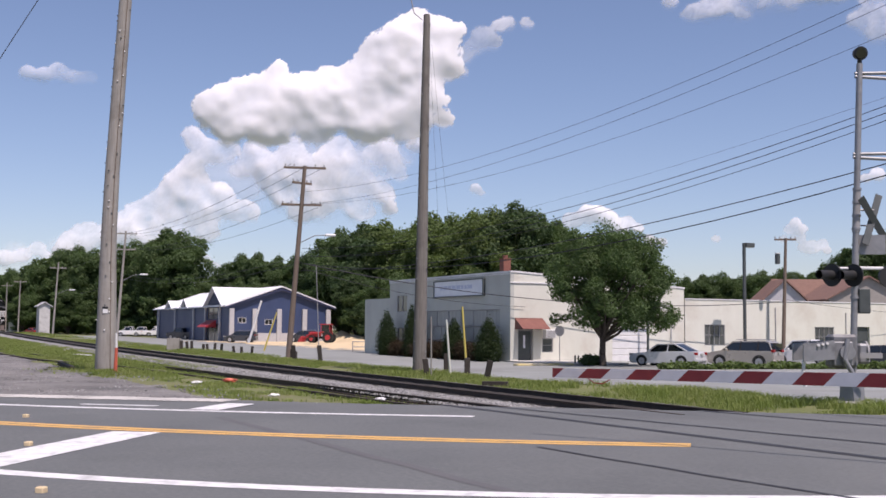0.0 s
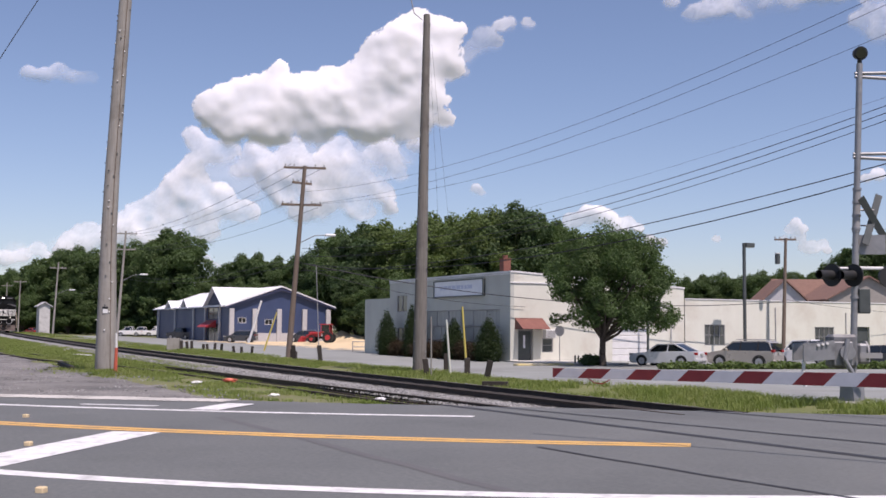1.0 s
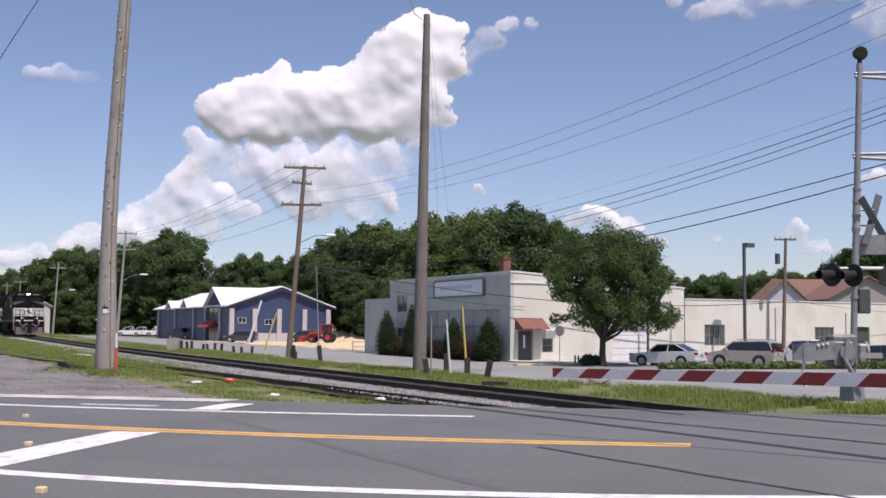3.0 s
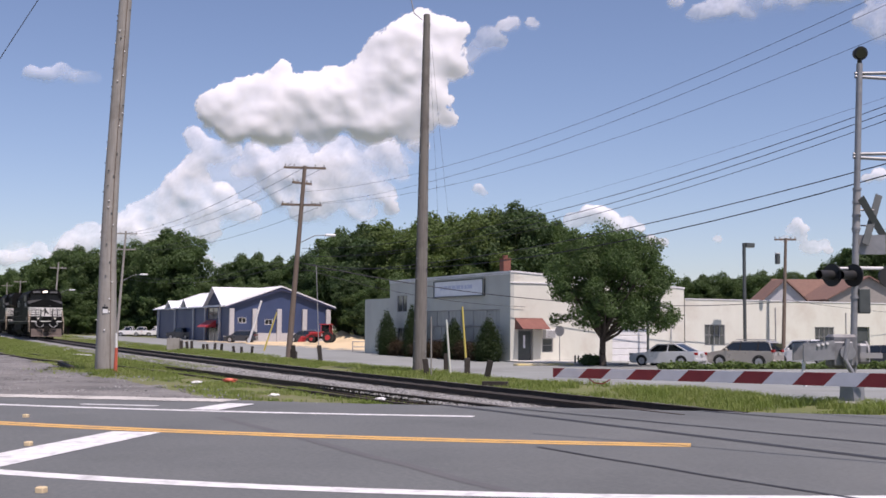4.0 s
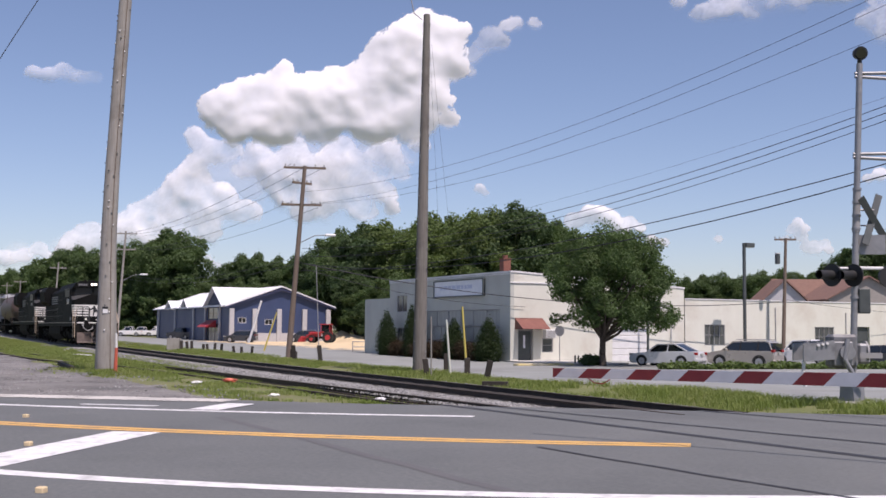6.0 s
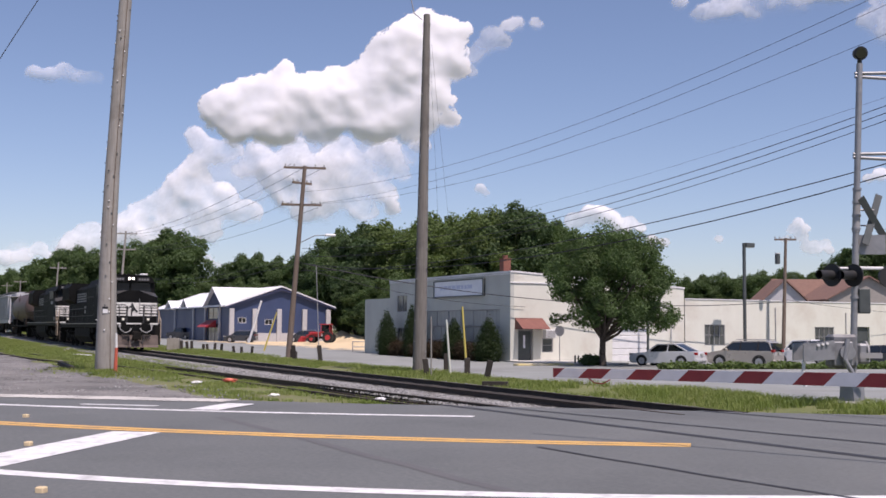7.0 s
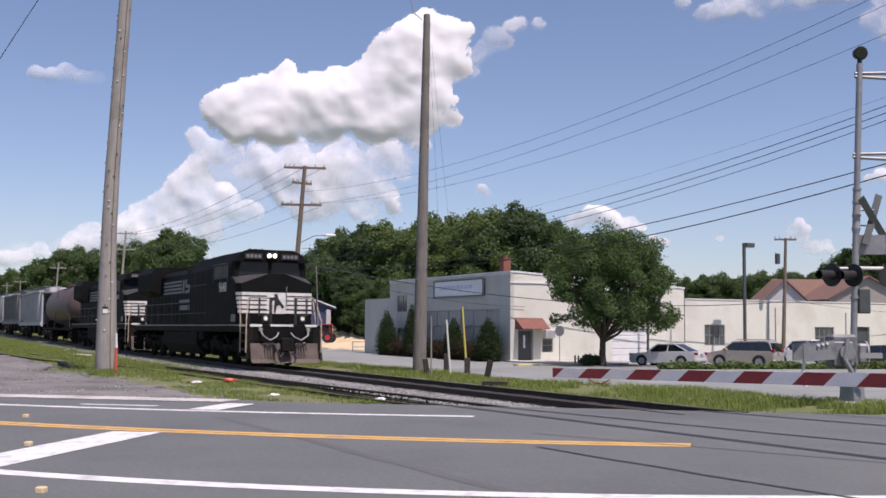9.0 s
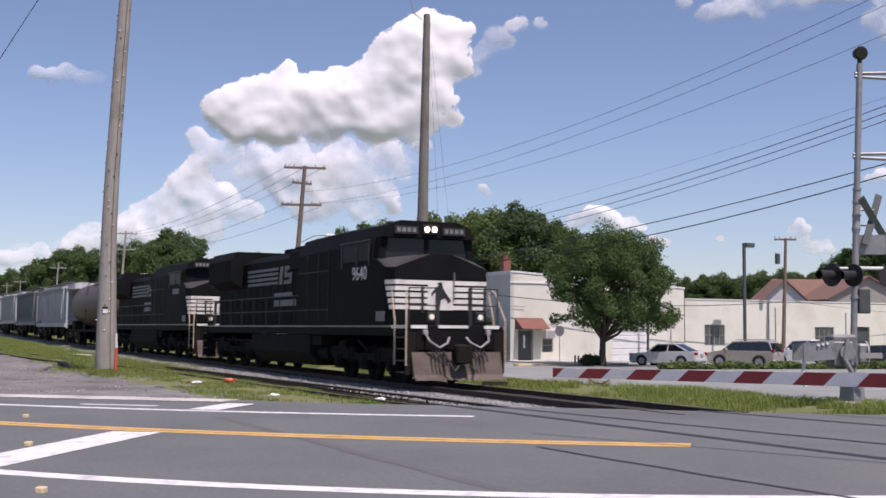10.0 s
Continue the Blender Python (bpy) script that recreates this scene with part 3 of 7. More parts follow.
    while u < -75.0:
        w_ = r.uniform(0.35, 0.8)
        box(bm, (u, Y0 - 0.166, 4.62), (u + w_, Y0 - 0.158, 4.92))
        u += w_ + 0.14
    part("lettering", bm, M_SIGN_INK, s, "faded unreadable blue lettering")
    # entrance
    d = new("door")
    d.parent = t
    part("door_leaf", box(B(), (X1 - 0.22, 41.12, Z0 + 0.1), (X1 - 0.16, 42.13, 1.5), bevel=0.01), M_DARKFRAME, d, "dark green door")
    part("pane", box(B(), (X1 - 0.158, 41.52, 0.3), (X1 - 0.15, 41.68, 1.2)), M_SIGN, d)
    part("door_frame", wall_with_holes(B(), 'x', X1 - 0.12, -0.12, (41.0, Z0), (42.25, 1.62), [(41.11, Z0, 42.14, 1.51)]), M_FRAME, d)
    a = new("awning")
    a.parent = t
    part("canopy", prism(B(), [(X1, 2.42), (X1, 2.35), (X1 + 1.05, 1.62), (X1 + 1.1, 1.66)], 'y', 40.75, 43.0), M_AWNING, a, "reddish brown sloped awning")
    part("canopy_side", prism(B(), [(X1, 2.35), (X1 + 1.05, 1.62), (X1, 1.62)], 'y', 40.75, 40.79), M_AWNING, a)
    part("canopy_side", prism(B(), [(X1, 2.35), (X1 + 1.05, 1.62), (X1, 1.62)], 'y', 42.96, 43.0), M_AWNING, a)
    ac = new("air_conditioner")
    ac.parent = t
    part("casing", box(B(), (X1 + 0.002, 43.02, 1.02), (X1 + 0.5, 43.85, 1.62), bevel=0.02), M_COPING, ac, "white window air conditioner")
    bm = B()
    for i in range(7):
        box(bm, (X1 + 0.5, 43.08, 1.07 + i * 0.072), (X1 + 0.515, 43.79, 1.1 + i * 0.072))
    part("grille", bm, M_FRAME, ac)
    g = new("garage_door")
    g.parent = t
    for i in range(5):
        part("panel", box(B(), (X1 - 0.2, 49.02, Z0 + 0.07 + i * 0.48), (X1 - 0.14, 52.28, Z0 + 0.53 + i * 0.48), bevel=0.02), M_COPING, g)
    # low rear wing
    bm = B()
    wall_with_holes(bm, 'x', X1 + 0.05, -0.3, (Y1 + 0.05, Z0), (112, 4.0), [(57.5, 0.5, 59.5, 2.1), (68.8, 0.4, 70.9, 2.0), (73.3, Z0, 74.9, 2.05), (84, 0.5, 86, 2.1)])
    part("wing_wall", bm, M_WALL, t, "cream painted low wing wall")
    part("wing_roof", box(B(), (-100, Y1 + 0.05, 3.5), (X1 - 0.26, 112, 3.7)), M_LOT, t)
    part("wing_back", box(B(), (-100.3, Y1, Z0), (-100, 112, 3.9)), M_WALL, t)
    part("wing_end", box(B(), (-100, 111.7, Z0), (X1 - 0.26, 112, 3.9)), M_WALL, t)
    part("wing_coping", box(B(), (X1 - 0.3, Y1 + 0.05, 4.0), (X1 + 0.1, 112, 4.07)), M_COPING, t)
    for a_, b_, c_, e_ in ((57.5, 0.5, 59.5, 2.1), (68.8, 0.4, 70.9, 2.0), (84, 0.5, 86, 2.1)):
        window(t, 'x', X1 + 0.05, a_, b_, c_, e_, 4, 2, inward=-0.12)
    part("side_door", box(B(), (X1 - 0.2, 73.32, Z0), (X1 - 0.14, 74.88, 2.03)), M_DARKFRAME, t)
    for y, z1 in ((54.3, 3.6), (63.9, 3.9), (64.6, 3.5), (72.2, 3.2)):
        part("downpipe", rod(B(), (X1 + 0.12, y, Z0), (X1 + 0.12, y, z1), 0.035), M_STONE_COL, t)
    # left annex
    bm = box(B(), (-96.0, Y0 + 0.06, Z0), (X0, Y0 + 0.36, 4.22))
    box(bm, (-96.0, Y0 + 0.36, Z0), (-95.7, 52, 4.22))
    box(bm, (-95.7, 51.7, Z0), (X0, 52, 4.22))
    part("annex_wall", bm, M_WALL_SHADE, t, "annex in shade-darkened wall paint")
    part("annex_roof", box(B(), (-95.7, Y0 + 0.36, 3.9), (X0, 51.7, 4.05)), M_LOT, t)
    # chimney
    ch = new("chimney")
    ch.parent = t
    part("stack", box(B(), (-73.6, 41.7, 4.4), (-73.0, 42.3, 6.75), bevel=0.01), M_BRICK, ch, "red brick chimney stack")
    part("cap", box(B(), (-73.63, 41.67, 6.75), (-72.97, 42.33, 6.82)), M_BRICK, ch)
    part("flue", rod(B(), (-73.3, 42.0, 6.82), (-73.3, 42.0, 7.05), 0.2, n=12), M_BRICK, ch)


def gable(bm, x0, x1, y0, y1, z0, zr, over=0.4, th=0.16):
    """A pitched roof with its ridge along x."""
    ym = (y0 + y1) / 2
    k = (zr - z0) / (ym - y0)
    ya, yb = y0 - over, y1 + over
    prism(bm, [(ya, z0 - k * over), (ym, zr), (yb, z0 - k * over), (yb, z0 - k * over + th), (ym, zr + th), (ya, z0 - k * over + th)], 'x', x0, x1)
    return bm


def blue_building():
    t = thing("metal_building", "blue metal-clad building with a white metal roof", "building")
    X0, X1, Y0, Y1, Z0, ZE, ZR = -206.0, -160.5, 46.6, 62.0, -0.4, 4.9, 7.6
    bm = B()
    wall_with_holes(bm, 'y', Y0, 0.25, (X0, Z0), (X1, ZE), [(-172.5, Z0, -166.0, 2.3), (-172.0, 2.9, -166.5, 4.6)])
    part("long_wall", bm, M_BLUE, t)
    bm = B()
    wall_with_holes(bm, 'x', X1, -0.25, (Y0 + 0.25, Z0), (Y1, ZE), [(47.9, 2.3, 49.1, 3.1), (51.9, 2.1, 53.1, 2.9)])
    prism(bm, [(Y0 + 0.1, ZE), (Y1 - 0.1, ZE), ((Y0 + Y1) / 2, ZR)], 'x', X1 - 0.25, X1)
    part("gable_wall", bm, M_BLUE, t, "blue metal gable wall")
    bm = box(B(), (X0, Y0 + 0.25, Z0), (X0 + 0.25, Y1, ZE))
    box(bm, (X0 + 0.25, Y1 - 0.25, Z0), (X1 - 0.25, Y1, ZE))
    part("rear_wall", bm, M_BLUE, t)
    part("roof", gable(B(), X0 - 0.4, X1 + 0.5, Y0, Y1, ZE, ZR, 0.7), M_ROOF_WHITE, t, "white metal roof")
    bm = B()
    for i in range(60):
        x = X0 + 0.4 + i * 0.77
        prism(bm, [(x, 0), (x + 0.05, 0), (x + 0.05, 0.05), (x, 0.05)], 'y', 0, 1)
        bm.verts.ensure_lookup_table()
        for v in bm.verts[-8:]:
            u, h = v.co.y, v.co.z
            v.co.y = Y0 - 0.7 + u * ((Y1 - Y0) / 2 + 0.7)
            v.co.z = ZE - 0.245 + 0.16 + u * (ZR - ZE + 0.245) + h
    part("roof_ribs", bm, M_ROOF_WHITE, t)
    for x, w, h in ((-167.0, 4.6, 2.55), (-184.0, 1.9, 1.15), (-194.5, 1.9, 1.05)):
        d = new("dormer")
        d.parent = t
        part("dormer_face", prism(B(), [(x - w, ZE - 0.05), (x + w, ZE - 0.05), (x, ZE + h - 0.15)], 'y', Y0 - 0.3, Y0 - 0.1), M_NAVY, d, "dark navy dormer gable")
        bm = B()
        prism(bm, [(x - w - 0.5, ZE - 0.3), (x, ZE + h), (x + w + 0.5, ZE - 0.3), (x + w + 0.5, ZE - 0.12), (x, ZE + h + 0.18), (x - w - 0.5, ZE - 0.12)], 'y', Y0 - 0.8, Y0 + 7.2)
        part("dormer_roof", bm, M_ROOF_WHITE, d, "white dormer roof")
    for y in (46.9, 50.3, 54.0, 57.9, 61.6):
        part("column", box(B(), (X1 + 0.01, y - 0.35, Z0), (X1 + 0.35, y + 0.35, 4.4), bevel=0.03), M_STONE_COL, t)
    for x in (-204, -192, -180, -173, -165):
        part("column", box(B(), (x - 0.3, Y0 - 0.25, Z0), (x + 0.3, Y0 - 0.01, ZE - 0.1), bevel=0.03), M_STONE_COL, t)
    part("base_course", box(B(), (X1 + 0.01, Y0, Z0), (X1 + 0.2, Y1, 0.9)), M_STONE_COL, t)
    part("gable_trim", prism(B(), [(Y0 - 0.7, 4.65), ((Y0 + Y1) / 2, 7.4), (Y1 + 0.7, 4.65), (Y1 + 0.7, 4.4), ((Y0 + Y1) / 2, 7.1), (Y0 - 0.7, 4.4)], 'x', X1 + 0.02, X1 + 0.5), M_NAVY, t)
    window(t, 'x', X1, 47.9, 2.3, 49.1, 3.1, 2, 1, inward=-0.1, frame_m=M_COPING, fw=0.07, glass=M_CARGLASS)
    window(t, 'x', X1, 51.9, 2.1, 53.1, 2.9, 2, 1, inward=-0.1, frame_m=M_COPING, fw=0.07, glass=M_CARGLASS)
    window(t, 'y', Y0, -172.0, 2.9, -166.5, 4.6, 2, 2, frame_m=M_POLE_BROWN)
    window(t, 'y', Y0, -172.5, Z0, -166.0, 2.3, 3, 1)
    a = new("awning")
    a.parent = t
    part("canopy", prism(B(), [(Y0, 2.75), (Y0 - 1.6, 1.75), (Y0 - 1.6, 1.65), (Y0, 1.65)], 'x', -172.4, -167.4), M_RED, a, "red fabric awning")


def gable_house(x, y, w, d, z0, ze, zr, turn, wall_m, roof_m, label, chimney=None):
    t = thing("house", label, "house", at=pose(x, y, z0, 0, 0, turn))
    bm = B()
    for lo, hi in (((-w, -d, 0), (w, -d + 0.2, ze)), ((-w, d - 0.2, 0), (w, d, ze)), ((-w, -d + 0.2, 0), (-w + 0.2, d - 0.2, ze)), ((w - 0.2, -d + 0.2, 0), (w, d - 0.2, ze))):
        box(bm, lo, hi)
    for xx in (-w, w - 0.2):
        prism(bm, [(-d + 0.05, ze), (d - 0.05, ze), (0, zr - 0.02)], 'x', xx, xx + 0.2)
    part("wall", bm, wall_m, t)
    part("roof", gable(B(), -w - 0.4, w + 0.4, -d, d, ze, zr, 0.5), roof_m, t, "pitched shingle roof")
    if chimney:
        part("chimney", box(B(), (chimney[0] - 0.5, chimney[1] - 0.4, ze), (chimney[0] + 0.5, chimney[1] + 0.4, zr + 0.2)), M_STONE_COL, t)
    return t


M_SHINGLE = surf("brown shingles", (0.16, 0.09, 0.07), (0.2, 0.118, 0.092), scale=3, rough=0.9, bump=0.5, stain=(0.15, 0.09, 0.075), stain_scale=0.5)
M_SIDING = surf("tan siding", (0.3, 0.28, 0.25), (0.26, 0.24, 0.22), scale=2, rough=0.8)
M_SHED = surf("pale shed siding", (0.5, 0.5, 0.48), (0.4, 0.4, 0.38), scale=1.5, rough=0.8, stain=(0.25, 0.24, 0.22), stain_scale=0.8)
white_building()
blue_building()
gable_house(-98.3, 91.6, 2.50, 2.29, -0.7, 5.89, 7.99, -26.7, M_STONE_COL, M_SHINGLE, "grey gabled house front behind the low wing", None)
gable_house(-103.5, 101.4, 4.20, 2.04, -0.7, 6.38, 8.49, 63.3, M_SIDING, M_SHINGLE, "tan house with a brown shingle roof behind the low wing", (-0.3, 1.6))
gable_house(-96.2, 100.3, 6.00, 4.26, -0.7, 6.01, 8.33, -26.7, M_SIDING, M_SHINGLE, "tan gabled house with a brown shingle roof", None)
gable_house(-237.1, 31.4, 1.9, 1.0, 0.1, 5.6, 6.2, 0, M_SHED, M_STONE_COL, "narrow weathered pale shed beside the railway")
gable_house(-330, 38, 9, 4, 0.2, 3.4, 5.2, 0, M_WALL, M_STONE_COL, "small white house far along the railway")


# ---- poles and wires ----
def utility_pole(name, label, x, y, h, r0, r1, lean=(0, 0), mat_=None, arms=(), studs=0):
    z = ground_z(x, y)
    t = thing(name, label, "utility pole", at=pose(x, y, z - 0.02))
    top = Vector((lean[0], lean[1], h))
    bm = rod(B(), (0, 0, -0.5), top, r0, r1, n=14)
    part("pole", bm, mat_ or M_POLE, t)
    for zz, half, yaw, off in arms:
        c = top * (zz / h)
        part("crossarm", box(B(), (-half, -0.06 + off, -0.07), (half, 0.06 + off, 0.07), bevel=0.01), mat_ or M_POLE, t, at=pose(c.x, c.y, c.z, 0, 0, yaw))
        for k in (-0.92, -0.5, 0.5, 0.92):
            q = pose(c.x, c.y, c.z, 0, 0, yaw) @ Vector((half * k, off, 0.07))
            part("insulator", rod(rod(B(), (0, 0, 0), (0, 0, 0.12), 0.025), (0, 0, 0.05), (0, 0, 0.16), 0.055, 0.04), M_FRAME, t, at=pose(*q))
    for i in range(studs):
        k = (i + 1) / (studs + 1)
        c = top * k
        a = 2.2 if i % 2 else 0.4
        part("step_bolt", rod(B(), (0, 0, 0), (math.cos(a - 1.7) * (r0 + (r1 - r0) * k + 0.035), math.sin(a - 1.7) * (r0 + (r1 - r0) * k + 0.035), 0), 0.022, n=6), M_STEEL if i % 3 else M_DARKFRAME, t, at=pose(c.x, c.y, c.z))
    return t


def bowed_pole():
    """The near pole: plumb at the foot, bowing over as it rises, with bolt heads and tags on its faces."""
    t = thing("utility_pole", "tall weathered grey wooden pole with bolt heads and tags", "utility pole", at=pose(-42.615, 7.87, ground_z(-42.615, 7.87) - 0.02))
    z0 = ground_z(-42.615, 7.87) - 0.02
    side = Vector((0.449, 0.8935, 0))
    spine = [(-0.6, 0.0, 0.41), (0.1, 0.0, 0.4), (2.15, -0.03, 0.338), (4.2, -0.047, 0.293), (5.2, -0.035, 0.278), (7.3, 0.021, 0.263), (9.4, 0.118, 0.249), (11.5, 0.216, 0.239), (13.6, 0.325, 0.229), (14.6, 0.38, 0.225)]
    at = lambda z: (side * float(np.interp(z, [p[0] for p in spine], [p[1] for p in spine])), float(np.interp(z, [p[0] for p in spine], [p[2] for p in spine])))
    bm = B()
    n = 20
    rings = []
    for k in range(61):
        z = -0.6 + 15.2 * k / 60
        c, r = at(z)
        rings.append([bm.verts.new((c.x + rr * math.cos(a), c.y + rr * math.sin(a), z)) for a, rr in [(i * math.tau / n, r * (1 + 0.035 * noise.noise((math.cos(i * math.tau / n) * 2, math.sin(i * math.tau / n) * 2, z * 0.25)))) for i in range(n)]])
    for a, b_ in zip(rings, rings[1:]):
        for i in range(n):
            bm.faces.new((a[i], a[(i + 1) % n], b_[(i + 1) % n], b_[i])).smooth = True
    bm.faces.new([bm.verts.new(v.co) for v in rings[-1]])
    part("pole", bm, M_POLE, t)
    r_ = random.Random(8)
    face = math.atan2(-0.4491, 0.8935)
    for k in range(46):
        z = 1.6 + 12.6 * k / 46 + r_.uniform(-0.08, 0.08)
        c, r = at(z)
        a = face + r_.choice((-1.25, -1.0, -0.2, 0.05, 0.5, 0.75, 1.2))
        d = Vector((math.cos(a), math.sin(a), 0))
        pale = r_.random() < 0.4
        part("bolt_head", rod(B(), (0, 0, 0), d * 0.04, 0.03, 0.026, n=6), M_COPING if pale else M_DARKFRAME, t, at=Matrix.Translation(c + d * (r - 0.012) + Vector((0, 0, z))))
    d = Vector((math.cos(face + 0.1), math.sin(face + 0.1), 0))
    c, r = at(2.3)
    m = Matrix.Translation(c + d * (r - 0.004) + Vector((0, 0, 2.15))) @ Matrix.Rotation(face + 0.1, 4, 'Z')
    part("metal_tag", box(B(), (0, -0.09, 0), (0.02, 0.09, 0.16), bevel=0.004), M_COPING, t, "pale tag on the pole", at=m)
    part("metal_tag", box(B(), (0, -0.1, 0.17), (0.03, 0.1, 0.24), bevel=0.004), M_BLACK, t, "black tag on the pole", at=m)
    part("ground_wire", tube(B(), [tuple(at(z)[0] + Vector((math.cos(face + 0.62), math.sin(face + 0.62), 0)) * (at(z)[1] + 0.006) + Vector((0, 0, z))) for z in (0.1, 2.15, 4.2, 5.2, 7.3, 9.4, 11.5, 13.6, 14.5)], 0.016, n=5), M_POLE_BROWN, t, "ground wire down the pole")


bowed_pole()
p2 = utility_pole("utility_pole", "tall bare weathered grey wooden pole without crossarms", -39.0, 18.65, 13.65, 0.27, 0.13, (0.08, 0.16), M_POLE_DARK, studs=34)
part("pole_bracket", tube(B(), [(0, 0, 13.45), (-0.1, -0.3, 13.7), (-0.12, -0.42, 14.2)], 0.02), M_FRAME, p2)
TX, TY = -70.0, 24.2
TZ = ground_z(TX, TY)
p3 = utility_pole("utility_pole", "leaning brown wooden pole with three crossarms", TX, TY, 12.4, 0.2, 0.12, (0.45, 0.78), M_POLE_BROWN, arms=((12.3, 1.35, 72, 0.16), (11.3, 0.75, 105, 0.16), (9.9, 1.3, 72, 0.16)))
bm = tube(B(), [(0.3, 0.5, 7.4), (0.8, 1.4, 7.9), (1.0, 2.0, 7.95)], 0.03)
part("lamp_bracket", bm, M_STEEL, p3)
part("lamp_head", box(B(), (-0.15, -0.35, -0.08), (0.15, 0.35, 0.08), bevel=0.05), M_COPING, p3, "white street lamp head", at=pose(1.05, 2.35, 7.95, 0, 0, -10))
utility_pole("utility_pole", "wooden pole with crossarm and street lamp bracket", -136.4, 26.2, 13.15, 0.18, 0.11, (0.25, 0.75), M_POLE, arms=((12.85, 1.3, 75, 0.14), (11.0, 1.3, 75, 0.14)))
utility_pole("utility_pole", "wooden pole with crossarm far along the street", -196.3, 27.5, 12.4, 0.18, 0.11, (0.2, 0.6), M_POLE, arms=((11.5, 1.3, 75, 0.14),))
utility_pole("utility_pole", "wooden pole far along the street", -270, 30.5, 12.0, 0.18, 0.11, (0.1, 0.2), M_POLE, arms=((11.6, 1.3, 75, 0.14),))
utility_pole("utility_pole", "wooden pole far along the street", -290, 30.0, 12.0, 0.18, 0.11, (0, 0), M_POLE, arms=((11.2, 1.3, 75, 0.14),))
p4 = utility_pole("utility_pole", "wooden pole with transformer behind the lot", -68.0, 63.8, 9.6, 0.17, 0.11, (0.1, 0.35), M_POLE_BROWN, arms=((9.5, 0.85, 60, 0.14),))
tr_ = new("transformer")
tr_.parent = p4
part("can", rod(B(), (0, -0.42, 7.55), (0, -0.42, 8.35), 0.2, n=14), M_DARKFRAME, tr_, "dark transformer can")
part("lid", rod(B(), (0, -0.42, 8.35), (0, -0.42, 8.42), 0.21, n=14), M_COPING, tr_)
part("cutout", box(B(), (-0.08, 0.3, 7.7), (0.08, 0.45, 8.1)), M_FRAME, p4)
for xx, yy, hh in ((-136.4, 26.2, 7.95), (-196.3, 27.5, 7.8)):
    t = thing("street_lamp", "street lamp arm and white head on the pole", "street lamp", at=pose(xx, yy, ground_z(xx, yy)))
    part("arm", tube(B(), [(0.12, 0.4, hh - 0.7), (0.9, 1.6, hh), (1.3, 2.4, hh + 0.1)], 0.035), M_STEEL, t)
    part("lamp_head", box(B(), (-0.2, -0.45, -0.1), (0.2, 0.45, 0.1), bevel=0.06), M_COPING, t, at=pose(1.4, 2.7, hh + 0.1, 0, 0, -28))

lp = thing("parking_lot_lamp", "dark parking lot lamp with a box head", "street lamp", at=pose(-66.5, 58.7, -0.7))
part("pole", box(B(), (-0.09, -0.09, 0), (0.09, 0.09, 8.9)), M_DARKFRAME, lp)
part("lamp_head", box(B(), (-0.25, 0.05, 8.6), (0.25, 0.85, 8.92), bevel=0.03), M_DARKFRAME, lp)
part("lens", box(B(), (-0.2, 0.12, 8.575), (0.2, 0.78, 8.6)), M_CURTAIN, lp)


def wire(a, b_, sag, r=0.012, label="black overhead cable strung between the poles"):
    a, b_ = Vector(a), Vector(b_)
    cu = bpy.data.curves.new("cable", 'CURVE')
    cu.dimensions = '3D'
    cu.bevel_depth = r
    cu.bevel_resolution = 1
    sp = cu.splines.new('POLY')
    n = 24
    sp.points.add(n)
    for i in range(n + 1):
        k = i / n
        p = a.lerp(b_, k)
        sp.points[i].co = (p.x, p.y, p.z - sag * 4 * k * (1 - k), 1)
    cu.materials.append(M_WIRE)
    return tagged(new("cable", cu), label, "cable")




# ---- the train ----
def wheelset(parent, u):
    bm = rod(B(), (0, -0.9, 0), (0, 0.9, 0), 0.08, n=10)
    for s in (-1, 1):
        rod(bm, (0, s * 0.69, 0), (0, s * 0.72, 0), 0.56, n=24)
        rod(bm, (0, s * 0.72, 0), (0, s * 0.83, 0), 0.525, n=24)
        rod(bm, (0, s * 0.83, 0), (0, s * 0.9, 0), 0.16, n=10)
        for k in range(4):
            a = k * math.tau / 4
            box(bm, (-0.04, -0.012, 0.14), (0.04, 0.012, 0.46), m=Matrix.Translation((0, s * 0.842, 0)) @ Matrix.Rotation(a, 4, 'Y'))
    return part("wheelset", bm, M_GRIME, parent, at=pose(u, 0, 0.53))


def plate(bm, y, pts):
    """Flat lettering or stripes on a side at y, as thin raised plates of (u, z) corners."""
    d = 0.012 if y > 0 else -0.012
    prism(bm, pts, 'y', min(y, y + d), max(y, y + d))
    return bm


def bar_pts(u0, z0, u1, z1, skew=0.0):
    return [(u0, z0), (u1, z0), (u1 + skew, z1), (u0 + skew, z1)]


def text_part(name, body, size, parent, m, material, label=""):
    cu = bpy.data.curves.new(name, 'FONT')
    cu.body, cu.size, cu.extrude, cu.align_x = body, size, 0.006, 'CENTER'
    ob = new("lettering_source", cu)
    me = bpy.data.meshes.new_from_object(ob.evaluated_get(bpy.context.evaluated_depsgraph_get()))
    bpy.data.objects.remove(ob)
    me.materials.clear()
    me.materials.append(material)
    t = new(name, me)
    t.parent = parent
    t.matrix_basis = m
    return tagged(t, label) if label else t


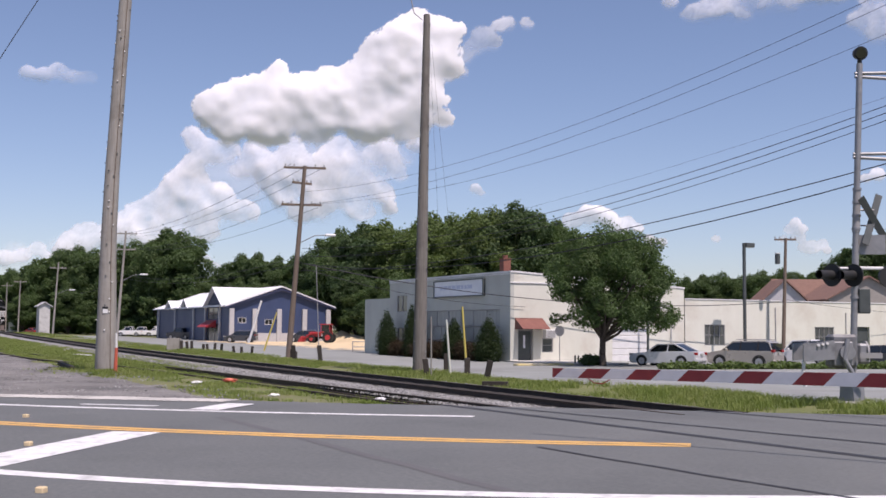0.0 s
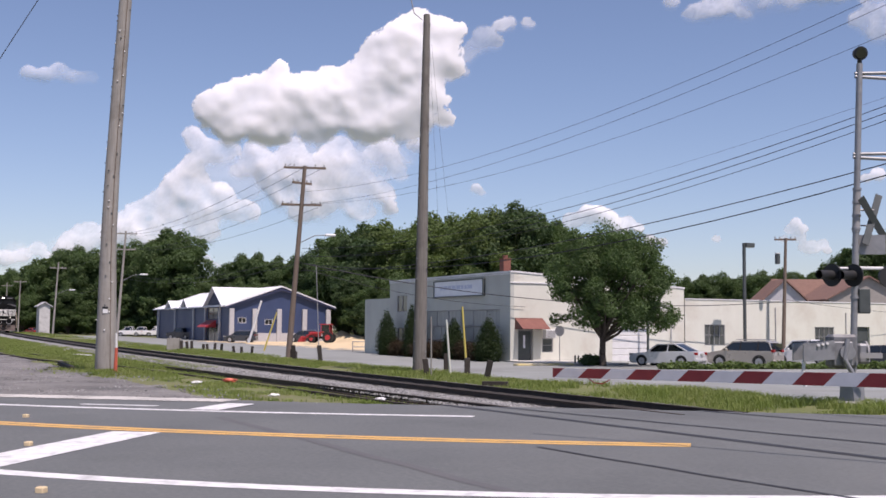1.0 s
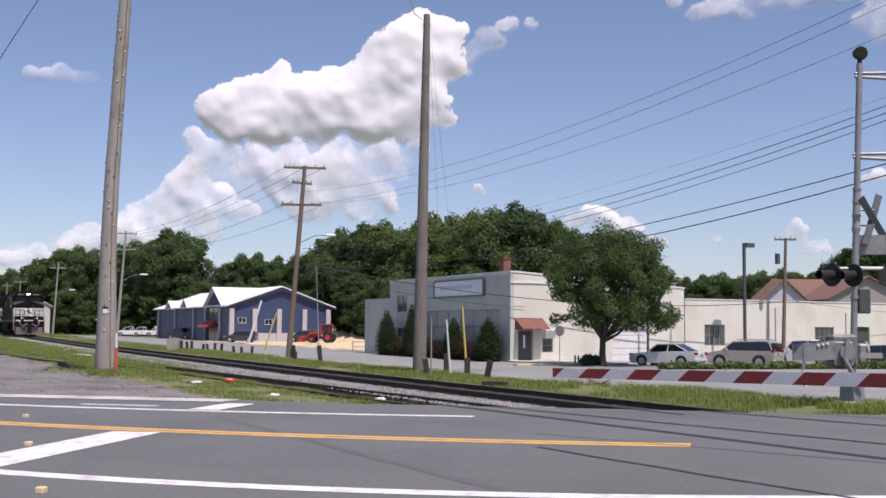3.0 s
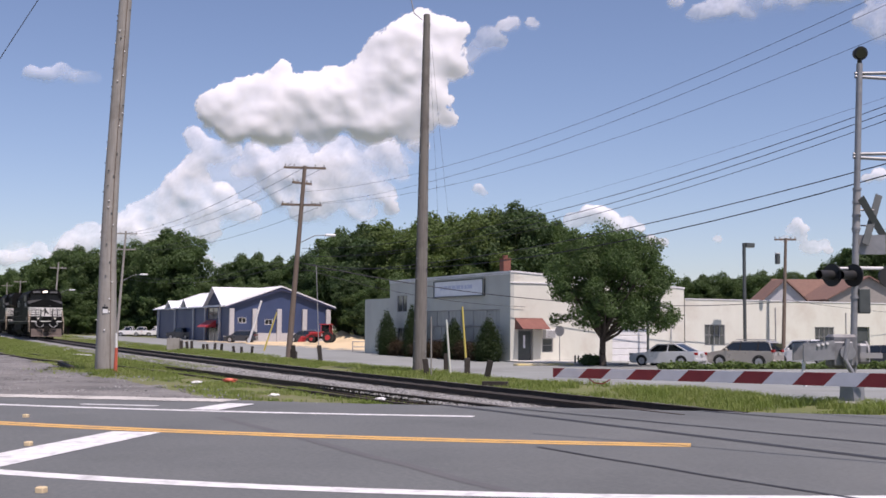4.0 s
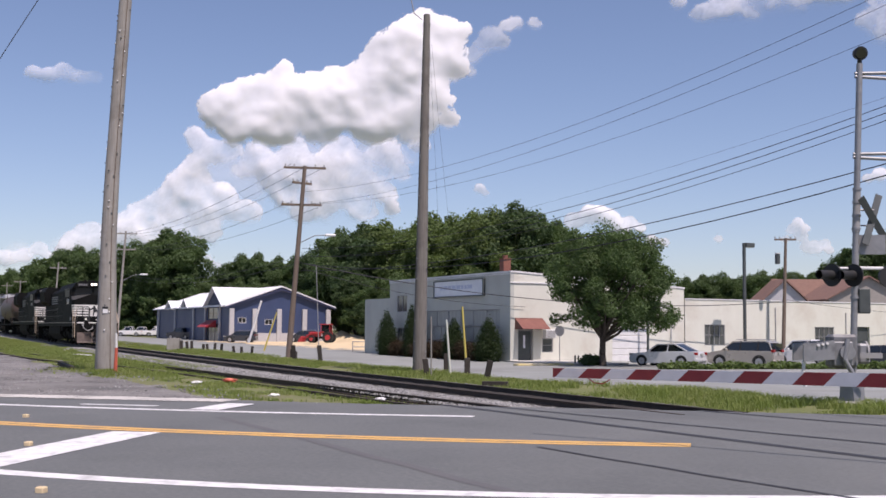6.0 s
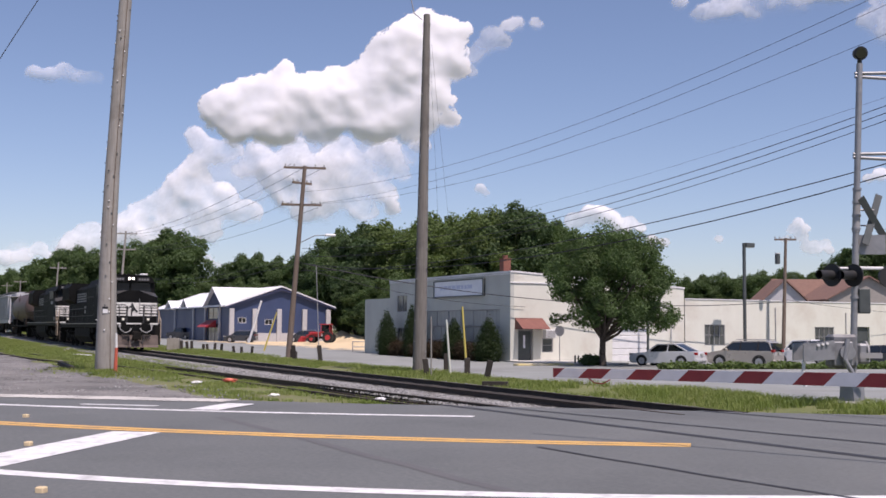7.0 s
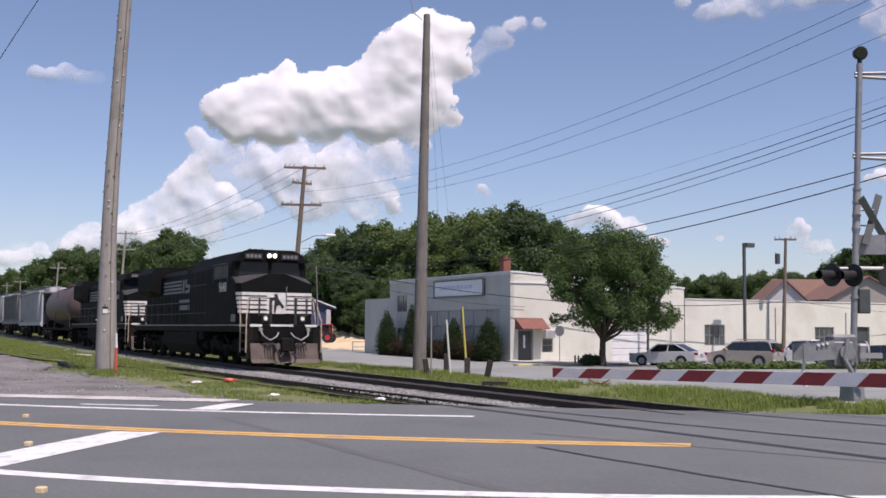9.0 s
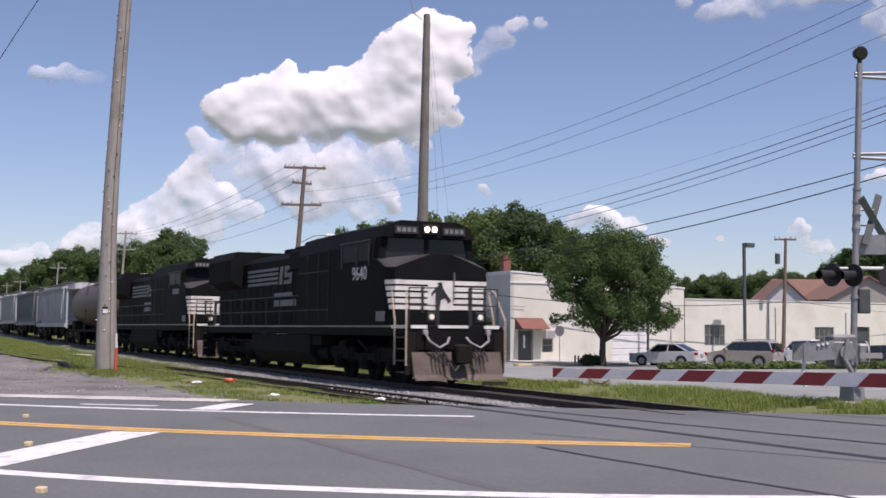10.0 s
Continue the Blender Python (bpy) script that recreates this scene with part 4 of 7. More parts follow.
def locomotive(lead):
    t = thing("locomotive", ("leading" if lead else "second") + " black diesel locomotive with white striped nose", "locomotive", group="train")
    # frame and deck
    bm = box(B(), (-19.75, -1.48, 1.32), (0.88, 1.48, 1.6), bevel=0.02)
    part("deck", bm, M_LOCO, t)
    bm = B()
    for s in (-1, 1):
        box(bm, (-19.6, s * 1.5 - 0.012, 1.56), (-0.05, s * 1.5 + 0.012, 1.61))
    part("sill_stripe", bm, M_SILL, t, "dull white reflective sill stripe")
    for s in (-1, 1):
        part("sill_stripe", box(B(), (0.0, s * 1.5 - 0.012, 1.53), (0.86, s * 1.5 + 0.012, 1.62)), M_LOCO_WHITE, t)
    # wide nose and cab in one shell
    bm = B()
    F = [(-1.42, 1.62), (1.42, 1.62), (1.42, 3.2), (0.34, 3.6), (-0.34, 3.6), (-1.42, 3.2)]
    front = [bm.verts.new((0, y, z)) for y, z in F]
    bm.faces.new(front)
    sb = [[bm.verts.new((-0.38, s * 1.55, z)) for z in (1.62, 3.22)] for s in (-1, 1)]
    wb = [bm.verts.new((-1.05, -1.52, 3.5)), bm.verts.new((-1.05, 1.52, 3.5)), bm.verts.new((-0.95, 0.34, 3.62)), bm.verts.new((-0.95, -0.34, 3.62))]
    bm.faces.new((front[0], front[5], sb[0][1], sb[0][0]))
    bm.faces.new((front[1], sb[1][0], sb[1][1], front[2]))
    # Top facets take the lighter, sun-toned black.
    for f in ((front[5], front[4], wb[3], wb[0]), (front[5], wb[0], sb[0][1]), (front[3], front[2], wb[1], wb[2]), (front[2], sb[1][1], wb[1]), (front[4], front[3], wb[2], wb[3])):
        bm.faces.new(f).material_index = 1
    rear = [[bm.verts.new((-1.3, s * 1.55, z)) for z in (1.62, 3.5)] for s in (-1, 1)]
    for k in (0, 1):
        bm.faces.new((sb[k][0], sb[k][1], wb[k], rear[k][1], rear[k][0]))
    solid(bm)
    part("nose", bm, [M_LOCO, M_NOSE_SUNLIT], t, "black wedge-topped safety nose")
    bm = B()
    prof = [(-1.55, 1.62), (1.55, 1.62), (1.55, 3.92), (1.28, 4.42), (0.9, 4.55), (-0.9, 4.55), (-1.28, 4.42), (-1.55, 3.92)]
    ring = lambda u, k=1.0, dz=0.0: [bm.verts.new((u, y * k, z + (dz if z > 3 else 0))) for y, z in prof]
    r0, r1, r2 = ring(-1.3), ring(-4.6), ring(-7.6, 1.0, -0.05)
    for a, b_ in ((r0, r1), (r1, r2)):
        for i in range(8):
            bm.faces.new((a[i], a[(i + 1) % 8], b_[(i + 1) % 8], b_[i]))
    bm.faces.new(r0)
    bm.faces.new(r2[::-1])
    part("cab", solid(bm), M_LOCO, t, "black operator cab and cabinet")
    # windshield leans back between the nose and the roof brow
    for s in (-1, 1):
        bm = B()
        prism(bm, [(s * 0.06, 3.6), (s * 1.36, 3.5), (s * 1.22, 4.12), (s * 0.06, 4.16)], 'x', -1.0, -0.96)
        part("windshield", bm, M_TINT, t, "dark windshield pane", at=pose(-0.02, 0, 0))
    bm = prism(B(), [(-1.45, 4.1), (1.45, 4.1), (1.28, 4.42), (0.9, 4.58), (-0.9, 4.58), (-1.28, 4.42)], 'x', -1.32, -0.78)
    part("brow", bm, M_LOCO, t, "black roof brow above the windshield")
    for prof in ([(-1.5, 3.48), (-1.32, 3.48), (-1.2, 4.12), (-1.45, 4.12)], [(1.5, 3.48), (1.32, 3.48), (1.2, 4.12), (1.45, 4.12)], [(-0.06, 3.6), (0.06, 3.6), (0.06, 4.12), (-0.06, 4.12)]):
        part("windshield_post", prism(B(), prof, 'x', -1.3, -0.94), M_LOCO, t)
    for s in (-1, 1):
        nb = new("number_board")
        nb.parent = t
        part("board", box(B(), (-0.78, s * 0.75 - 0.36, 4.2), (-0.72, s * 0.75 + 0.36, 4.42)), M_BLACK, nb)
        bm = B()
        for k in range(4):
            c = s * 0.75 - 0.24 + k * 0.16
            box(bm, (-0.72, c - 0.05, 4.25), (-0.712, c + 0.05, 4.37))
        part("lettering", bm, M_LOCO_GREY, nb)
    hl = new("headlight")
    hl.parent = t
    part("housing", box(B(), (-0.8, -0.24, 4.21), (-0.7, 0.24, 4.47), bevel=0.02), M_BLACK, hl)
    for s in (-0.115, 0.115):
        part("lamp", rod(B(), (-0.71, s, 4.34), (-0.685, s, 4.34), 0.085, 0.075, n=16), M_LAMP, hl, "lit white headlight")
    # side windows and doors
    for s in (-1, 1):
        for u0, u1, z0, z1 in ((-2.35, -1.55, 3.46, 3.98), (-3.5, -2.5, 3.46, 3.98)):
            bm = B()
            y = s * 1.555
            box(bm, (u0, y - 0.012, z0), (u1, y + 0.012, z1))
            part("cab_window", bm, M_CABGLASS, t)
        bm = B()
        y = s * 1.556
        for u in (-1.5, -2.42, -3.6):
            box(bm, (u - 0.04, y - 0.02, 3.3), (u + 0.04, y + 0.02, 4.03))
        box(bm, (-3.6, y - 0.02, 4.0), (-1.46, y + 0.06 * s, 4.05)) if s > 0 else box(bm, (-3.6, y - 0.08, 4.0), (-1.46, y + 0.02, 4.05))
        for u in (-4.7, -5.6, -6.6):
            box(bm, (u - 0.012, y - 0.012, 1.75), (u + 0.012, y + 0.012, 3.85))
        for z in (2.1, 3.3):
            box(bm, (-7.5, y - 0.008, z - 0.012), (-4.7, y + 0.008, z + 0.012))
        part("cab_trim", bm, M_BLACK, t)
    # white striped nose, wrapping round the corners
    for i in range(5):
        z1 = 2.86 - i * 0.172
        z0 = z1 - 0.118
        for s in (-1, 1):
            bm = B()
            y0 = 0.36
            box(bm, (0.002, min(s * y0, s * 1.415), z0), (0.014, max(s * y0, s * 1.415), z1))
            a, b_ = Vector((0.006, s * 1.425, 0)), Vector((-0.38 + 0.08 * i * 0.6, s * (1.557 - 0.02 * i * 0.6), 0))
            quad(bm, (a.x, a.y, z0), (b_.x, b_.y, z0), (b_.x, b_.y, z1), (a.x, a.y, z1))
            part("nose_stripe", solid(bm), M_LOCO_WHITE, t, "white nose stripe")
    part("nose_panel", box(B(), (0.002, -0.42, 2.04), (0.012, 0.36, 2.86)), M_LOCO_WHITE, t, "white centre panel with a black emblem")
    bm = prism(B(), [(0.3, 2.3), (0.2, 2.22), (0.16, 2.32), (0.1, 2.38), (-0.02, 2.32), (-0.06, 2.06), (-0.13, 2.06), (-0.12, 2.4), (-0.1, 2.56), (-0.22, 2.52), (-0.3, 2.42), (-0.33, 2.5), (-0.2, 2.64), (-0.1, 2.72), (-0.14, 2.8), (0.0, 2.82), (0.06, 2.62), (0.18, 2.46)], 'x', 0.013, 0.02)
    part("emblem", bm, M_BLACK, t, "plain black emblem shape")
    part("nose_door_bar", rod(B(), (0.05, 0.37, 2.3), (0.05, 0.37, 3.1), 0.018), M_LOCO_GREY, t)
    # lettering on the sides
    for s in (-1, 1):
        m = pose(-2.2, s * 1.566, 2.92, 90, 0, 0 if s < 0 else 180)
        text_part("road_number", "9640", 0.56, t, m, M_LOCO_WHITE, "pale cab number") if lead else part("road_number", plate(B(), s * 1.556, bar_pts(-2.9, 3.0, -1.7, 3.24)), M_LOCO_GREY, t)
        y = s * 1.03
        bm = B()
        for k in range(4):
            plate(bm, y, bar_pts(-14.9, 3.1 + k * 0.17, -11.2, 3.2 + k * 0.17, 0.05))
        plate(bm, y, bar_pts(-11.05, 3.08, -10.75, 3.72, 0.1))
        plate(bm, y, bar_pts(-10.6, 3.08, -9.75, 3.22, 0.1))
        plate(bm, y, bar_pts(-10.5, 3.32, -9.7, 3.47, 0.1))
        plate(bm, y, bar_pts(-10.45, 3.57, -9.6, 3.72, 0.05))
        plate(bm, y, bar_pts(-10.5, 3.43, -10.25, 3.6, 0.03))
        plate(bm, y, bar_pts(-9.95, 3.18, -9.7, 3.36, 0.03))
        part("side_emblem", bm, M_LOCO_GREY, t, "faded white bars and block shapes")
        bm = B()
        plate(bm, y, bar_pts(-11.6, 2.64, -9.6, 2.78))
        plate(bm, y, bar_pts(-11.6, 2.3, -9.2, 2.52))
        part("side_lettering", bm, M_LOCO_GREY, t, "faded unreadable lettering")
        part("builder_plate", plate(B(), s * 1.556, bar_pts(-0.95, 1.72, -0.35, 2.0)), M_LOCO_GREY, t)
    # long hood with doors, then the flared radiator
    prof = [(-1.0, 1.6), (1.0, 1.6), (1.0, 3.98), (0.72, 4.22), (-0.72, 4.22), (-1.0, 3.98)]
    part("hood", prism(B(), prof, 'x', -19.0, -7.6), M_LOCO, t, "black engine hood")
    for s in (-1, 1):
        for k in range(13):
            u = -18.6 + k * 0.82
            bm = box(B(), (u, min(s * 1.0, s * 1.018), 1.8), (u + 0.74, max(s * 1.0, s * 1.018), 3.0), bevel=0.006)
            rod(bm, (u + 0.66, s * 1.02, 2.3), (u + 0.66, s * 1.02, 2.5), 0.012, n=5)
            part("hood_door", bm, M_LOCO, t)
        part("hood_seam", box(B(), (-15.5, min(s * 1.0, s * 1.02), 3.02), (-7.7, max(s * 1.0, s * 1.02), 3.06)), M_LOCO, t)
    prof = [(-1.52, 3.35), (-1.0, 3.05), (1.0, 3.05), (1.52, 3.35), (1.52, 4.2), (1.3, 4.52), (-1.3, 4.52), (-1.52, 4.2)]
    part("radiator", prism(B(), prof, 'x', -18.9, -15.6), M_LOCO, t, "flared black radiator housing")
    for s in (-1, 1):
        bm = B()
        for k in range(9):
            box(bm, (-18.8, s * 1.525 - 0.012, 3.42 + k * 0.085), (-15.7, s * 1.525 + 0.012, 3.45 + k * 0.085))
        part("radiator_grille", bm, M_GRIME, t)
    part("exhaust_housing", box(B(), (-10.3, -0.75, 4.2), (-7.65, 0.75, 4.4), bevel=0.03), M_LOCO, t)
    part("dynamic_brake_intake", box(B(), (-9.4, -1.25, 3.5), (-7.65, 1.25, 4.18), bevel=0.05), M_LOCO, t)
    part("exhaust_stack", box(B(), (-12.6, -0.35, 4.2), (-11.7, 0.35, 4.45), bevel=0.03), M_GRIME, t)
    bm = B()
    for k in range(3):
        rod(bm, (-3.6, -0.25 + k * 0.25, 4.6), (-2.9, -0.25 + k * 0.25, 4.68), 0.05, 0.09, n=8)
    box(bm, (-3.7, -0.35, 4.5), (-3.5, 0.35, 4.62))
    part("air_horn", bm, M_GRIME, t)
    part("antenna", box(B(), (-2.4, -0.4, 4.54), (-1.7, 0.4, 4.62), bevel=0.02), M_LOCO, t)
    # underneath
    bm = prism(B(), [(-1.45, 1.3), (1.45, 1.3), (1.45, 0.75), (1.1, 0.32), (-1.1, 0.32), (-1.45, 0.75)], 'x', -12.9, -6.6)
    part("fuel_tank", bm, M_GRIME, t, "grimy black fuel tank")
    for c in (-2.75, -15.95):
        tk = new("truck")
        tk.parent = t
        bm = B()
        for s in (-1, 1):
            y0, y1 = sorted((s * 0.98, s * 1.16))
            prism(bm, [(c - 2.75, 0.78), (c - 2.55, 0.98), (c - 1.1, 0.98), (c - 0.8, 0.8), (c + 0.8, 0.8), (c + 1.1, 0.98), (c + 2.55, 0.98), (c + 2.75, 0.78), (c + 2.5, 0.6), (c - 2.5, 0.6)], 'y', y0, y1)
            for a in (-1.98, 0.0, 1.98):
                y2 = sorted((s * 1.0, s * 1.22))
                box(bm, (c + a - 0.24, y2[0], 0.32), (c + a + 0.24, y2[1], 0.76), bevel=0.04)
                rod(bm, (c + a, s * 1.22, 0.53), (c + a, s * 1.27, 0.53), 0.14, n=12)
            for a in (-1.0, 1.0):
                for q in (-0.16, 0.16):
                    rod(bm, (c + a + q, s * 1.1, 0.5), (c + a + q, s * 1.1, 0.95), 0.1, n=10)
            rod(bm, (c - 0.3, s * 1.2, 1.2), (c + 0.5, s * 1.2, 0.85), 0.06, n=8)
            rod(bm, (c - 1.6, s * 1.2, 1.05), (c - 1.1, s * 1.2, 1.05), 0.13, n=10)
        box(bm, (c - 2.4, -0.6, 0.6), (c + 2.4, 0.6, 0.95))
        part("truck_frame", bm, M_GRIME, tk)
    for s in (-1, 1):
        part("air_tank", rod(B(), (-6.4, s * 1.05, 0.75), (-5.6, s * 1.05, 0.75), 0.2, n=12), M_GRIME, t)
        part("battery_box", box(B(), (-6.55, min(s * 0.9, s * 1.4), 0.98), (-5.7, max(s * 0.9, s * 1.4), 1.3), bevel=0.02), M_GRIME, t)
        part("air_pipe", rod(B(), (-13.2, s * 1.2, 1.05), (-19.0, s * 1.2, 1.05), 0.045, n=6), M_GRIME, t)
    FR, ST_ = Matrix.Translation((-0.5, 0, 0)), Matrix.Translation((-0.42, 0, 0))
    # front end: endplate, steps, plow, coupler, hoses, ditch lights
    for e in (1, -1):
        ux = (lambda u: u) if e > 0 else (lambda u: -18.4 - u)
        def bx(bm, u0, y0, z0, u1, y1, z1, bevel=0.0):
            a, b_ = sorted((ux(u0), ux(u1)))
            return box(bm, (a, y0, z0), (b_, y1, z1), bevel=bevel)
        part("end_plate", bx(B(), 1.3, -1.2, 0.95, 1.42, 1.2, 1.62, 0.02), M_LOCO, t, at=FR if e > 0 else None)
        for s in (-1, 1):
            for k in range(4):
                part("step", bx(B(), 0.72, min(s * 1.1, s * 1.5), 0.34 + k * 0.31, 1.28, max(s * 1.1, s * 1.5), 0.38 + k * 0.31), M_STEPS, t, at=ST_ if e > 0 else None)
            for u in (0.7, 1.3):
                part("step_side", bx(B(), u - 0.02, min(s * 1.1, s * 1.5), 0.3, u + 0.02, max(s * 1.1, s * 1.5), 1.5), M_GRIME, t, at=ST_ if e > 0 else None)
        if e > 0:
            for s in (-1, 1):
                part("handrail", tube(B(), [(1.36, s * 1.5, 0.55), (1.36, s * 1.5, 1.75), (1.05, s * 1.36, 2.5), (0.95, s * 1.3, 2.62)], 0.024), M_RAILING, t, "pale painted step handrail", at=ST_)
                part("handrail", tube(B(), [(0.66, s * 1.52, 0.55), (0.66, s * 1.52, 1.75), (0.4, s * 1.5, 2.55)], 0.024), M_RAILING, t, "pale painted step handrail", at=ST_)
            bm = B()
            prism(bm, [(1.45, 0.9), (1.62, 0.3), (1.75, 0.16), (1.7, 0.16), (1.52, 0.32), (1.38, 0.9)], 'y', -1.34, 1.34)
            part("plow", bm, M_PLOW, t, "dusty brown pilot plow", at=FR)
            for s in (-1, 1):
                part("front_stripe", bx(B(), 1.4, s * 1.1 - 0.25, 1.53, 1.44, s * 1.1 + 0.22, 1.62), M_LOCO_WHITE, t, "white front sill stripe", at=FR)
            part("front_stripe", bx(B(), 1.425, -0.55, 1.54, 1.45, 0.35, 1.62), M_LOCO_WHITE, t, "white front sill stripe", at=FR)
            for s in (-1, 1):
                dl = new("ditch_light")
                dl.parent = t
                dl.matrix_basis = FR
                part("housing", bx(B(), 1.32, s * 0.74 - 0.12, 1.7, 1.42, s * 0.74 + 0.12, 1.98, 0.02), M_BLACK, dl)
                part("lamp", rod(B(), (1.41, s * 0.74, 1.84), (1.44, s * 0.74, 1.84), 0.085, 0.07, n=16), M_DITCH, dl, "pale ditch light")
            for s in (-1, 1):
                bm = B()
                for y in (0.5, 1.35):
                    rod(bm, (1.28, s * y, 1.6), (1.28, s * y, 2.62), 0.02, n=6)
                rod(bm, (1.28, s * 0.5, 2.62), (1.28, s * 1.35, 2.62), 0.02, n=6)
                rod(bm, (1.28, s * 0.5, 2.15), (1.28, s * 1.35, 2.15), 0.02, n=6)
                box(bm, (1.24, s * 0.5 - 0.05, 1.62), (1.3, s * 0.5 + 0.05, 2.65))
                box(bm, (1.24, s * 0.95 - 0.03, 1.95), (1.3, s * 0.95 + 0.03, 2.65))
                part("porch_railing", bm, M_BLACK, t, "black front porch railing", at=FR)
            for s in (-1, 1):
                bm = B()
                pts = [(1.46, s * 0.95, 1.42), (1.62, s * 0.9, 1.2), (1.66, s * 0.62, 1.02), (1.6, s * 0.35, 1.15), (1.5, s * 0.25, 1.3)]
                tube(bm, pts, 0.03)
                box(bm, (1.42, s * 0.95 - 0.07, 1.36), (1.52, s * 0.95 + 0.07, 1.5), bevel=0.02)
                part("jumper_cable", bm, M_FRAME, t, "pale jumper cables", at=FR)
            for s in (-1, 1):
                for k in range(4):
                    y = s * (0.45 + 0.11 * k)
                    part("air_hose", tube(B(), [(1.5, y, 0.95), (1.7, y, 0.8), (1.74, y + 0.02, 0.55 + 0.03 * k)], 0.025), M_BLACK, t, "black air hose", at=FR)
                part("air_hose", tube(B(), [(1.5, s * 0.4, 0.9), (1.85, s * 0.42, 0.65), (1.95, s * 0.3, 0.4), (1.9, s * 0.15, 0.55)], 0.032), M_BLACK, t, "black air hose", at=FR)
        bm = B()
        bx(bm, 1.3, -0.16, 0.72, 1.75, 0.16, 1.02, 0.03)
        bx(bm, 1.7, -0.24, 0.58, 1.95, 0.1, 1.12, 0.05)
        bx(bm, 1.8, 0.06, 0.6, 1.92, 0.26, 1.1, 0.04)
        part("coupler", bm, M_GRIME, t, "dark steel coupler", at=FR if e > 0 else None)
    bm = B()
    for s in (-1, 1):
        for k in range(8):
            u = -8.2 - k * 1.5
            rod(bm, (u, s * 1.46, 1.6), (u, s * 1.46, 2.6), 0.018, n=5)
        rod(bm, (-7.7, s * 1.46, 2.6), (-19.6, s * 1.46, 2.6), 0.018, n=5)
        rod(bm, (-7.7, s * 1.46, 2.1), (-19.6, s * 1.46, 2.1), 0.014, n=5)
    part("side_railing", bm, M_BLACK, t)
    wheels = [wheelset(t, c + a) for c in (-2.75, -15.95) for a in (-1.98, 0.0, 1.98)]
    return t, wheels


def bogie(t, c):
    tk = new("truck")
    tk.parent = t
    bm = B()
    for s in (-1, 1):
        y0, y1 = sorted((s * 0.93, s * 1.1))
        prism(bm, [(c - 1.15, 0.42), (c - 1.15, 0.68), (c - 0.45, 0.85), (c + 0.45, 0.85), (c + 1.15, 0.68), (c + 1.15, 0.42), (c + 0.55, 0.42), (c + 0.4, 0.3), (c - 0.4, 0.3), (c - 0.55, 0.42)], 'y', y0, y1)
    box(bm, (c - 0.2, -0.95, 0.55), (c + 0.2, 0.95, 0.9))
    part("truck_frame", bm, M_GRIME, tk)
    return [wheelset(t, c + a) for a in (-0.88, 0.88)]


def end_gear(t, half):
    for e in (-1, 1):
        a, b_ = sorted((e * (half - 0.35), e * (half + 0.45)))
        part("coupler", box(box(B(), (a, -0.13, 0.75), (b_, 0.13, 1.0)), (e * (half + 0.35) - 0.12, -0.24, 0.62), (e * (half + 0.35) + 0.12, 0.22, 1.1), bevel=0.04), M_GRIME, t)


def tank_car():
    t = thing("tank_car", "dirty brown railway tank car", "tank car", group="train")
    half = 7.6
    bm = B()
    n = 28
    rings = []
    for u, k in ((-6.9, 0.0), (-6.85, 0.45), (-6.6, 0.8), (-6.2, 0.97), (-5.8, 1.0), (5.8, 1.0), (6.2, 0.97), (6.6, 0.8), (6.85, 0.45), (6.9, 0.0)):
        k = max(k, 0.02)
        rings.append([bm.verts.new((u, 1.5 * k * math.cos(i * math.tau / n), 2.85 + 1.5 * k * math.sin(i * math.tau / n))) for i in range(n)])
    for a, b_ in zip(rings, rings[1:]):
        for i in range(n):
            bm.faces.new((a[i], a[(i + 1) % n], b_[(i + 1) % n], b_[i])).smooth = True
    bm.faces.new(rings[0])
    bm.faces.new(rings[-1])
    part("tank", solid(bm), M_TANK, t, "brown cylindrical tank")
    bm = box(B(), (-half, -0.35, 1.0), (half, 0.35, 1.35))
    for e in (-1, 1):
        box(bm, (e * 5.4 - 0.7, -1.4, 1.05), (e * 5.4 + 0.7, 1.4, 1.75))
        box(bm, (e * (half - 0.15) - 0.12, -1.5, 0.95), (e * (half - 0.15) + 0.12, 1.5, 1.2))
    for s in (-1, 1):
        box(bm, (-half, min(s * 1.35, s * 1.5), 1.0), (half, max(s * 1.35, s * 1.5), 1.16))
    part("underframe", bm, M_GRIME, t)
    bm = rod(B(), (0, 0, 4.2), (0, 0, 4.6), 0.5, n=16)
    box(bm, (-1.4, -0.9, 4.36), (1.4, 0.9, 4.4))
    part("dome", bm, M_TANK, t)
    bm = B()
    for s in (-1, 1):
        for u in (-0.25, 0.25):
            rod(bm, (u, s * 1.56, 1.1), (u, s * 1.3, 4.3), 0.02, n=5)
        for k in range(8):
            z = 1.4 + k * 0.36
            rod(bm, (-0.25, s * (1.56 - 0.08 * (z - 1.1)), z), (0.25, s * (1.56 - 0.08 * (z - 1.1)), z), 0.015, n=5)
        for e in (-1, 1):
            tube(bm, [(e * 7.4, s * 1.45, 1.1), (e * 7.4, s * 1.45, 2.1), (e * 5.6, s * 1.5, 2.1)], 0.02)
    part("ladder", bm, M_TANK, t)
    end_gear(t, half)
    return t, bogie(t, -5.4) + bogie(t, 5.4), half + 0.45


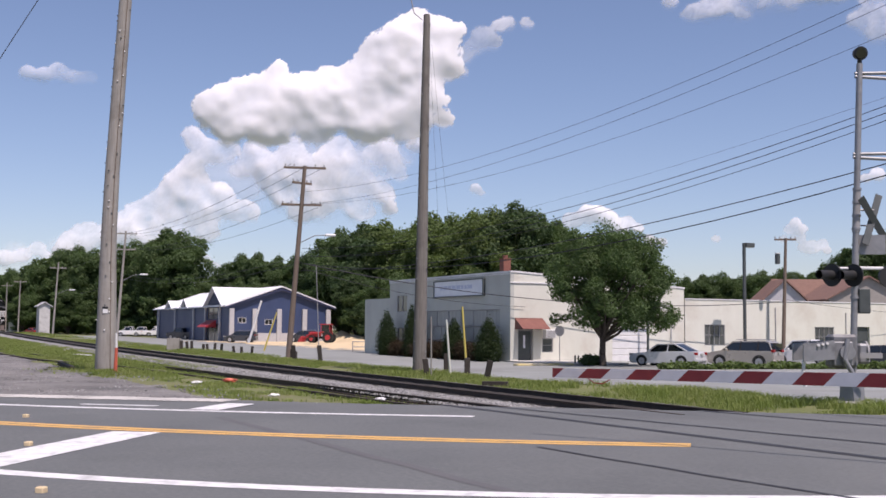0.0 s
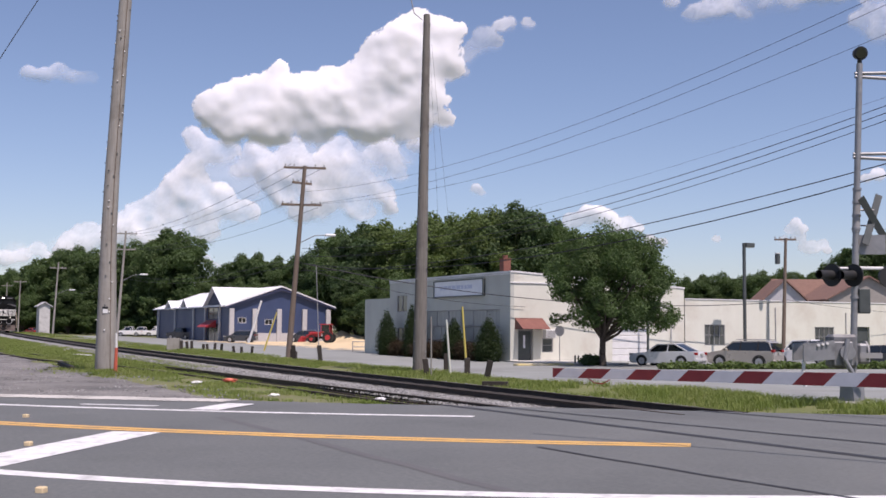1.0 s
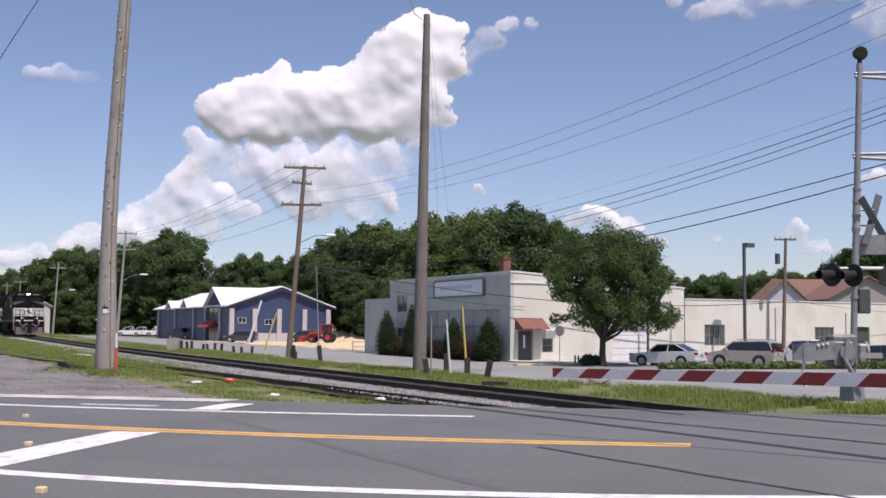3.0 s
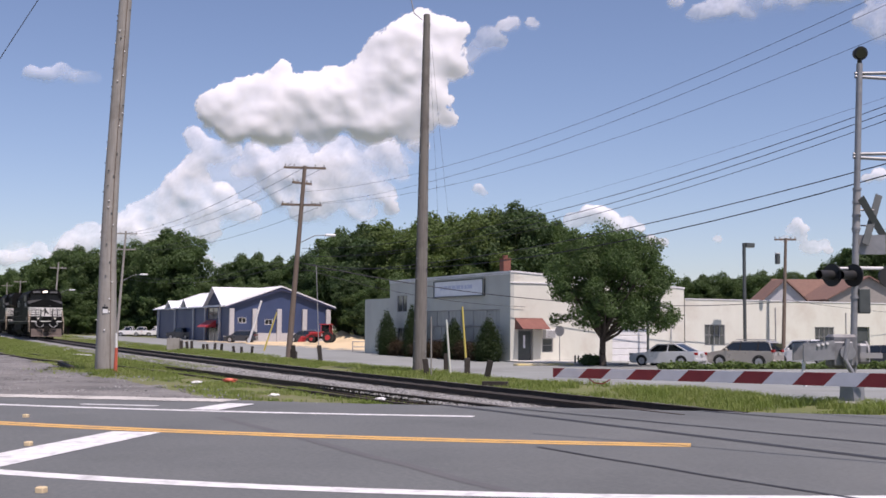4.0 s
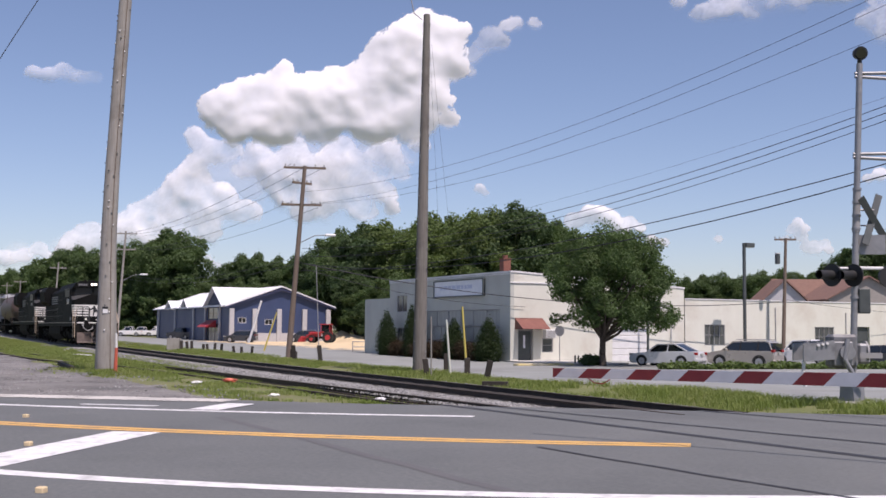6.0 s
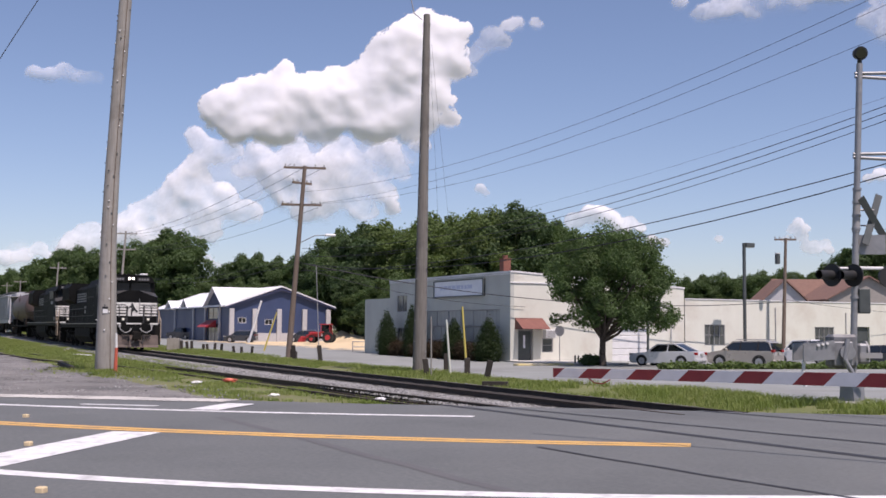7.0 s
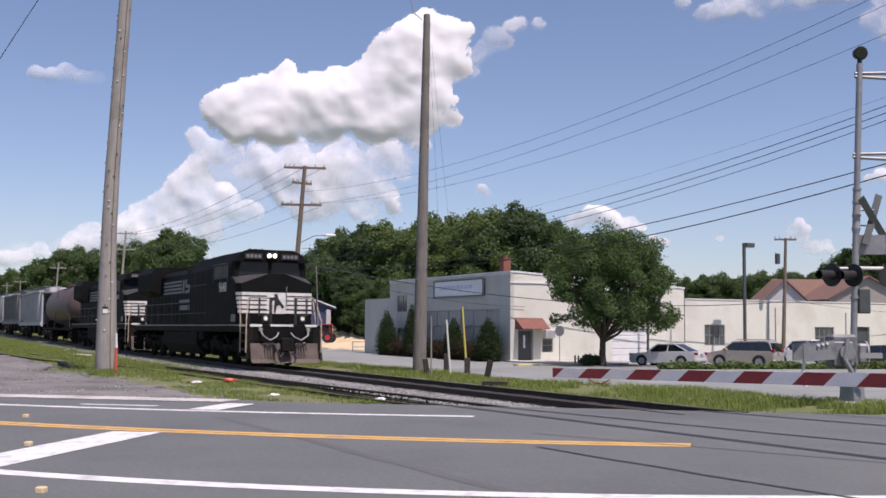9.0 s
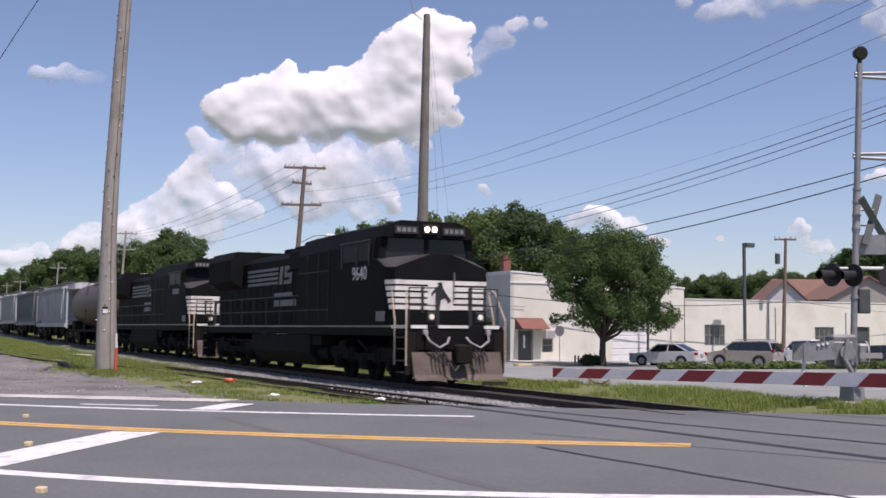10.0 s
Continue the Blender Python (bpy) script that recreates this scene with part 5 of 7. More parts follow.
def hopper_car(body, label):
    t = thing("hopper_car", label, "hopper car", group="train")
    half = 8.6
    bm = B()
    side = [(-7.9, 1.55), (7.9, 1.55), (8.2, 4.1), (-8.2, 4.1)]
    prof = [(-1.3, 1.35), (1.3, 1.35), (1.56, 2.2), (1.58, 3.7), (1.5, 4.15), (0.6, 4.5), (-0.6, 4.5), (-1.5, 4.15), (-1.58, 3.7), (-1.56, 2.2)]
    prism(bm, prof, 'x', -7.1, 7.1)
    part("body", bm, body, t)
    bm = B()
    for e in (-1, 1):
        prism(bm, [(e * 7.1, 4.1), (e * 7.1, 1.4), (e * 5.2, 1.4)], 'y', -1.2, 1.2)
        prism(bm, [(e * 7.1, 4.05), (e * 7.18, 4.05), (e * 5.4, 1.5), (e * 5.3, 1.5)], 'y', -1.3, 1.3)
        for s in (-1, 1):
            box(bm, (e * 8.3 - 0.06, s * 1.42 - 0.06, 1.1), (e * 8.3 + 0.06, s * 1.42 + 0.06, 4.1))
            for k in range(9):
                rod(bm, (e * 8.3 - 0.2, s * 1.5, 1.3 + k * 0.34), (e * 8.3 + 0.2, s * 1.5, 1.3 + k * 0.34), 0.014, n=5)
            rod(bm, (e * 8.3, s * 1.42, 4.1), (e * 7.1, s * 1.42, 4.1), 0.03, n=5)
        box(bm, (e * 7.1, -1.45, 4.02), (e * 8.5, 1.45, 4.06)) if e > 0 else box(bm, (-8.5, -1.45, 4.02), (-7.1, 1.45, 4.06))
    part("end_frame", bm, body, t)
    bm = B()
    for s in (-1, 1):
        for k in range(17):
            u = -6.8 + k * 0.85
            box(bm, (u - 0.035, min(s * 1.56, s * 1.63), 1.7), (u + 0.035, max(s * 1.56, s * 1.63), 4.05))
        box(bm, (-8.5, min(s * 1.45, s * 1.6), 1.2), (8.5, max(s * 1.45, s * 1.6), 1.5))
        box(bm, (-7.1, min(s * 1.5, s * 1.64), 4.05), (7.1, max(s * 1.5, s * 1.64), 4.16))
    part("side_ribs", bm, body, t)
    bm = box(B(), (-6.9, -0.35, 4.5), (6.9, 0.35, 4.58))
    for s in (-1, 1):
        box(bm, (-7.6, s * 0.95 - 0.25, 4.52), (7.6, s * 0.95 + 0.25, 4.55))
    part("roof_walk", bm, M_STEEL, t)
    bm = B()
    for c in (-3.6, 0, 3.6):
        prism(bm, [(c - 1.5, 1.4), (c + 1.5, 1.4), (c + 0.4, 0.5), (c - 0.4, 0.5)], 'y', -1.1, 1.1)
    box(bm, (-half, -0.25, 0.95), (half, 0.25, 1.25))
    part("chute", bm, M_GRIME, t, "dark hopper chutes")
    end_gear(t, half)
    return t, bogie(t, -6.7) + bogie(t, 6.7), half + 0.45


TRAIN = []
for lead, off in ((True, 0.0), (False, -22.35)):
    ob, wheels = locomotive(lead)
    TRAIN.append((ob, off, wheels))
ob, wheels, h = tank_car()
tail = -22.35 - 20.35
TRAIN.append((ob, tail - h, wheels))
tail -= 2 * h
for body, label in ((M_HOPPER, "light grey covered hopper car"), (M_HOPPER_DARK, "dusty grey covered hopper car"), (M_HOPPER, "light grey covered hopper car"), (M_HOPPER, "light grey covered hopper car"), (M_HOPPER_DARK, "dusty grey covered hopper car"), (M_HOPPER, "light grey covered hopper car")):
    ob, wheels, h = hopper_car(body, label)
    TRAIN.append((ob, tail - h, wheels))
    tail -= 2 * h


def train_at(t):
    """Where the lead nose stands along the track, in metres."""
    d = t - 8.0
    return -57.061 + 13.9363 * d + 0.12342 * d * d + 0.020075 * d ** 3


def move_train():
    for ob, off, wheels in TRAIN:
        rows = []
        for i in range(41):
            t = i * 0.25
            x = train_at(t) + off
            rows.append((t, pose(x, track_y(x), rail_z(x), 0, 0, math.degrees(1.26e-4 * x))))
        walk(ob, rows)
        for w in wheels:
            c = w.matrix_basis.translation.copy()
            walk(w, [(i / 30, Matrix.Translation(c) @ Matrix.Rotation((train_at(i / 30) - train_at(0)) / 0.53, 4, 'Y')) for i in range(301)])


# ---- cables ----
for z0, z1, sag, r in ((10.34, 13.44, 1.93, 0.008), (9.5, 13.07, 1.8, 0.008), (9.54, 12.08, 1.94, 0.007), (6.37, 9.85, 1.08, 0.004), (6.68, 10.02, 1.77, 0.012), (6.13, 9.86, 1.73, 0.012), (6.21, 9.76, 1.97, 0.011), (5.25, 7.9, 1.35, 0.017), (5.74, 7.91, 2.03, 0.019)):
    wire((-69.7, 24.9, z0), (-12.0, 26.907, z1), sag, r)
for z0, y0, z1, y1 in ((12.1, 24.1, 12.4, 26.2), (12.05, 25.2, 12.4, 27.6), (11.95, 26.2, 12.3, 28.8), (9.6, 24.0, 10.7, 26.4), (9.4, 26.0, 10.7, 28.6), (6.2, 24.9, 7.6, 27.4), (5.8, 24.9, 7.2, 27.4)):
    wire((-69.7, y0, z0), (-136, y1, z1), 0.9, 0.013)
for z0, z1 in ((12.4, 10.9), (7.4, 7.2)):
    wire((-136, 27.6, z0), (-196, 28.4, z1), 0.8, 0.013)
wire((-69.7, 25.0, 5.4), (-69.6, 41.5, 3.2), 0.5, 0.016, "service cable sagging from the pole to the building")
wire((-69.7, 25.0, 5.72), (-67.92, 63.8, 3.92), 1.22, 0.03, "service cable sagging from pole to pole")
wire((-67.9, 64.0, 4.1), (-69.6, 90.0, 3.2), 0.4, 0.016, "service cable running along the low wing")
wire((-23.0, 2.0, 6.39), (-22.58, 2.84, 7.95), 0.0, 0.008, "thin guy cable high over the gravel yard")
wire((-38.89, 18.88, 13.16), (-38.19, 19.01, 5.4), 0.1, 0.004, "thin slack line hanging from the bare pole")
wire((-38.83, 18.98, 12.39), (-37.78, 19.25, 5.38), 0.12, 0.004, "thin slack line hanging from the bare pole")

# ---- level crossing signal ----
RT, VD = Vector((0.4494, 0.8934, 0)), Vector((-0.8934, 0.4494, 0))
SX, SY = -18.9, 19.75
SZ = ground_z(SX, SY)


def crossing_signal():
    t = thing("crossing_signal", "silver railway crossing mast with flashers and gate mechanism", "crossing signal", at=pose(SX, SY, SZ))
    part("foundation", box(B(), (-0.3, -0.3, -0.4), (0.3, 0.3, 0.12), bevel=0.03), M_CONCRETE, t, "concrete foundation block")
    part("pedestal", prism(B(), [(-0.22, 0.1), (0.22, 0.1), (0.16, 0.75), (-0.16, 0.75)], 'y', -0.17, 0.17), M_ALU, t)
    lean = RT * 0.30
    part("mast", rod(B(), (0, 0, 0.1), (lean.x, lean.y, 7.75), 0.075, 0.07, n=14), M_STEEL, t, "galvanized steel mast")
    on = lambda z: Vector((lean.x * z / 7.75, lean.y * z / 7.75, z))
    part("sleeve", rod(B(), on(3.9), on(4.85), 0.085, n=14), M_FRAME, t)
    for z in (3.95, 4.25, 4.55, 4.85, 2.4):
        part("clamp", rod(B(), on(z), on(z + 0.05), 0.1, n=12), M_STEEL, t)
    lamp = new("beacon")
    lamp.parent = t
    c = on(7.75)
    part("beacon_body", rod(rod(B(), c, c + Vector((0, 0, 0.12)), 0.05), c + Vector((0.08, -0.04, 0.22)), c + Vector((-0.1, 0.06, 0.26)), 0.16, 0.13, n=16), M_BLACK, lamp, "round black warning lamp")
    part("lens", rod(B(), c + Vector((0.08, -0.04, 0.22)), c + Vector((0.1, -0.05, 0.215)), 0.13, 0.12, n=16), M_CARGLASS, lamp)
    for z in (7.45, 5.6):
        br = new("bracket")
        br.parent = t
        c = on(z)
        for k in (0.0, 0.12):
            a = c + Vector((0, 0, k * 0.6)) - RT * 0.1
            b_ = c + RT * (1.9 if k == 0 else 0.75) + Vector((0, 0, -0.1 + k * 1.6))
            part("bracket_arm", rod(B(), a, b_, 0.04, n=8), M_STEEL, br)
    # crossbuck seen from behind
    cb = new("crossbuck")
    cb.parent = t
    c = on(4.2) + RT * 0.37 + Vector((0, 0, 0.0))
    for k, d in ((-1, (RT * -0.36 + VD * -0.25 + Vector((0, 0, 0.44))).normalized()), (1, (RT * 0.22 + VD * 0.16 + Vector((0, 0, 0.56))).normalized())):
        w = d.cross(VD).normalized()
        n_ = w.cross(d).normalized()
        bm = B()
        off = n_ * (0.03 * k)
        vs = [bm.verts.new(c + off + d * a * 0.64 + w * b_ * 0.08 + n_ * e * 0.012) for a in (-1, 1) for b_ in (-1, 1) for e in (-1, 1)]
        for f in ((0, 1, 3, 2), (4, 6, 7, 5), (0, 4, 5, 1), (2, 3, 7, 6), (0, 2, 6, 4), (1, 5, 7, 3)):
            bm.faces.new([vs[i] for i in f])
        part("board", solid(bm), M_DARKFRAME, cb, "grey back of a crossbuck board")
    for z in (4.05, 4.4):
        part("crossbuck_bolt", rod(B(), on(z), on(z) + RT * 0.4, 0.02, n=6), M_STEEL, cb)
    part("track_sign", box(B(), (-0.012, -0.3, -0.22), (0.012, 0.3, 0.22)), M_STEEL, t, "grey back of a small plate", at=Matrix.Translation(on(3.62) + RT * 0.36) @ Matrix.Rotation(math.radians(-35), 4, 'Z'))
    # flashing light units
    part("flasher_arm", rod(B(), on(3.08) - RT * 0.62, on(3.08) + RT * 0.75, 0.03, n=8), M_COPING, t, "white flasher cross arm")
    part("flasher_arm", tube(B(), [on(3.1), on(3.1) + RT * 0.62, on(3.08) + RT * 0.7 + Vector((0, 0, -0.3))], 0.03), M_COPING, t)
    face = (VD * -0.55 - RT * 0.83).normalized()
    for k in (-0.56, -0.08):
        fl = new("flasher")
        fl.parent = t
        c = on(2.92) + RT * k - VD * 0.12
        part("background_disc", rod(B(), c - face * 0.015, c + face * 0.015, 0.255, n=28), M_BLACK, fl, "round black flasher background")
        bm = B()
        q = face.to_track_quat('Z', 'Y')
        rr = []
        for z, r in ((0.0, 0.11), (0.45, 0.1)):
            rr.append([bm.verts.new(c + q @ Vector((r * math.cos(a), r * math.sin(a), z + (0.0 if r > 0.125 else 0.0)))) for a in [i * math.tau / 20 for i in range(20)]])
        for i in range(20):
            bm.faces.new((rr[0][i], rr[0][(i + 1) % 20], rr[1][(i + 1) % 20], rr[1][i])).smooth = True
        part("hood", bm, M_BLACK, fl, "black tubular lamp hood")
        part("lens", rod(B(), c + face * 0.02, c + face * 0.03, 0.1, n=16), M_BLACK, fl, "dark unlit lens")
        part("lamp_case", rod(B(), c - face * 0.015, c - face * 0.2, 0.13, 0.08, n=14), M_BLACK, fl)
    c = on(2.9) + RT * 0.78
    part("side_flasher", rod(B(), c - VD * 0.05, c + VD * 0.05, 0.25, n=20), M_BLACK, t, "black flasher turned away", at=None)
    part("bell_box", box(B(), (-0.09, -0.13, -0.28), (0.09, 0.13, 0.28), bevel=0.02), M_DARKFRAME, t, "dark junction box", at=Matrix.Translation(on(2.35) + RT * 0.2) @ Matrix.Rotation(math.radians(-26), 4, 'Z'))
    # gate mechanism and counterweights
    g = new("gate_mechanism")
    g.parent = t
    m = Matrix.Rotation(math.radians(63.3), 4, 'Z')
    part("case", box(B(), (-0.52, -0.22, 0.86), (0.08, 0.25, 1.6), bevel=0.06), M_ALU_DARK, g, "silver gate mechanism case", at=m)
    part("case_door", box(B(), (-0.48, -0.26, 0.9), (-0.05, -0.22, 1.44), bevel=0.02), M_ALU, g, at=m)
    part("drive_hub", rod(B(), (-0.2, -0.36, 1.2), (-0.2, -0.24, 1.2), 0.17, n=20), M_STEEL, g, at=m)
    part("support_arm", tube(B(), [(-0.2, -0.34, 1.5), (-0.28, -0.36, 1.05), (-0.1, -0.36, 0.72), (0.25, -0.34, 0.68)], 0.055), M_ALU, g, at=m)
    part("support_arm", box(B(), (0.05, -0.38, 1.08), (0.55, -0.3, 1.2)), M_FRAME, g, at=m)
    for y in (-0.42, 0.34):
        part("counterweight", prism(B(), [(-1.2, 1.0), (-1.2, 1.37), (-0.52, 1.47), (-0.5, 1.05)], 'y', y, y + 0.07), M_ALU, g, "grey steel counterweight plate", at=m)
    for k in range(3):
        part("weight_bolt", rod(B(), (-0.68 - 0.1 * k, -0.46, 1.4 - 0.02 * k), (-0.68 - 0.1 * k, -0.42, 1.4 - 0.02 * k), 0.03, n=8), M_COPING, g, at=m)
    part("cable_conduit", tube(B(), [(-1.15, -0.3, 1.05), (-1.18, -0.3, 0.75), (-1.14, -0.3, 0.45)], 0.04), M_COPING, t, at=m)
    part("back_plate", rod(B(), (0.32, 0.1, 1.2), (0.36, 0.1, 1.2), 0.26, n=18), M_FRAME, g, at=m)
    part("brake_case", box(B(), (0.12, -0.1, 0.95), (0.4, 0.2, 1.4), bevel=0.05), M_ALU, g, at=m)


crossing_signal()

GATE_END = Vector((-7.28, 11.68, 1.0))
GATE_TIP = Vector((-14.30, 9.01, 0.916))
gate = thing("crossing_gate", "lowered red and white striped crossing gate arm", "barrier", at=Matrix.Translation(GATE_END))
gd = (GATE_TIP - GATE_END).normalized()
gs = gd.cross(Vector((0, 0, 1))).normalized()
gu = gs.cross(gd).normalized()
L_ = (GATE_TIP - GATE_END).length


def gate_piece(a0, a1, material, label):
    """A stretch of the arm between two places measured from the tip, with slanted ends."""
    bm = B()
    h = lambda a: 0.066 + 0.0035 * a
    vs = []
    for a in (a0, a1):
        for e in (-1, 1):
            for k in (-1, 1):
                d = a + 0.085 * e if 0.05 < a < L_ - 0.05 else a
                vs.append(bm.verts.new(gd * (L_ - d) + gu * h(a) * e + gs * 0.02 * k))
    for f in ((0, 1, 3, 2), (4, 6, 7, 5), (0, 4, 5, 1), (2, 3, 7, 6), (0, 2, 6, 4), (1, 5, 7, 3)):
        bm.faces.new([vs[i] for i in f])
    return part("stripe", solid(bm), material, gate, label)


a, red = 0.0, True
cuts = [0.0, 0.12]
while cuts[-1] < L_:
    cuts.append(min(L_, cuts[-1] + 0.407))
for i, (a0, a1) in enumerate(zip(cuts, cuts[1:])):
    gate_piece(a0, a1, M_GATE_RED if i % 2 == 0 else M_GATE_WHITE, "red stripe" if i % 2 == 0 else "white stripe")
part("tip_cable", tube(B(), [gd * (L_ - 0.62) - gu * 0.07, gd * (L_ - 0.72) - gu * 0.13, gd * (L_ - 0.86) - gu * 0.14, gd * (L_ - 0.98) - gu * 0.08], 0.008), M_RED, gate, "thin red loop of cable")
gm = thing("gate_stand", "silver gate stand beside the road", "crossing signal", at=pose(-6.95, 11.75, 0))
part("pedestal", box(B(), (-0.2, -0.2, -0.2), (0.2, 0.2, 0.8), bevel=0.02), M_ALU, gm)
part("case", box(B(), (-0.3, -0.3, 0.8), (0.3, 0.3, 1.5), bevel=0.05), M_ALU, gm)

# ---- posts and markers ----
rnd = random.Random(21)


def short_post(x, y, h, tilt=0.0, w=0.1, label="short dark weathered wooden post", m=None):
    t = tagged(part("post", box(B(), (-w, -w * 0.8, -0.3), (w, w * 0.8, h), bevel=0.015), m or M_TIE, at=pose(x, y, ground_z(x, y), rnd.uniform(-3, 3), tilt, 63)), label, "post", "posts along the street")
    return t


for x, y, h, tilt in ((-37.6, 18.3, 0.55, -8), (-40.3, 20.45, 0.7, 0), (-36.0, 19.1, 0.62, 0), (-33.5, 18.5, 0.62, 12), (-53.6, 18.9, 0.75, -9), (-56.0, 19.6, 0.5, 0), (-50.6, 19.1, 0.8, -6), (-55.0, 19.4, 0.4, 0)):
    short_post(x, y, h, tilt)
for x, y, h in ((-75.9, 18.85, 0.6), (-75.7, 19.2, 0.55), (-75.6, 19.45, 0.6), (-75.3, 20.15, 0.4), (-75.2, 20.4, 0.45), (-74.9, 20.8, 0.55), (-74.7, 21.2, 0.55), (-74.3, 21.95, 0.5), (-74.1, 22.4, 0.5), (-73.8, 23.0, 0.6)):
    short_post(x, y, h, rnd.uniform(-8, 4), 0.085)
short_post(-76.2, 18.4, 0.75, 0, 0.4, "thick pale stump of a post", M_POLE)


def marker(a, b_, r, m, label):
    a, b_ = Vector(a), Vector(b_)
    t = part("marker_pole", rod(B(), (0, 0, 0), b_ - a, r, r * 0.75, n=8), m, at=Matrix.Translation(a))
    return tagged(t, label, "marker pole")


marker((-36.97, 18.16, -0.1), (-36.87, 18.09, 2.0), 0.03, M_POLE, "thin wooden stake beside the posts")
marker((-36.68, 18.78, -0.1), (-36.63, 18.58, 1.89), 0.045, M_PALE, "leaning white plastic guy guard")
marker((-36.42, 19.31, -0.1), (-36.35, 19.07, 2.36), 0.045, M_YELLOW, "leaning yellow plastic guy guard")
marker((-56.73, 21.34, -0.3), (-56.5, 21.01, 4.8), 0.025, M_FRAME, "thin grey pole beside the street")
marker((-136.1, 42.0, -0.2), (-135.1, 43.2, 4.94), 0.16, M_COPING, "white leaning guy guard before the blue building")
marker((-96.6, 31.2, -0.4), (-95.96, 32.1, 2.94), 0.08, M_YELLOW, "yellow leaning guy guard before the sand lot")
ob = marker((-41.35, 7.95, -0.15), (-41.28, 7.95, 0.82), 0.07, M_ORANGE, "orange plastic marker beside the pole")
ob = marker((-41.28, 7.95, 0.8), (-41.25, 7.93, 1.32), 0.05, M_COPING, "white top of the marker beside the pole")
marker((-68.9, 51.6, -0.7), (-68.9, 51.6, 3.2), 0.1, M_DARKFRAME, "dark steel bollard post by the garage door")

st = thing("stop_sign", "back of a stop sign on a steel post", "road sign", at=pose(-67.6, 43.1, -0.68))
part("post", rod(B(), (0, 0, -0.2), (0, 0, 2.3), 0.03, n=8), M_STEEL, st)
n8 = [(0.38 * math.cos(math.pi / 8 + i * math.pi / 4), 2.2 + 0.38 * math.sin(math.pi / 8 + i * math.pi / 4)) for i in range(8)]
part("plate", prism(B(), n8, 'y', -0.01, 0.01), M_FRAME, st, "grey back of the octagonal plate", at=pose(0, 0, 0, 0, 0, 30))
hy = thing("hydrant", "small dark post pair beside the kerb", "hydrant", at=pose(-64.1, 42.2, -0.68))
for k in (-0.12, 0.14):
    part("post", rod(rod(B(), (0, k, -0.1), (0, k, 0.5), 0.06, n=10), (0, k, 0.5), (0, k, 0.6), 0.08, 0.04, n=10), M_DARKFRAME, hy)
kerb = box(B(), (-62.5, 36.4, -0.72), (-61.9, 40.6, -0.53), bevel=0.05)
M_KERB = surf("faded yellow kerb paint", (0.5, 0.4, 0.15), (0.45, 0.4, 0.28), scale=2, rough=0.8, stain=(0.4, 0.38, 0.33), stain_scale=1.5)
tagged(part("kerb", kerb, M_KERB), "faded yellow painted kerb", "kerb", kind="structure")
part("pavement", box(B(), (-69.7, 40.0, -0.8), (-62.2, 45.0, -0.56)), M_CONCRETE)
tagged(bpy.data.objects["pavement"], "concrete pavement before the entrance", "pavement", kind="structure")

# litter
for (x, y, z, s, m, lab) in ((-32.57, 9.5, 0.0, 0.16, M_ORANGE, "crumpled orange plastic scrap on the old rail"), (-32.8, 8.6, -0.05, 0.12, M_COPING, "small white scrap in the grass"), (-26.1, 8.7, -0.05, 0.09, M_COPING, "small white scrap in the grass"), (-24.2, 10.6, -0.08, 0.1, M_COPING, "small white stone beside the rails")):
    bm = B()
    bmesh.ops.create_icosphere(bm, subdivisions=3, radius=1)
    for v in bm.verts:
        v.co *= 0.8 + 0.6 * noise.noise(v.co * 1.9 + Vector((x, y, 0)))
        v.co.x *= s
        v.co.y *= s * 1.6
        v.co.z *= s * 0.45
    tagged(part("litter", bm, m, smooth=True, at=pose(x, y, z + s * 0.2)), lab, "litter")
tagged(part("plank", box(B(), (-1.3, -0.15, -0.04), (1.3, 0.15, 0.04), bevel=0.01), M_COPING, at=pose(-63.5, 10.4, 0.05, 0, 0, 8)), "white plank lying beside the track", "plank")
tagged(part("old_tie", box(B(), (-3.50, -0.09, -0.1), (3.50, 0.09, 0.07), bevel=0.01), M_TIE, at=pose(-48.19, 7.30, 0.0, 0, 0, -4.5)), "discarded dark railway tie in the weeds", "tie")
tagged(part("old_tie", box(B(), (-0.4, -0.1, -0.05), (0.4, 0.1, 0.1), bevel=0.01), M_TIE, at=pose(-30.6, 17.2, -0.12, 0, 0, 50)), "dark timber piece beside the rails", "tie")
for x, y in ((-15.70, 1.95), (-11.23, 1.52), (-20.58, 2.50)):
    tagged(part("road_marker", box(B(), (-0.045, -0.045, -0.01), (0.045, 0.045, 0.055), bevel=0.012), M_SAND, at=pose(x, y, 0, 0, 0, 50)), "small yellow road marker", "road marker", kind="structure")


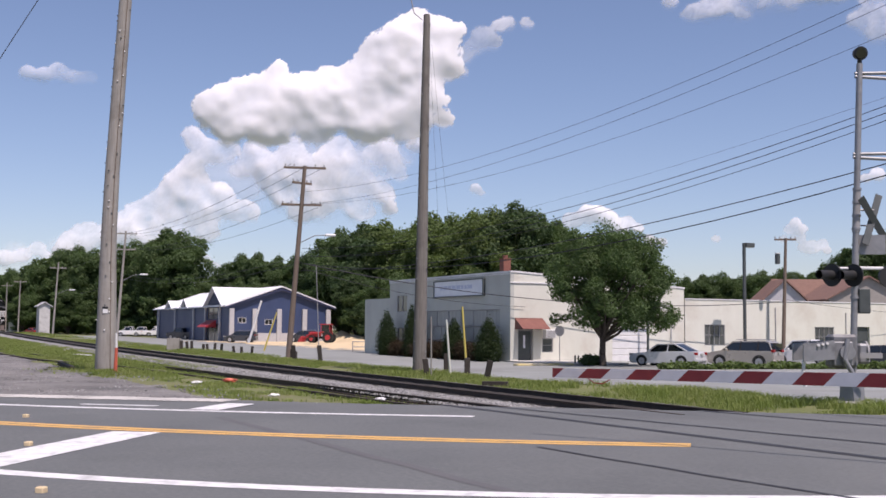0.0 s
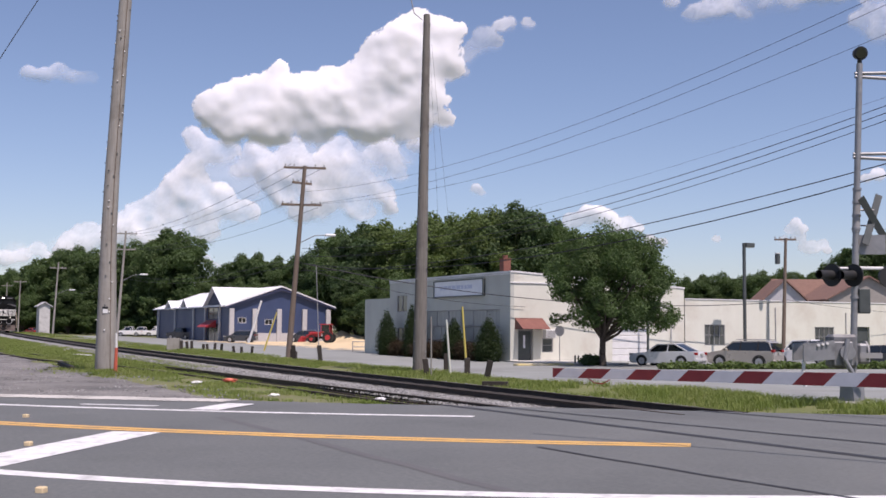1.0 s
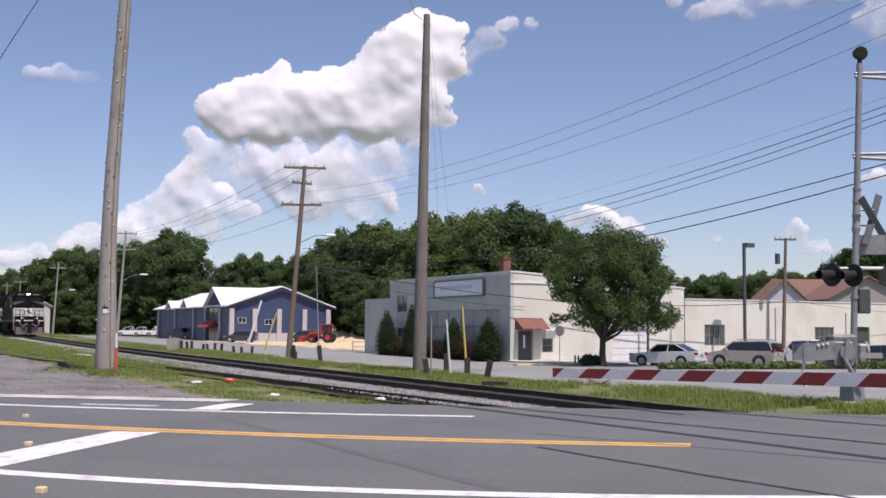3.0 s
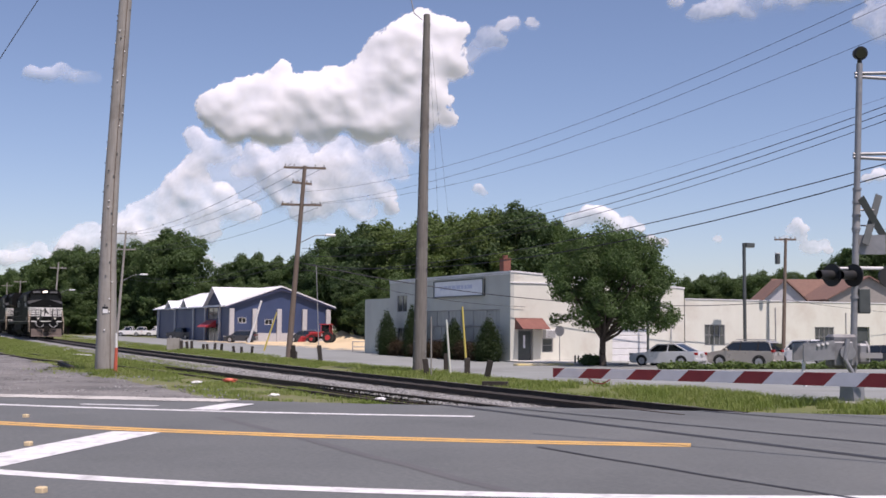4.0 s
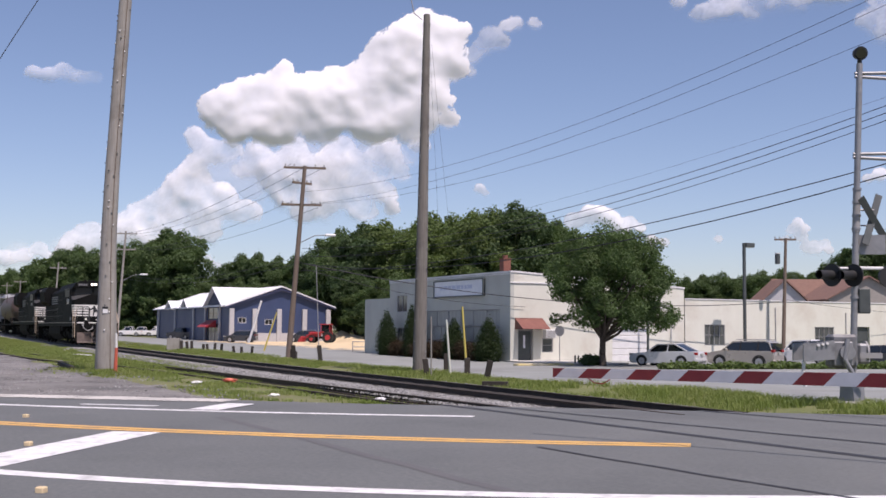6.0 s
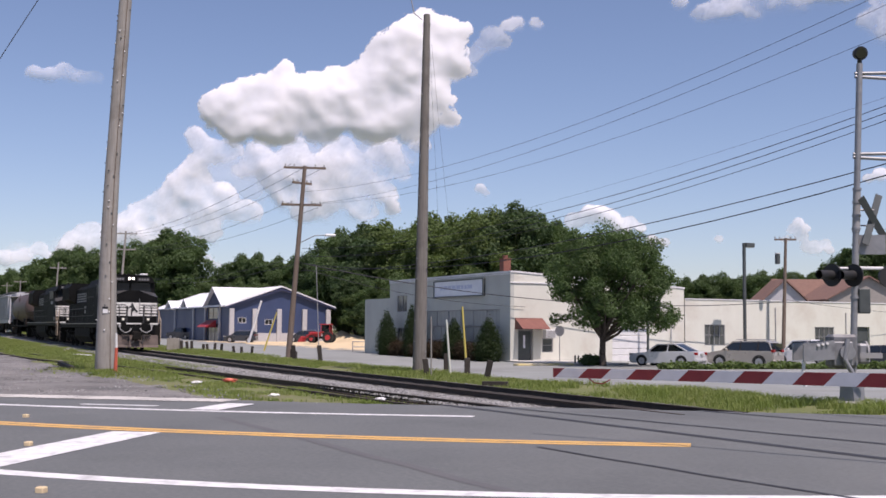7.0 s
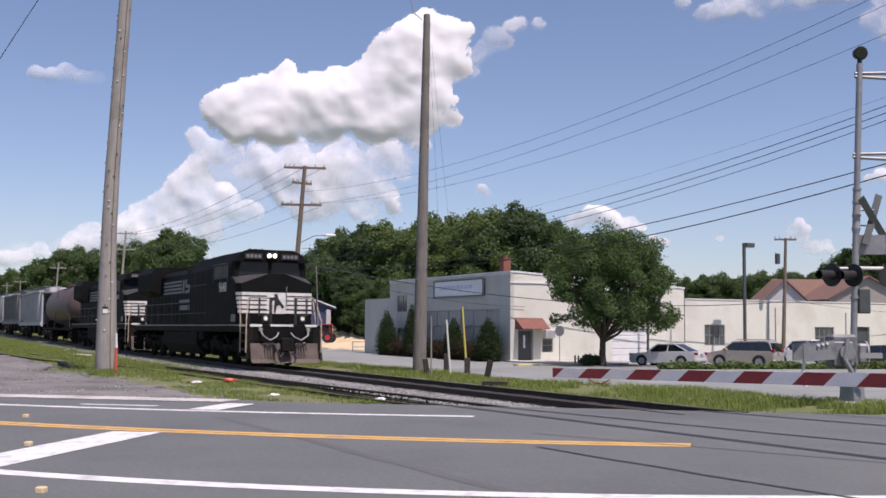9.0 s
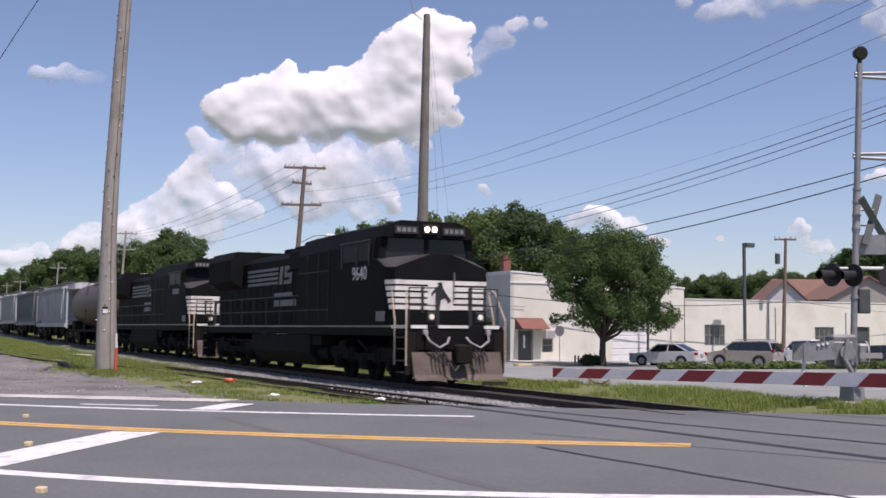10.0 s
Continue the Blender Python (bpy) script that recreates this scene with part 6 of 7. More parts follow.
# ---- vehicles ----
def vehicle(name, label, cat, x, y, z, heading, length, width, height, kind, paint, glass=None):
    """A parked vehicle in parts: body, roof, windows, wheels, lights. Its nose points along +x before the turn."""
    t = thing(name, label, cat, at=pose(x, y, z, 0, 0, heading))
    h, w, l = height, width / 2, length / 2
    if kind == "sedan":
        low = [(-l, 0.42 * h), (-l + 0.06, 0.3), (-l + 0.2, 0.2), (l - 0.15, 0.2), (l, 0.35), (l - 0.05, 0.5 * h), (l - 0.5, 0.57 * h), (0.9, 0.63 * h), (-l + 0.95, 0.68 * h), (-l + 0.08, 0.66 * h)]
        cab = [(1.05, 0.62 * h), (0.35, 0.97 * h), (-0.75, h), (-1.75, 0.68 * h)]
    elif kind == "suv":
        low = [(-l, 0.3 * h), (-l + 0.15, 0.24), (l - 0.15, 0.24), (l, 0.4), (l - 0.05, 0.5 * h), (l - 0.35, 0.56 * h), (1.15, 0.62 * h), (-l + 0.12, 0.62 * h), (-l, 0.5 * h)]
        cab = [(1.2, 0.61 * h), (0.45, 0.95 * h), (-1.6, 0.98 * h), (-l + 0.35, 0.93 * h), (-l + 0.1, 0.61 * h)]
    elif kind == "van":
        low = [(-l, 0.3), (l - 0.1, 0.3), (l, 0.5), (l - 0.1, 0.52 * h), (l - 0.9, 0.58 * h), (-l, 0.58 * h)]
        cab = [(l - 0.85, 0.57 * h), (l - 1.6, 0.98 * h), (-l + 0.1, h), (-l, 0.57 * h)]
    else:
        low = [(-l, 0.4), (-l + 0.1, 0.33), (l - 0.1, 0.33), (l, 0.5), (l - 0.05, 0.57 * h), (l - 0.4, 0.6 * h), (1.1, 0.62 * h), (-l, 0.62 * h)]
        cab = [(1.15, 0.61 * h), (0.6, 0.97 * h), (-0.6, h), (-0.85, 0.61 * h)]
    bm = prism(B(), low, 'y', -w, w)
    bmesh.ops.bevel(bm, geom=bm.edges[:], offset=0.055, segments=2, affect='EDGES')
    part("body", bm, paint, t, smooth=False)

    def taper(bm, k):
        z0, z1 = 0.6 * h, h
        for v in bm.verts:
            v.co.y *= 1 - k * max(0, (v.co.z - z0) / (z1 - z0))
        return bm
    part("window_band", taper(prism(B(), cab, 'y', -w + 0.09, w - 0.09), 0.14), glass or M_CARGLASS, t, "dark windows")
    top = [p for p in cab if p[1] > 0.9 * h]
    roof = [(top[0][0] + 0.06, top[0][1] - 0.02)] + [(p[0], p[1] + 0.015) for p in top] + [(top[-1][0] - 0.08, top[-1][1] - 0.05)] + [(p[0], p[1] - 0.06) for p in top[::-1]]
    part("roof", taper(prism(B(), roof, 'y', -w + 0.085, w - 0.085), 0.135), paint, t)
    ends = [(cab[0], top[0]), (cab[-1], top[-1])]
    xs = [-0.35] if kind in ("sedan", "pickup") else [0.0, -1.15] if kind == "suv" else [1.2]
    for s in (-1, 1):
        for (p, q) in ends:
            bm = B()
            ya, yb = s * (w - 0.085), s * (w - 0.085) * (1 - 0.14 * (q[1] - 0.6 * h) / (0.4 * h))
            rod(bm, (p[0], ya, p[1]), (q[0], yb, q[1]), 0.045, n=6)
            part("pillar", bm, paint, t)
        for xx in xs:
            part("pillar", rod(B(), (xx, s * (w - 0.085), 0.61 * h), (xx - 0.05, s * (w - 0.085) * 0.87, 0.97 * h), 0.04, n=6), paint if kind != "suv" else M_BLACK, t)
    if kind == "van":
        for s in (-1, 1):
            part("side_panel", taper(box(B(), (-l + 0.05, s * (w - 0.09) - 0.02, 0.57 * h), (1.0, s * (w - 0.09) + 0.02, 0.97 * h)), 0.14), paint, t)
    if kind == "pickup":
        part("bed_inside", box(B(), (-l + 0.12, -w + 0.12, 0.6 * h), (-0.95, w - 0.12, 0.625 * h)), M_BLACK, t)
    r = 0.33 if kind == "sedan" else 0.37
    for wx in (l * 0.6, -l * 0.58):
        for s in (-1, 1):
            wh = new("wheel")
            wh.parent = t
            wh.matrix_basis = pose(wx, s * (w - 0.1), r)
            part("tyre", rod(B(), (0, -0.11, 0), (0, 0.11, 0), r, n=22), M_TYRE, wh)
            part("rim", rod(B(), (0, s * 0.1, 0), (0, s * 0.118, 0), r * 0.66, n=18), M_HUB, wh)
            part("hub", rod(B(), (0, s * 0.1, 0), (0, s * 0.13, 0), r * 0.16, n=10), M_FRAME, wh)
            bm = B()
            n = 16
            ring = [[bm.verts.new(((r + d) * math.cos(i * math.pi / n), s * 0.085, (r + d) * math.sin(i * math.pi / n))) for i in range(n + 1)] for d in (0.0, 0.075)]
            for i in range(n):
                bm.faces.new((ring[0][i], ring[0][i + 1], ring[1][i + 1], ring[1][i]))
            part("wheel_arch", bm, M_BLACK, t, at=pose(wx, s * (w - 0.08), r))
    for s in (-1, 1):
        zt = 0.52 * h if kind != "suv" else 0.57 * h
        part("tail_light", box(B(), (-l - 0.012, s * (w - 0.2) - 0.16, zt), (-l + 0.16, s * (w - 0.2) + 0.16, zt + 0.17), bevel=0.02), M_TAIL, t, "red tail light")
        part("headlight", box(B(), (l - 0.2, s * (w - 0.22) - 0.17, 0.46 * h), (l + 0.01, s * (w - 0.22) + 0.17, 0.46 * h + 0.14), bevel=0.02), M_CURTAIN, t)
        part("mirror", box(B(), (0.75, s * w - 0.02 if s > 0 else s * w - 0.16, 0.62 * h), (0.9, s * w + 0.16 if s > 0 else s * w + 0.02, 0.62 * h + 0.13), bevel=0.03), paint, t)
    part("bumper", box(B(), (-l - 0.05, -w + 0.1, 0.34), (-l + 0.1, w - 0.1, 0.52), bevel=0.03), paint if kind != "pickup" else M_STEEL, t)
    part("licence_plate", box(B(), (-l - 0.06, -0.16, 0.5 * h), (-l + 0.02, 0.16, 0.5 * h + 0.12)), M_CURTAIN, t)
    if kind == "suv":
        for s in (-1, 1):
            part("roof_rail", rod(B(), (0.3, s * (w - 0.3), h + 0.03), (-1.7, s * (w - 0.3), h + 0.03), 0.025, n=6), M_STEEL, t)
        part("rear_glass", box(B(), (-l + 0.02, -w + 0.25, 0.66 * h), (-l + 0.14, w - 0.25, 0.88 * h)), M_CARGLASS, t)
    return t


def paint_of(name, c, metal=0.0):
    return surf(name, c, [k * 0.93 for k in c], scale=2, rough=0.3, metal=metal, coat=0.5)


P_SILVER = paint_of("silver car paint", (0.62, 0.63, 0.64), 0.25)
P_TAN = paint_of("champagne car paint", (0.4, 0.37, 0.33), 0.3)
P_WHITE = paint_of("white car paint", (0.75, 0.75, 0.75))
P_DARK = paint_of("dark grey car paint", (0.05, 0.055, 0.065), 0.3)
P_RED = paint_of("red car paint", (0.35, 0.03, 0.03))
HD = math.degrees(math.atan2(-0.428, -0.904))
vehicle("sedan", "silver sedan parked behind the low hedge", "car", -59.6, 46.2, -0.68, HD, 4.7, 1.8, 1.45, "sedan", P_SILVER)
vehicle("suv", "champagne sport utility vehicle with roof rails", "car", -56.2, 49.6, -0.68, HD, 4.4, 1.8, 1.72, "suv", P_TAN)
vehicle("pickup_truck", "white pickup truck parked behind the low hedge", "truck", -56.5, 55.0, -0.68, HD, 4.6, 1.85, 1.75, "pickup", P_WHITE)
vehicle("sedan", "dark grey car parked beside the pickup", "car", -53.8, 58.6, -0.68, HD, 4.6, 1.8, 1.45, "sedan", P_DARK)
zf = lambda x, y: ground_z(x, y)
for nm, lab, ct, x, y, hd, kd, pt, ln, ht_ in (("pickup_truck", "white pickup truck in the far lot", "truck", -231, 47.0, 245, "pickup", P_WHITE, 5.2, 1.9), ("pickup_truck", "white pickup truck in the far lot", "truck", -230.5, 49.3, 245, "pickup", P_WHITE, 5.2, 1.9), ("van", "white van in the far lot", "van", -229, 52.8, 245, "van", P_WHITE, 5.4, 2.1),
                                              ("pickup_truck", "dark pickup truck beside the blue building", "truck", -185.2, 46.0, 215, "pickup", P_DARK, 5.2, 1.85), ("sedan", "red car parked far along the street", "car", -253.6, 31.6, 200, "sedan", P_RED, 4.6, 1.45),
                                              ("sedan", "dark car before the blue gable wall", "car", -152, 45.8, 240, "suv", P_DARK, 4.4, 1.6), ("sedan", "dark car before the blue gable wall", "car", -154, 55.5, 240, "suv", P_DARK, 4.4, 1.7)):
    vehicle(nm, lab, ct, x, y, zf(x, y) + 0.03, hd, ln, 1.85, ht_, kd, pt)


def tractor():
    x, y = -150.0, 57.0
    t = thing("loader", "red tractor loader on the sand lot", "tractor", at=pose(x, y, zf(x, y) + 0.03, 0, 0, 235))
    part("engine_hood", box(B(), (0.4, -0.4, 0.8), (2.0, 0.4, 1.5), bevel=0.08), M_RED, t)
    part("chassis", box(B(), (-1.3, -0.35, 0.55), (1.9, 0.35, 0.85)), M_GRIME, t)
    bm = B()
    for sx in (-1.1, 0.25):
        for sy in (-0.6, 0.6):
            rod(bm, (sx, sy, 0.9), (sx * 0.9, sy * 0.9, 2.5), 0.06, n=6)
    box(bm, (-1.2, -0.7, 2.5), (0.4, 0.7, 2.62))
    part("cab_frame", bm, M_RED, t)
    part("cab_glass", box(B(), (-1.0, -0.52, 1.2), (0.15, 0.52, 2.48)), M_CARGLASS, t)
    for s in (-1, 1):
        part("loader_arm", tube(B(), [(-0.2, s * 0.55, 1.5), (1.6, s * 0.55, 1.3), (2.9, s * 0.55, 0.5)], 0.09), M_RED, t)
        for wx, r in ((-0.8, 0.75), (1.5, 0.5)):
            wh = new("wheel")
            wh.parent = t
            part("tyre", rod(B(), (wx, s * 0.7, r), (wx, s * 1.05, r), r, n=20), M_TYRE, wh)
            part("rim", rod(B(), (wx, s * 1.05, r), (wx, s * 1.07, r), r * 0.5, n=14), M_RED, wh)
    part("bucket", prism(B(), [(2.8, 0.1), (3.5, 0.1), (3.0, 0.9), (2.8, 0.8)], 'y', -0.9, 0.9), M_RED, t)


tractor()
rail_ = thing("fence", "low grey metal rail beside the annex", "fence", at=pose(-99, 42.5, zf(-99, 42.5)))
for k in range(3):
    part("post", rod(B(), (0, -2 + 2 * k, -0.2), (0, -2 + 2 * k, 1.0), 0.05, n=8), M_FRAME, rail_)
for z in (0.5, 0.98):
    part("rail", rod(B(), (0, -2, z), (0, 2, z), 0.04, n=8), M_FRAME, rail_)


# ---- trees and plants ----
def leaf_cloud(rnd, blobs, count, size, flat=0.0):
    """Leaf clumps as small bent quads over and inside a set of blobs (centre, radii)."""
    co, fs = [], []
    weights = [b_[1][0] * b_[1][1] + b_[1][1] * b_[1][2] for b_ in blobs]
    tot = sum(weights)
    for (c, r), w in zip(blobs, weights):
        for _ in range(int(count * w / tot)):
            while True:
                d = Vector((rnd.gauss(0, 1), rnd.gauss(0, 1), rnd.gauss(0, 1)))
                if d.length > 0.1:
                    break
            d.normalize()
            k = 0.5 + 0.55 * rnd.random() ** 0.5 + (0.35 * rnd.random() if rnd.random() < 0.12 else 0)
            k *= 1 + 0.4 * noise.noise(Vector(c) * 0.3 + d * 2.2)
            p = Vector((c[0] + d.x * r[0] * k, c[1] + d.y * r[1] * k, c[2] + d.z * r[2] * k))
            lay = d * 0.7 + Vector((rnd.gauss(0, 0.6), rnd.gauss(0, 0.6), rnd.gauss(0, 0.6) + 0.25))
            q = lay.to_track_quat('Z', 'Y').to_matrix() @ Matrix.Rotation(rnd.uniform(0, 6.28), 3, 'Z')
            s = size * rnd.uniform(0.55, 1.25)
            i = len(co)
            for a, b_, e in ((-1, -0.5, 0.0), (0, -0.75, 0.25), (1, -0.3, 0), (0.9, 0.5, 0), (0, 0.7, 0.25), (-0.9, 0.45, 0)):
                co.append(p + q @ Vector((a * s, b_ * s, e * s)))
            fs += [(i, i + 1, i + 4, i + 5), (i + 1, i + 2, i + 3, i + 4)]
    me = bpy.data.meshes.new("crown")
    me.from_pydata([tuple(v) for v in co], [], fs)
    return me


def limb(bm, a, b_, r0, r1, rnd, n=7, seg=4):
    a, b_ = Vector(a), Vector(b_)
    prev = a
    for i in range(seg):
        k = (i + 1) / seg
        p = a.lerp(b_, k) + Vector((rnd.uniform(-1, 1), rnd.uniform(-1, 1), 0)) * (b_ - a).length * 0.04 * (1 if i < seg - 1 else 0)
        rod(bm, prev, p, r0 + (r1 - r0) * i / seg, r0 + (r1 - r0) * k, n=n, caps=False)
        prev = p


def tree(label, seed, height, spread, crown_low, count, leaf, leaf_size, trunk_r, group="", lobes=26, lobe=(0.2, 0.36), core=0.5, lean=(0, 0), ragged=12):
    rnd = random.Random(seed)
    t = thing("tree", label, "tree", group=group)
    bm = B()
    fork = crown_low * 1.05
    limb(bm, (0, 0, -0.3), (rnd.uniform(-0.2, 0.2), rnd.uniform(-0.2, 0.2), fork), trunk_r, trunk_r * 0.75, rnd, n=10)
    blobs = []
    ch = height - crown_low
    for i in range(lobes):
        a = i * 2.399 + rnd.uniform(-0.4, 0.4)
        k = (i + 0.5) / lobes
        z = crown_low + ch * (0.18 + 0.68 * k)
        prof = math.sin(math.pi * (0.16 + 0.72 * k)) ** 0.7
        rr = spread * prof * rnd.uniform(0.3, 0.86)
        c = (rr * math.cos(a) + lean[0], rr * math.sin(a) + lean[1], z)
        s = spread * rnd.uniform(*lobe)
        blobs.append((c, (s, s, s * rnd.uniform(0.65, 0.9))))
        if i % 2 == 0:
            limb(bm, (0, 0, fork * rnd.uniform(0.85, 1.0)), c, trunk_r * 0.45, trunk_r * 0.1, rnd)
    blobs.append(((0, 0, height - spread * 0.28), (spread * 0.2, spread * 0.2, spread * 0.28)))
    blobs.append(((spread * 0.1, 0, height - spread * 0.5), (spread * 0.34, spread * 0.34, spread * 0.3)))
    blobs.append(((lean[0], lean[1], crown_low + ch * 0.45), (spread * core, spread * core, ch * 0.3)))
    for i in range(ragged):
        a, k = rnd.uniform(0, 6.28), rnd.uniform(0.0, 0.95)
        rr = spread * math.sin(math.pi * (0.2 + 0.68 * k)) ** 0.7 * rnd.uniform(0.7, 0.95)
        s = spread * rnd.uniform(0.05, 0.12)
        c = (rr * math.cos(a) + lean[0], rr * math.sin(a) + lean[1], crown_low + ch * (0.06 + 0.86 * k))
        blobs.append((c, (s, s, s * 0.8)))
        limb(bm, (lean[0] * 0.5, lean[1] * 0.5, crown_low + ch * (0.1 + 0.5 * k)), c, trunk_r * 0.12, trunk_r * 0.04, rnd, n=5, seg=3)
    part("trunk", bm, M_BARK, t)
    me = leaf_cloud(rnd, blobs, count, leaf_size)
    me.materials.append(leaf)
    cr = new("crown", me)
    cr.parent = t
    return t


# one street tree, full and dark, in front of the building
ST = tree("round leafy street tree in the kerb island", 3, 9.15, 4.85, 1.7, 66000, M_LEAF, 0.06, 0.24, lobes=56, lobe=(0.11, 0.23), core=0.36, lean=(0.3, 0.6), ragged=46)
ST.matrix_basis = pose(-60.6, 41.9, -0.68)
# distant tree belt
KINDS = [tree("broad green tree in the belt behind the buildings", 11, 18, 6.2, 1.2, 42000, M_LEAF, 0.15, 0.35, "tree belt"),
         tree("broad dark green tree in the belt behind the buildings", 12, 18, 5.6, 1.0, 38000, M_LEAF_DARK, 0.15, 0.35, "tree belt"),
         tree("broad light green tree in the belt behind the buildings", 13, 18, 6.0, 1.2, 38000, M_LEAF_LIGHT, 0.15, 0.33, "tree belt", lobes=24),
         tree("tall green tree in the belt behind the buildings", 14, 18, 5.0, 1.0, 38000, M_LEAF, 0.15, 0.33, "tree belt", lobes=30)]
BELT_WEST = [(-351.8, 37.3, 17.4), (-316.9, 39.8, 18.4), (-303.7, 43.6, 19.9), (-296.3, 47.2, 20.7), (-278.9, 48.3, 19.1), (-277.4, 51.3, 17.8), (-259.4, 53.5, 20.1), (-253.0, 55.2, 18.5), (-236.2, 55.0, 21.1), (-235.2, 58.0, 20.7), (-242.6, 64.6, 10.6), (-250.4, 71.4, 15.2), (-248.7, 74.8, 17.5), (-242.2, 76.6, 17.5), (-240.2, 80.5, 16.8), (-233.8, 82.1, 16.7), (-222.7, 81.8, 17.2), (-212.0, 80.8, 16.4)]
BELT_MID = [(-177.9, 70.4, 17.8), (-171.6, 71.8, 18.1), (-170.0, 75.0, 18.6), (-164.1, 75.5, 16.9), (-158.5, 75.6, 17.5), (-162.0, 79.7, 19.3), (-165.1, 84.8, 19.6), (-152.1, 81.5, 18.9), (-147.2, 82.3, 19.0), (-145.8, 85.1, 19.8), (-146.0, 89.1, 18.6), (-146.4, 92.8, 17.7), (-145.3, 95.1, 16.5), (-150.6, 102.3, 15.6), (-153.2, 108.4, 14.1), (-155.6, 114.6, 13.1)]
BELT_EAST = [(-184.1, 147.4, 12.4), (-182.6, 150.4, 12.8), (-180.8, 154.0, 13.3), (-182.9, 160.9, 12.9), (-173.3, 157.5, 13.4), (-167.8, 157.4, 13.6), (-169.9, 164.5, 12.6), (-164.1, 164.7, 14.6), (-147.4, 153.2, 15.5), (-138.6, 148.5, 17.2), (-137.1, 151.4, 17.7)]
UNDER = [(-297.0, 34.7, 9.2), (-271.2, 41.4, 10.0), (-245.0, 48.8, 8.4), (-232.1, 63.2, 10.7), (-230.0, 67.4, 10.2), (-223.1, 70.0, 10.6), (-218.6, 74.4, 10.6), (-203.3, 75.8, 9.1), (-160.5, 66.1, 10.0), (-157.1, 67.0, 8.4), (-153.5, 64.9, 6.0), (-150.7, 68.5, 9.8), (-188, 76, 9.5), (-195, 78, 12), (-142, 77, 10), (-139, 80, 9), (-262, 50, 9), (-285, 43, 9), (-252, 53, 8), (-240, 56, 8), (-238, 66, 9), (-212, 78, 9)]
LOW = [(-345 + 105 * k / 15, 32 + 18 * k / 15, 4.6 + 1.2 * math.sin(k * 2.3)) for k in range(16)] + [(-240 + 34 * k / 11, 51 + 22 * k / 11, 4.4 + 1.0 * math.sin(k * 1.9)) for k in range(12)]
rnd = random.Random(31)
first = {}
n_ = 0
for belt in (BELT_WEST, BELT_MID, BELT_EAST, UNDER, LOW):
    for x, y, h in belt:
        k = rnd.choice((0, 0, 1, 3)) if belt is not BELT_MID else rnd.choice((0, 1, 2, 0, 3))
        if belt is BELT_MID and x > -166 and y < 84.9 and y > 75:
            k = 2
        m = pose(x, y, ground_z(x, y) - (0.2 if belt is not LOW else 0.6), 0, 0, rnd.uniform(0, 360))
        s = h * (1.07 if belt is not LOW else 1.0) / 18.0
        ob = KINDS[k]
        if k in first:
            ob = copy_thing(KINDS[k], m)
        first[k] = True
        w = s * rnd.uniform(0.92, 1.12) if belt is not UNDER and belt is not LOW else s * 1.35 if belt is UNDER else s * 2.1
        ob.matrix_basis = m
        ob.scale = (w, w, s)


def shrub(name, label, x, y, z, r, h, m, count, size, seed, cone=False):
    rnd = random.Random(seed)
    t = thing(name, label, "shrub", at=pose(x, y, z))
    blobs = []
    if cone:
        for i in range(9):
            k = i / 8
            rr = r * (1 - 0.72 * k ** 2.6) * (0.85 if i == 0 else 1)
            blobs.append(((rnd.uniform(-.05, .05), rnd.uniform(-.05, .05), h * (0.1 + 0.82 * k)), (rr, rr, h * 0.12)))
    else:
        for i in range(7):
            blobs.append(((rnd.uniform(-r, r) * 0.6, rnd.uniform(-r, r) * 0.6, h * 0.5), (r * 0.55, r * 0.55, h * 0.5)))
    me = leaf_cloud(rnd, blobs, count, size)
    me.materials.append(m)
    c = new("foliage", me)
    c.parent = t
    part("stem", rod(B(), (0, 0, -0.2), (0, 0, h * 0.7), 0.06, 0.03), M_BARK, t)
    return t


for i, (x, h, r) in enumerate(((-88.3, 3.75, 0.86), (-83.3, 4.1, 0.72), (-76.0, 3.05, 0.8), (-70.75, 3.05, 0.95))):
    shrub("columnar_shrub", "tall columnar dark evergreen shrub against the facade", x, 39.2, -0.72, r, h, M_CEDAR, 12000, 0.04, 40 + i, True)
for i in range(16):
    x = -89 + i * 1.13
    shrub("hedge_shrub", "low reddish dark hedge shrub below the windows", x, 39.5 + 0.2 * math.sin(i * 2.0), -0.72, 0.85, 1.3 + 0.12 * math.sin(i * 1.7), M_HEDGE, 2200, 0.05, 60 + i)
for i in range(26):
    k = i / 25
    shrub("groundcover_shrub", "low bright green groundcover in the parking island", -54.2 + 3.6 * k, 42.0 + 17.0 * k, -0.7, 0.55, 0.4 + 0.1 * math.sin(i * 1.3), M_LEAF_LIGHT, 260, 0.09, 90 + i)
shrub("round_shrub", "dark low bush at the foot of the street tree", -61.6, 41.6, -0.7, 0.75, 0.7, M_LEAF_DARK, 700, 0.1, 130)


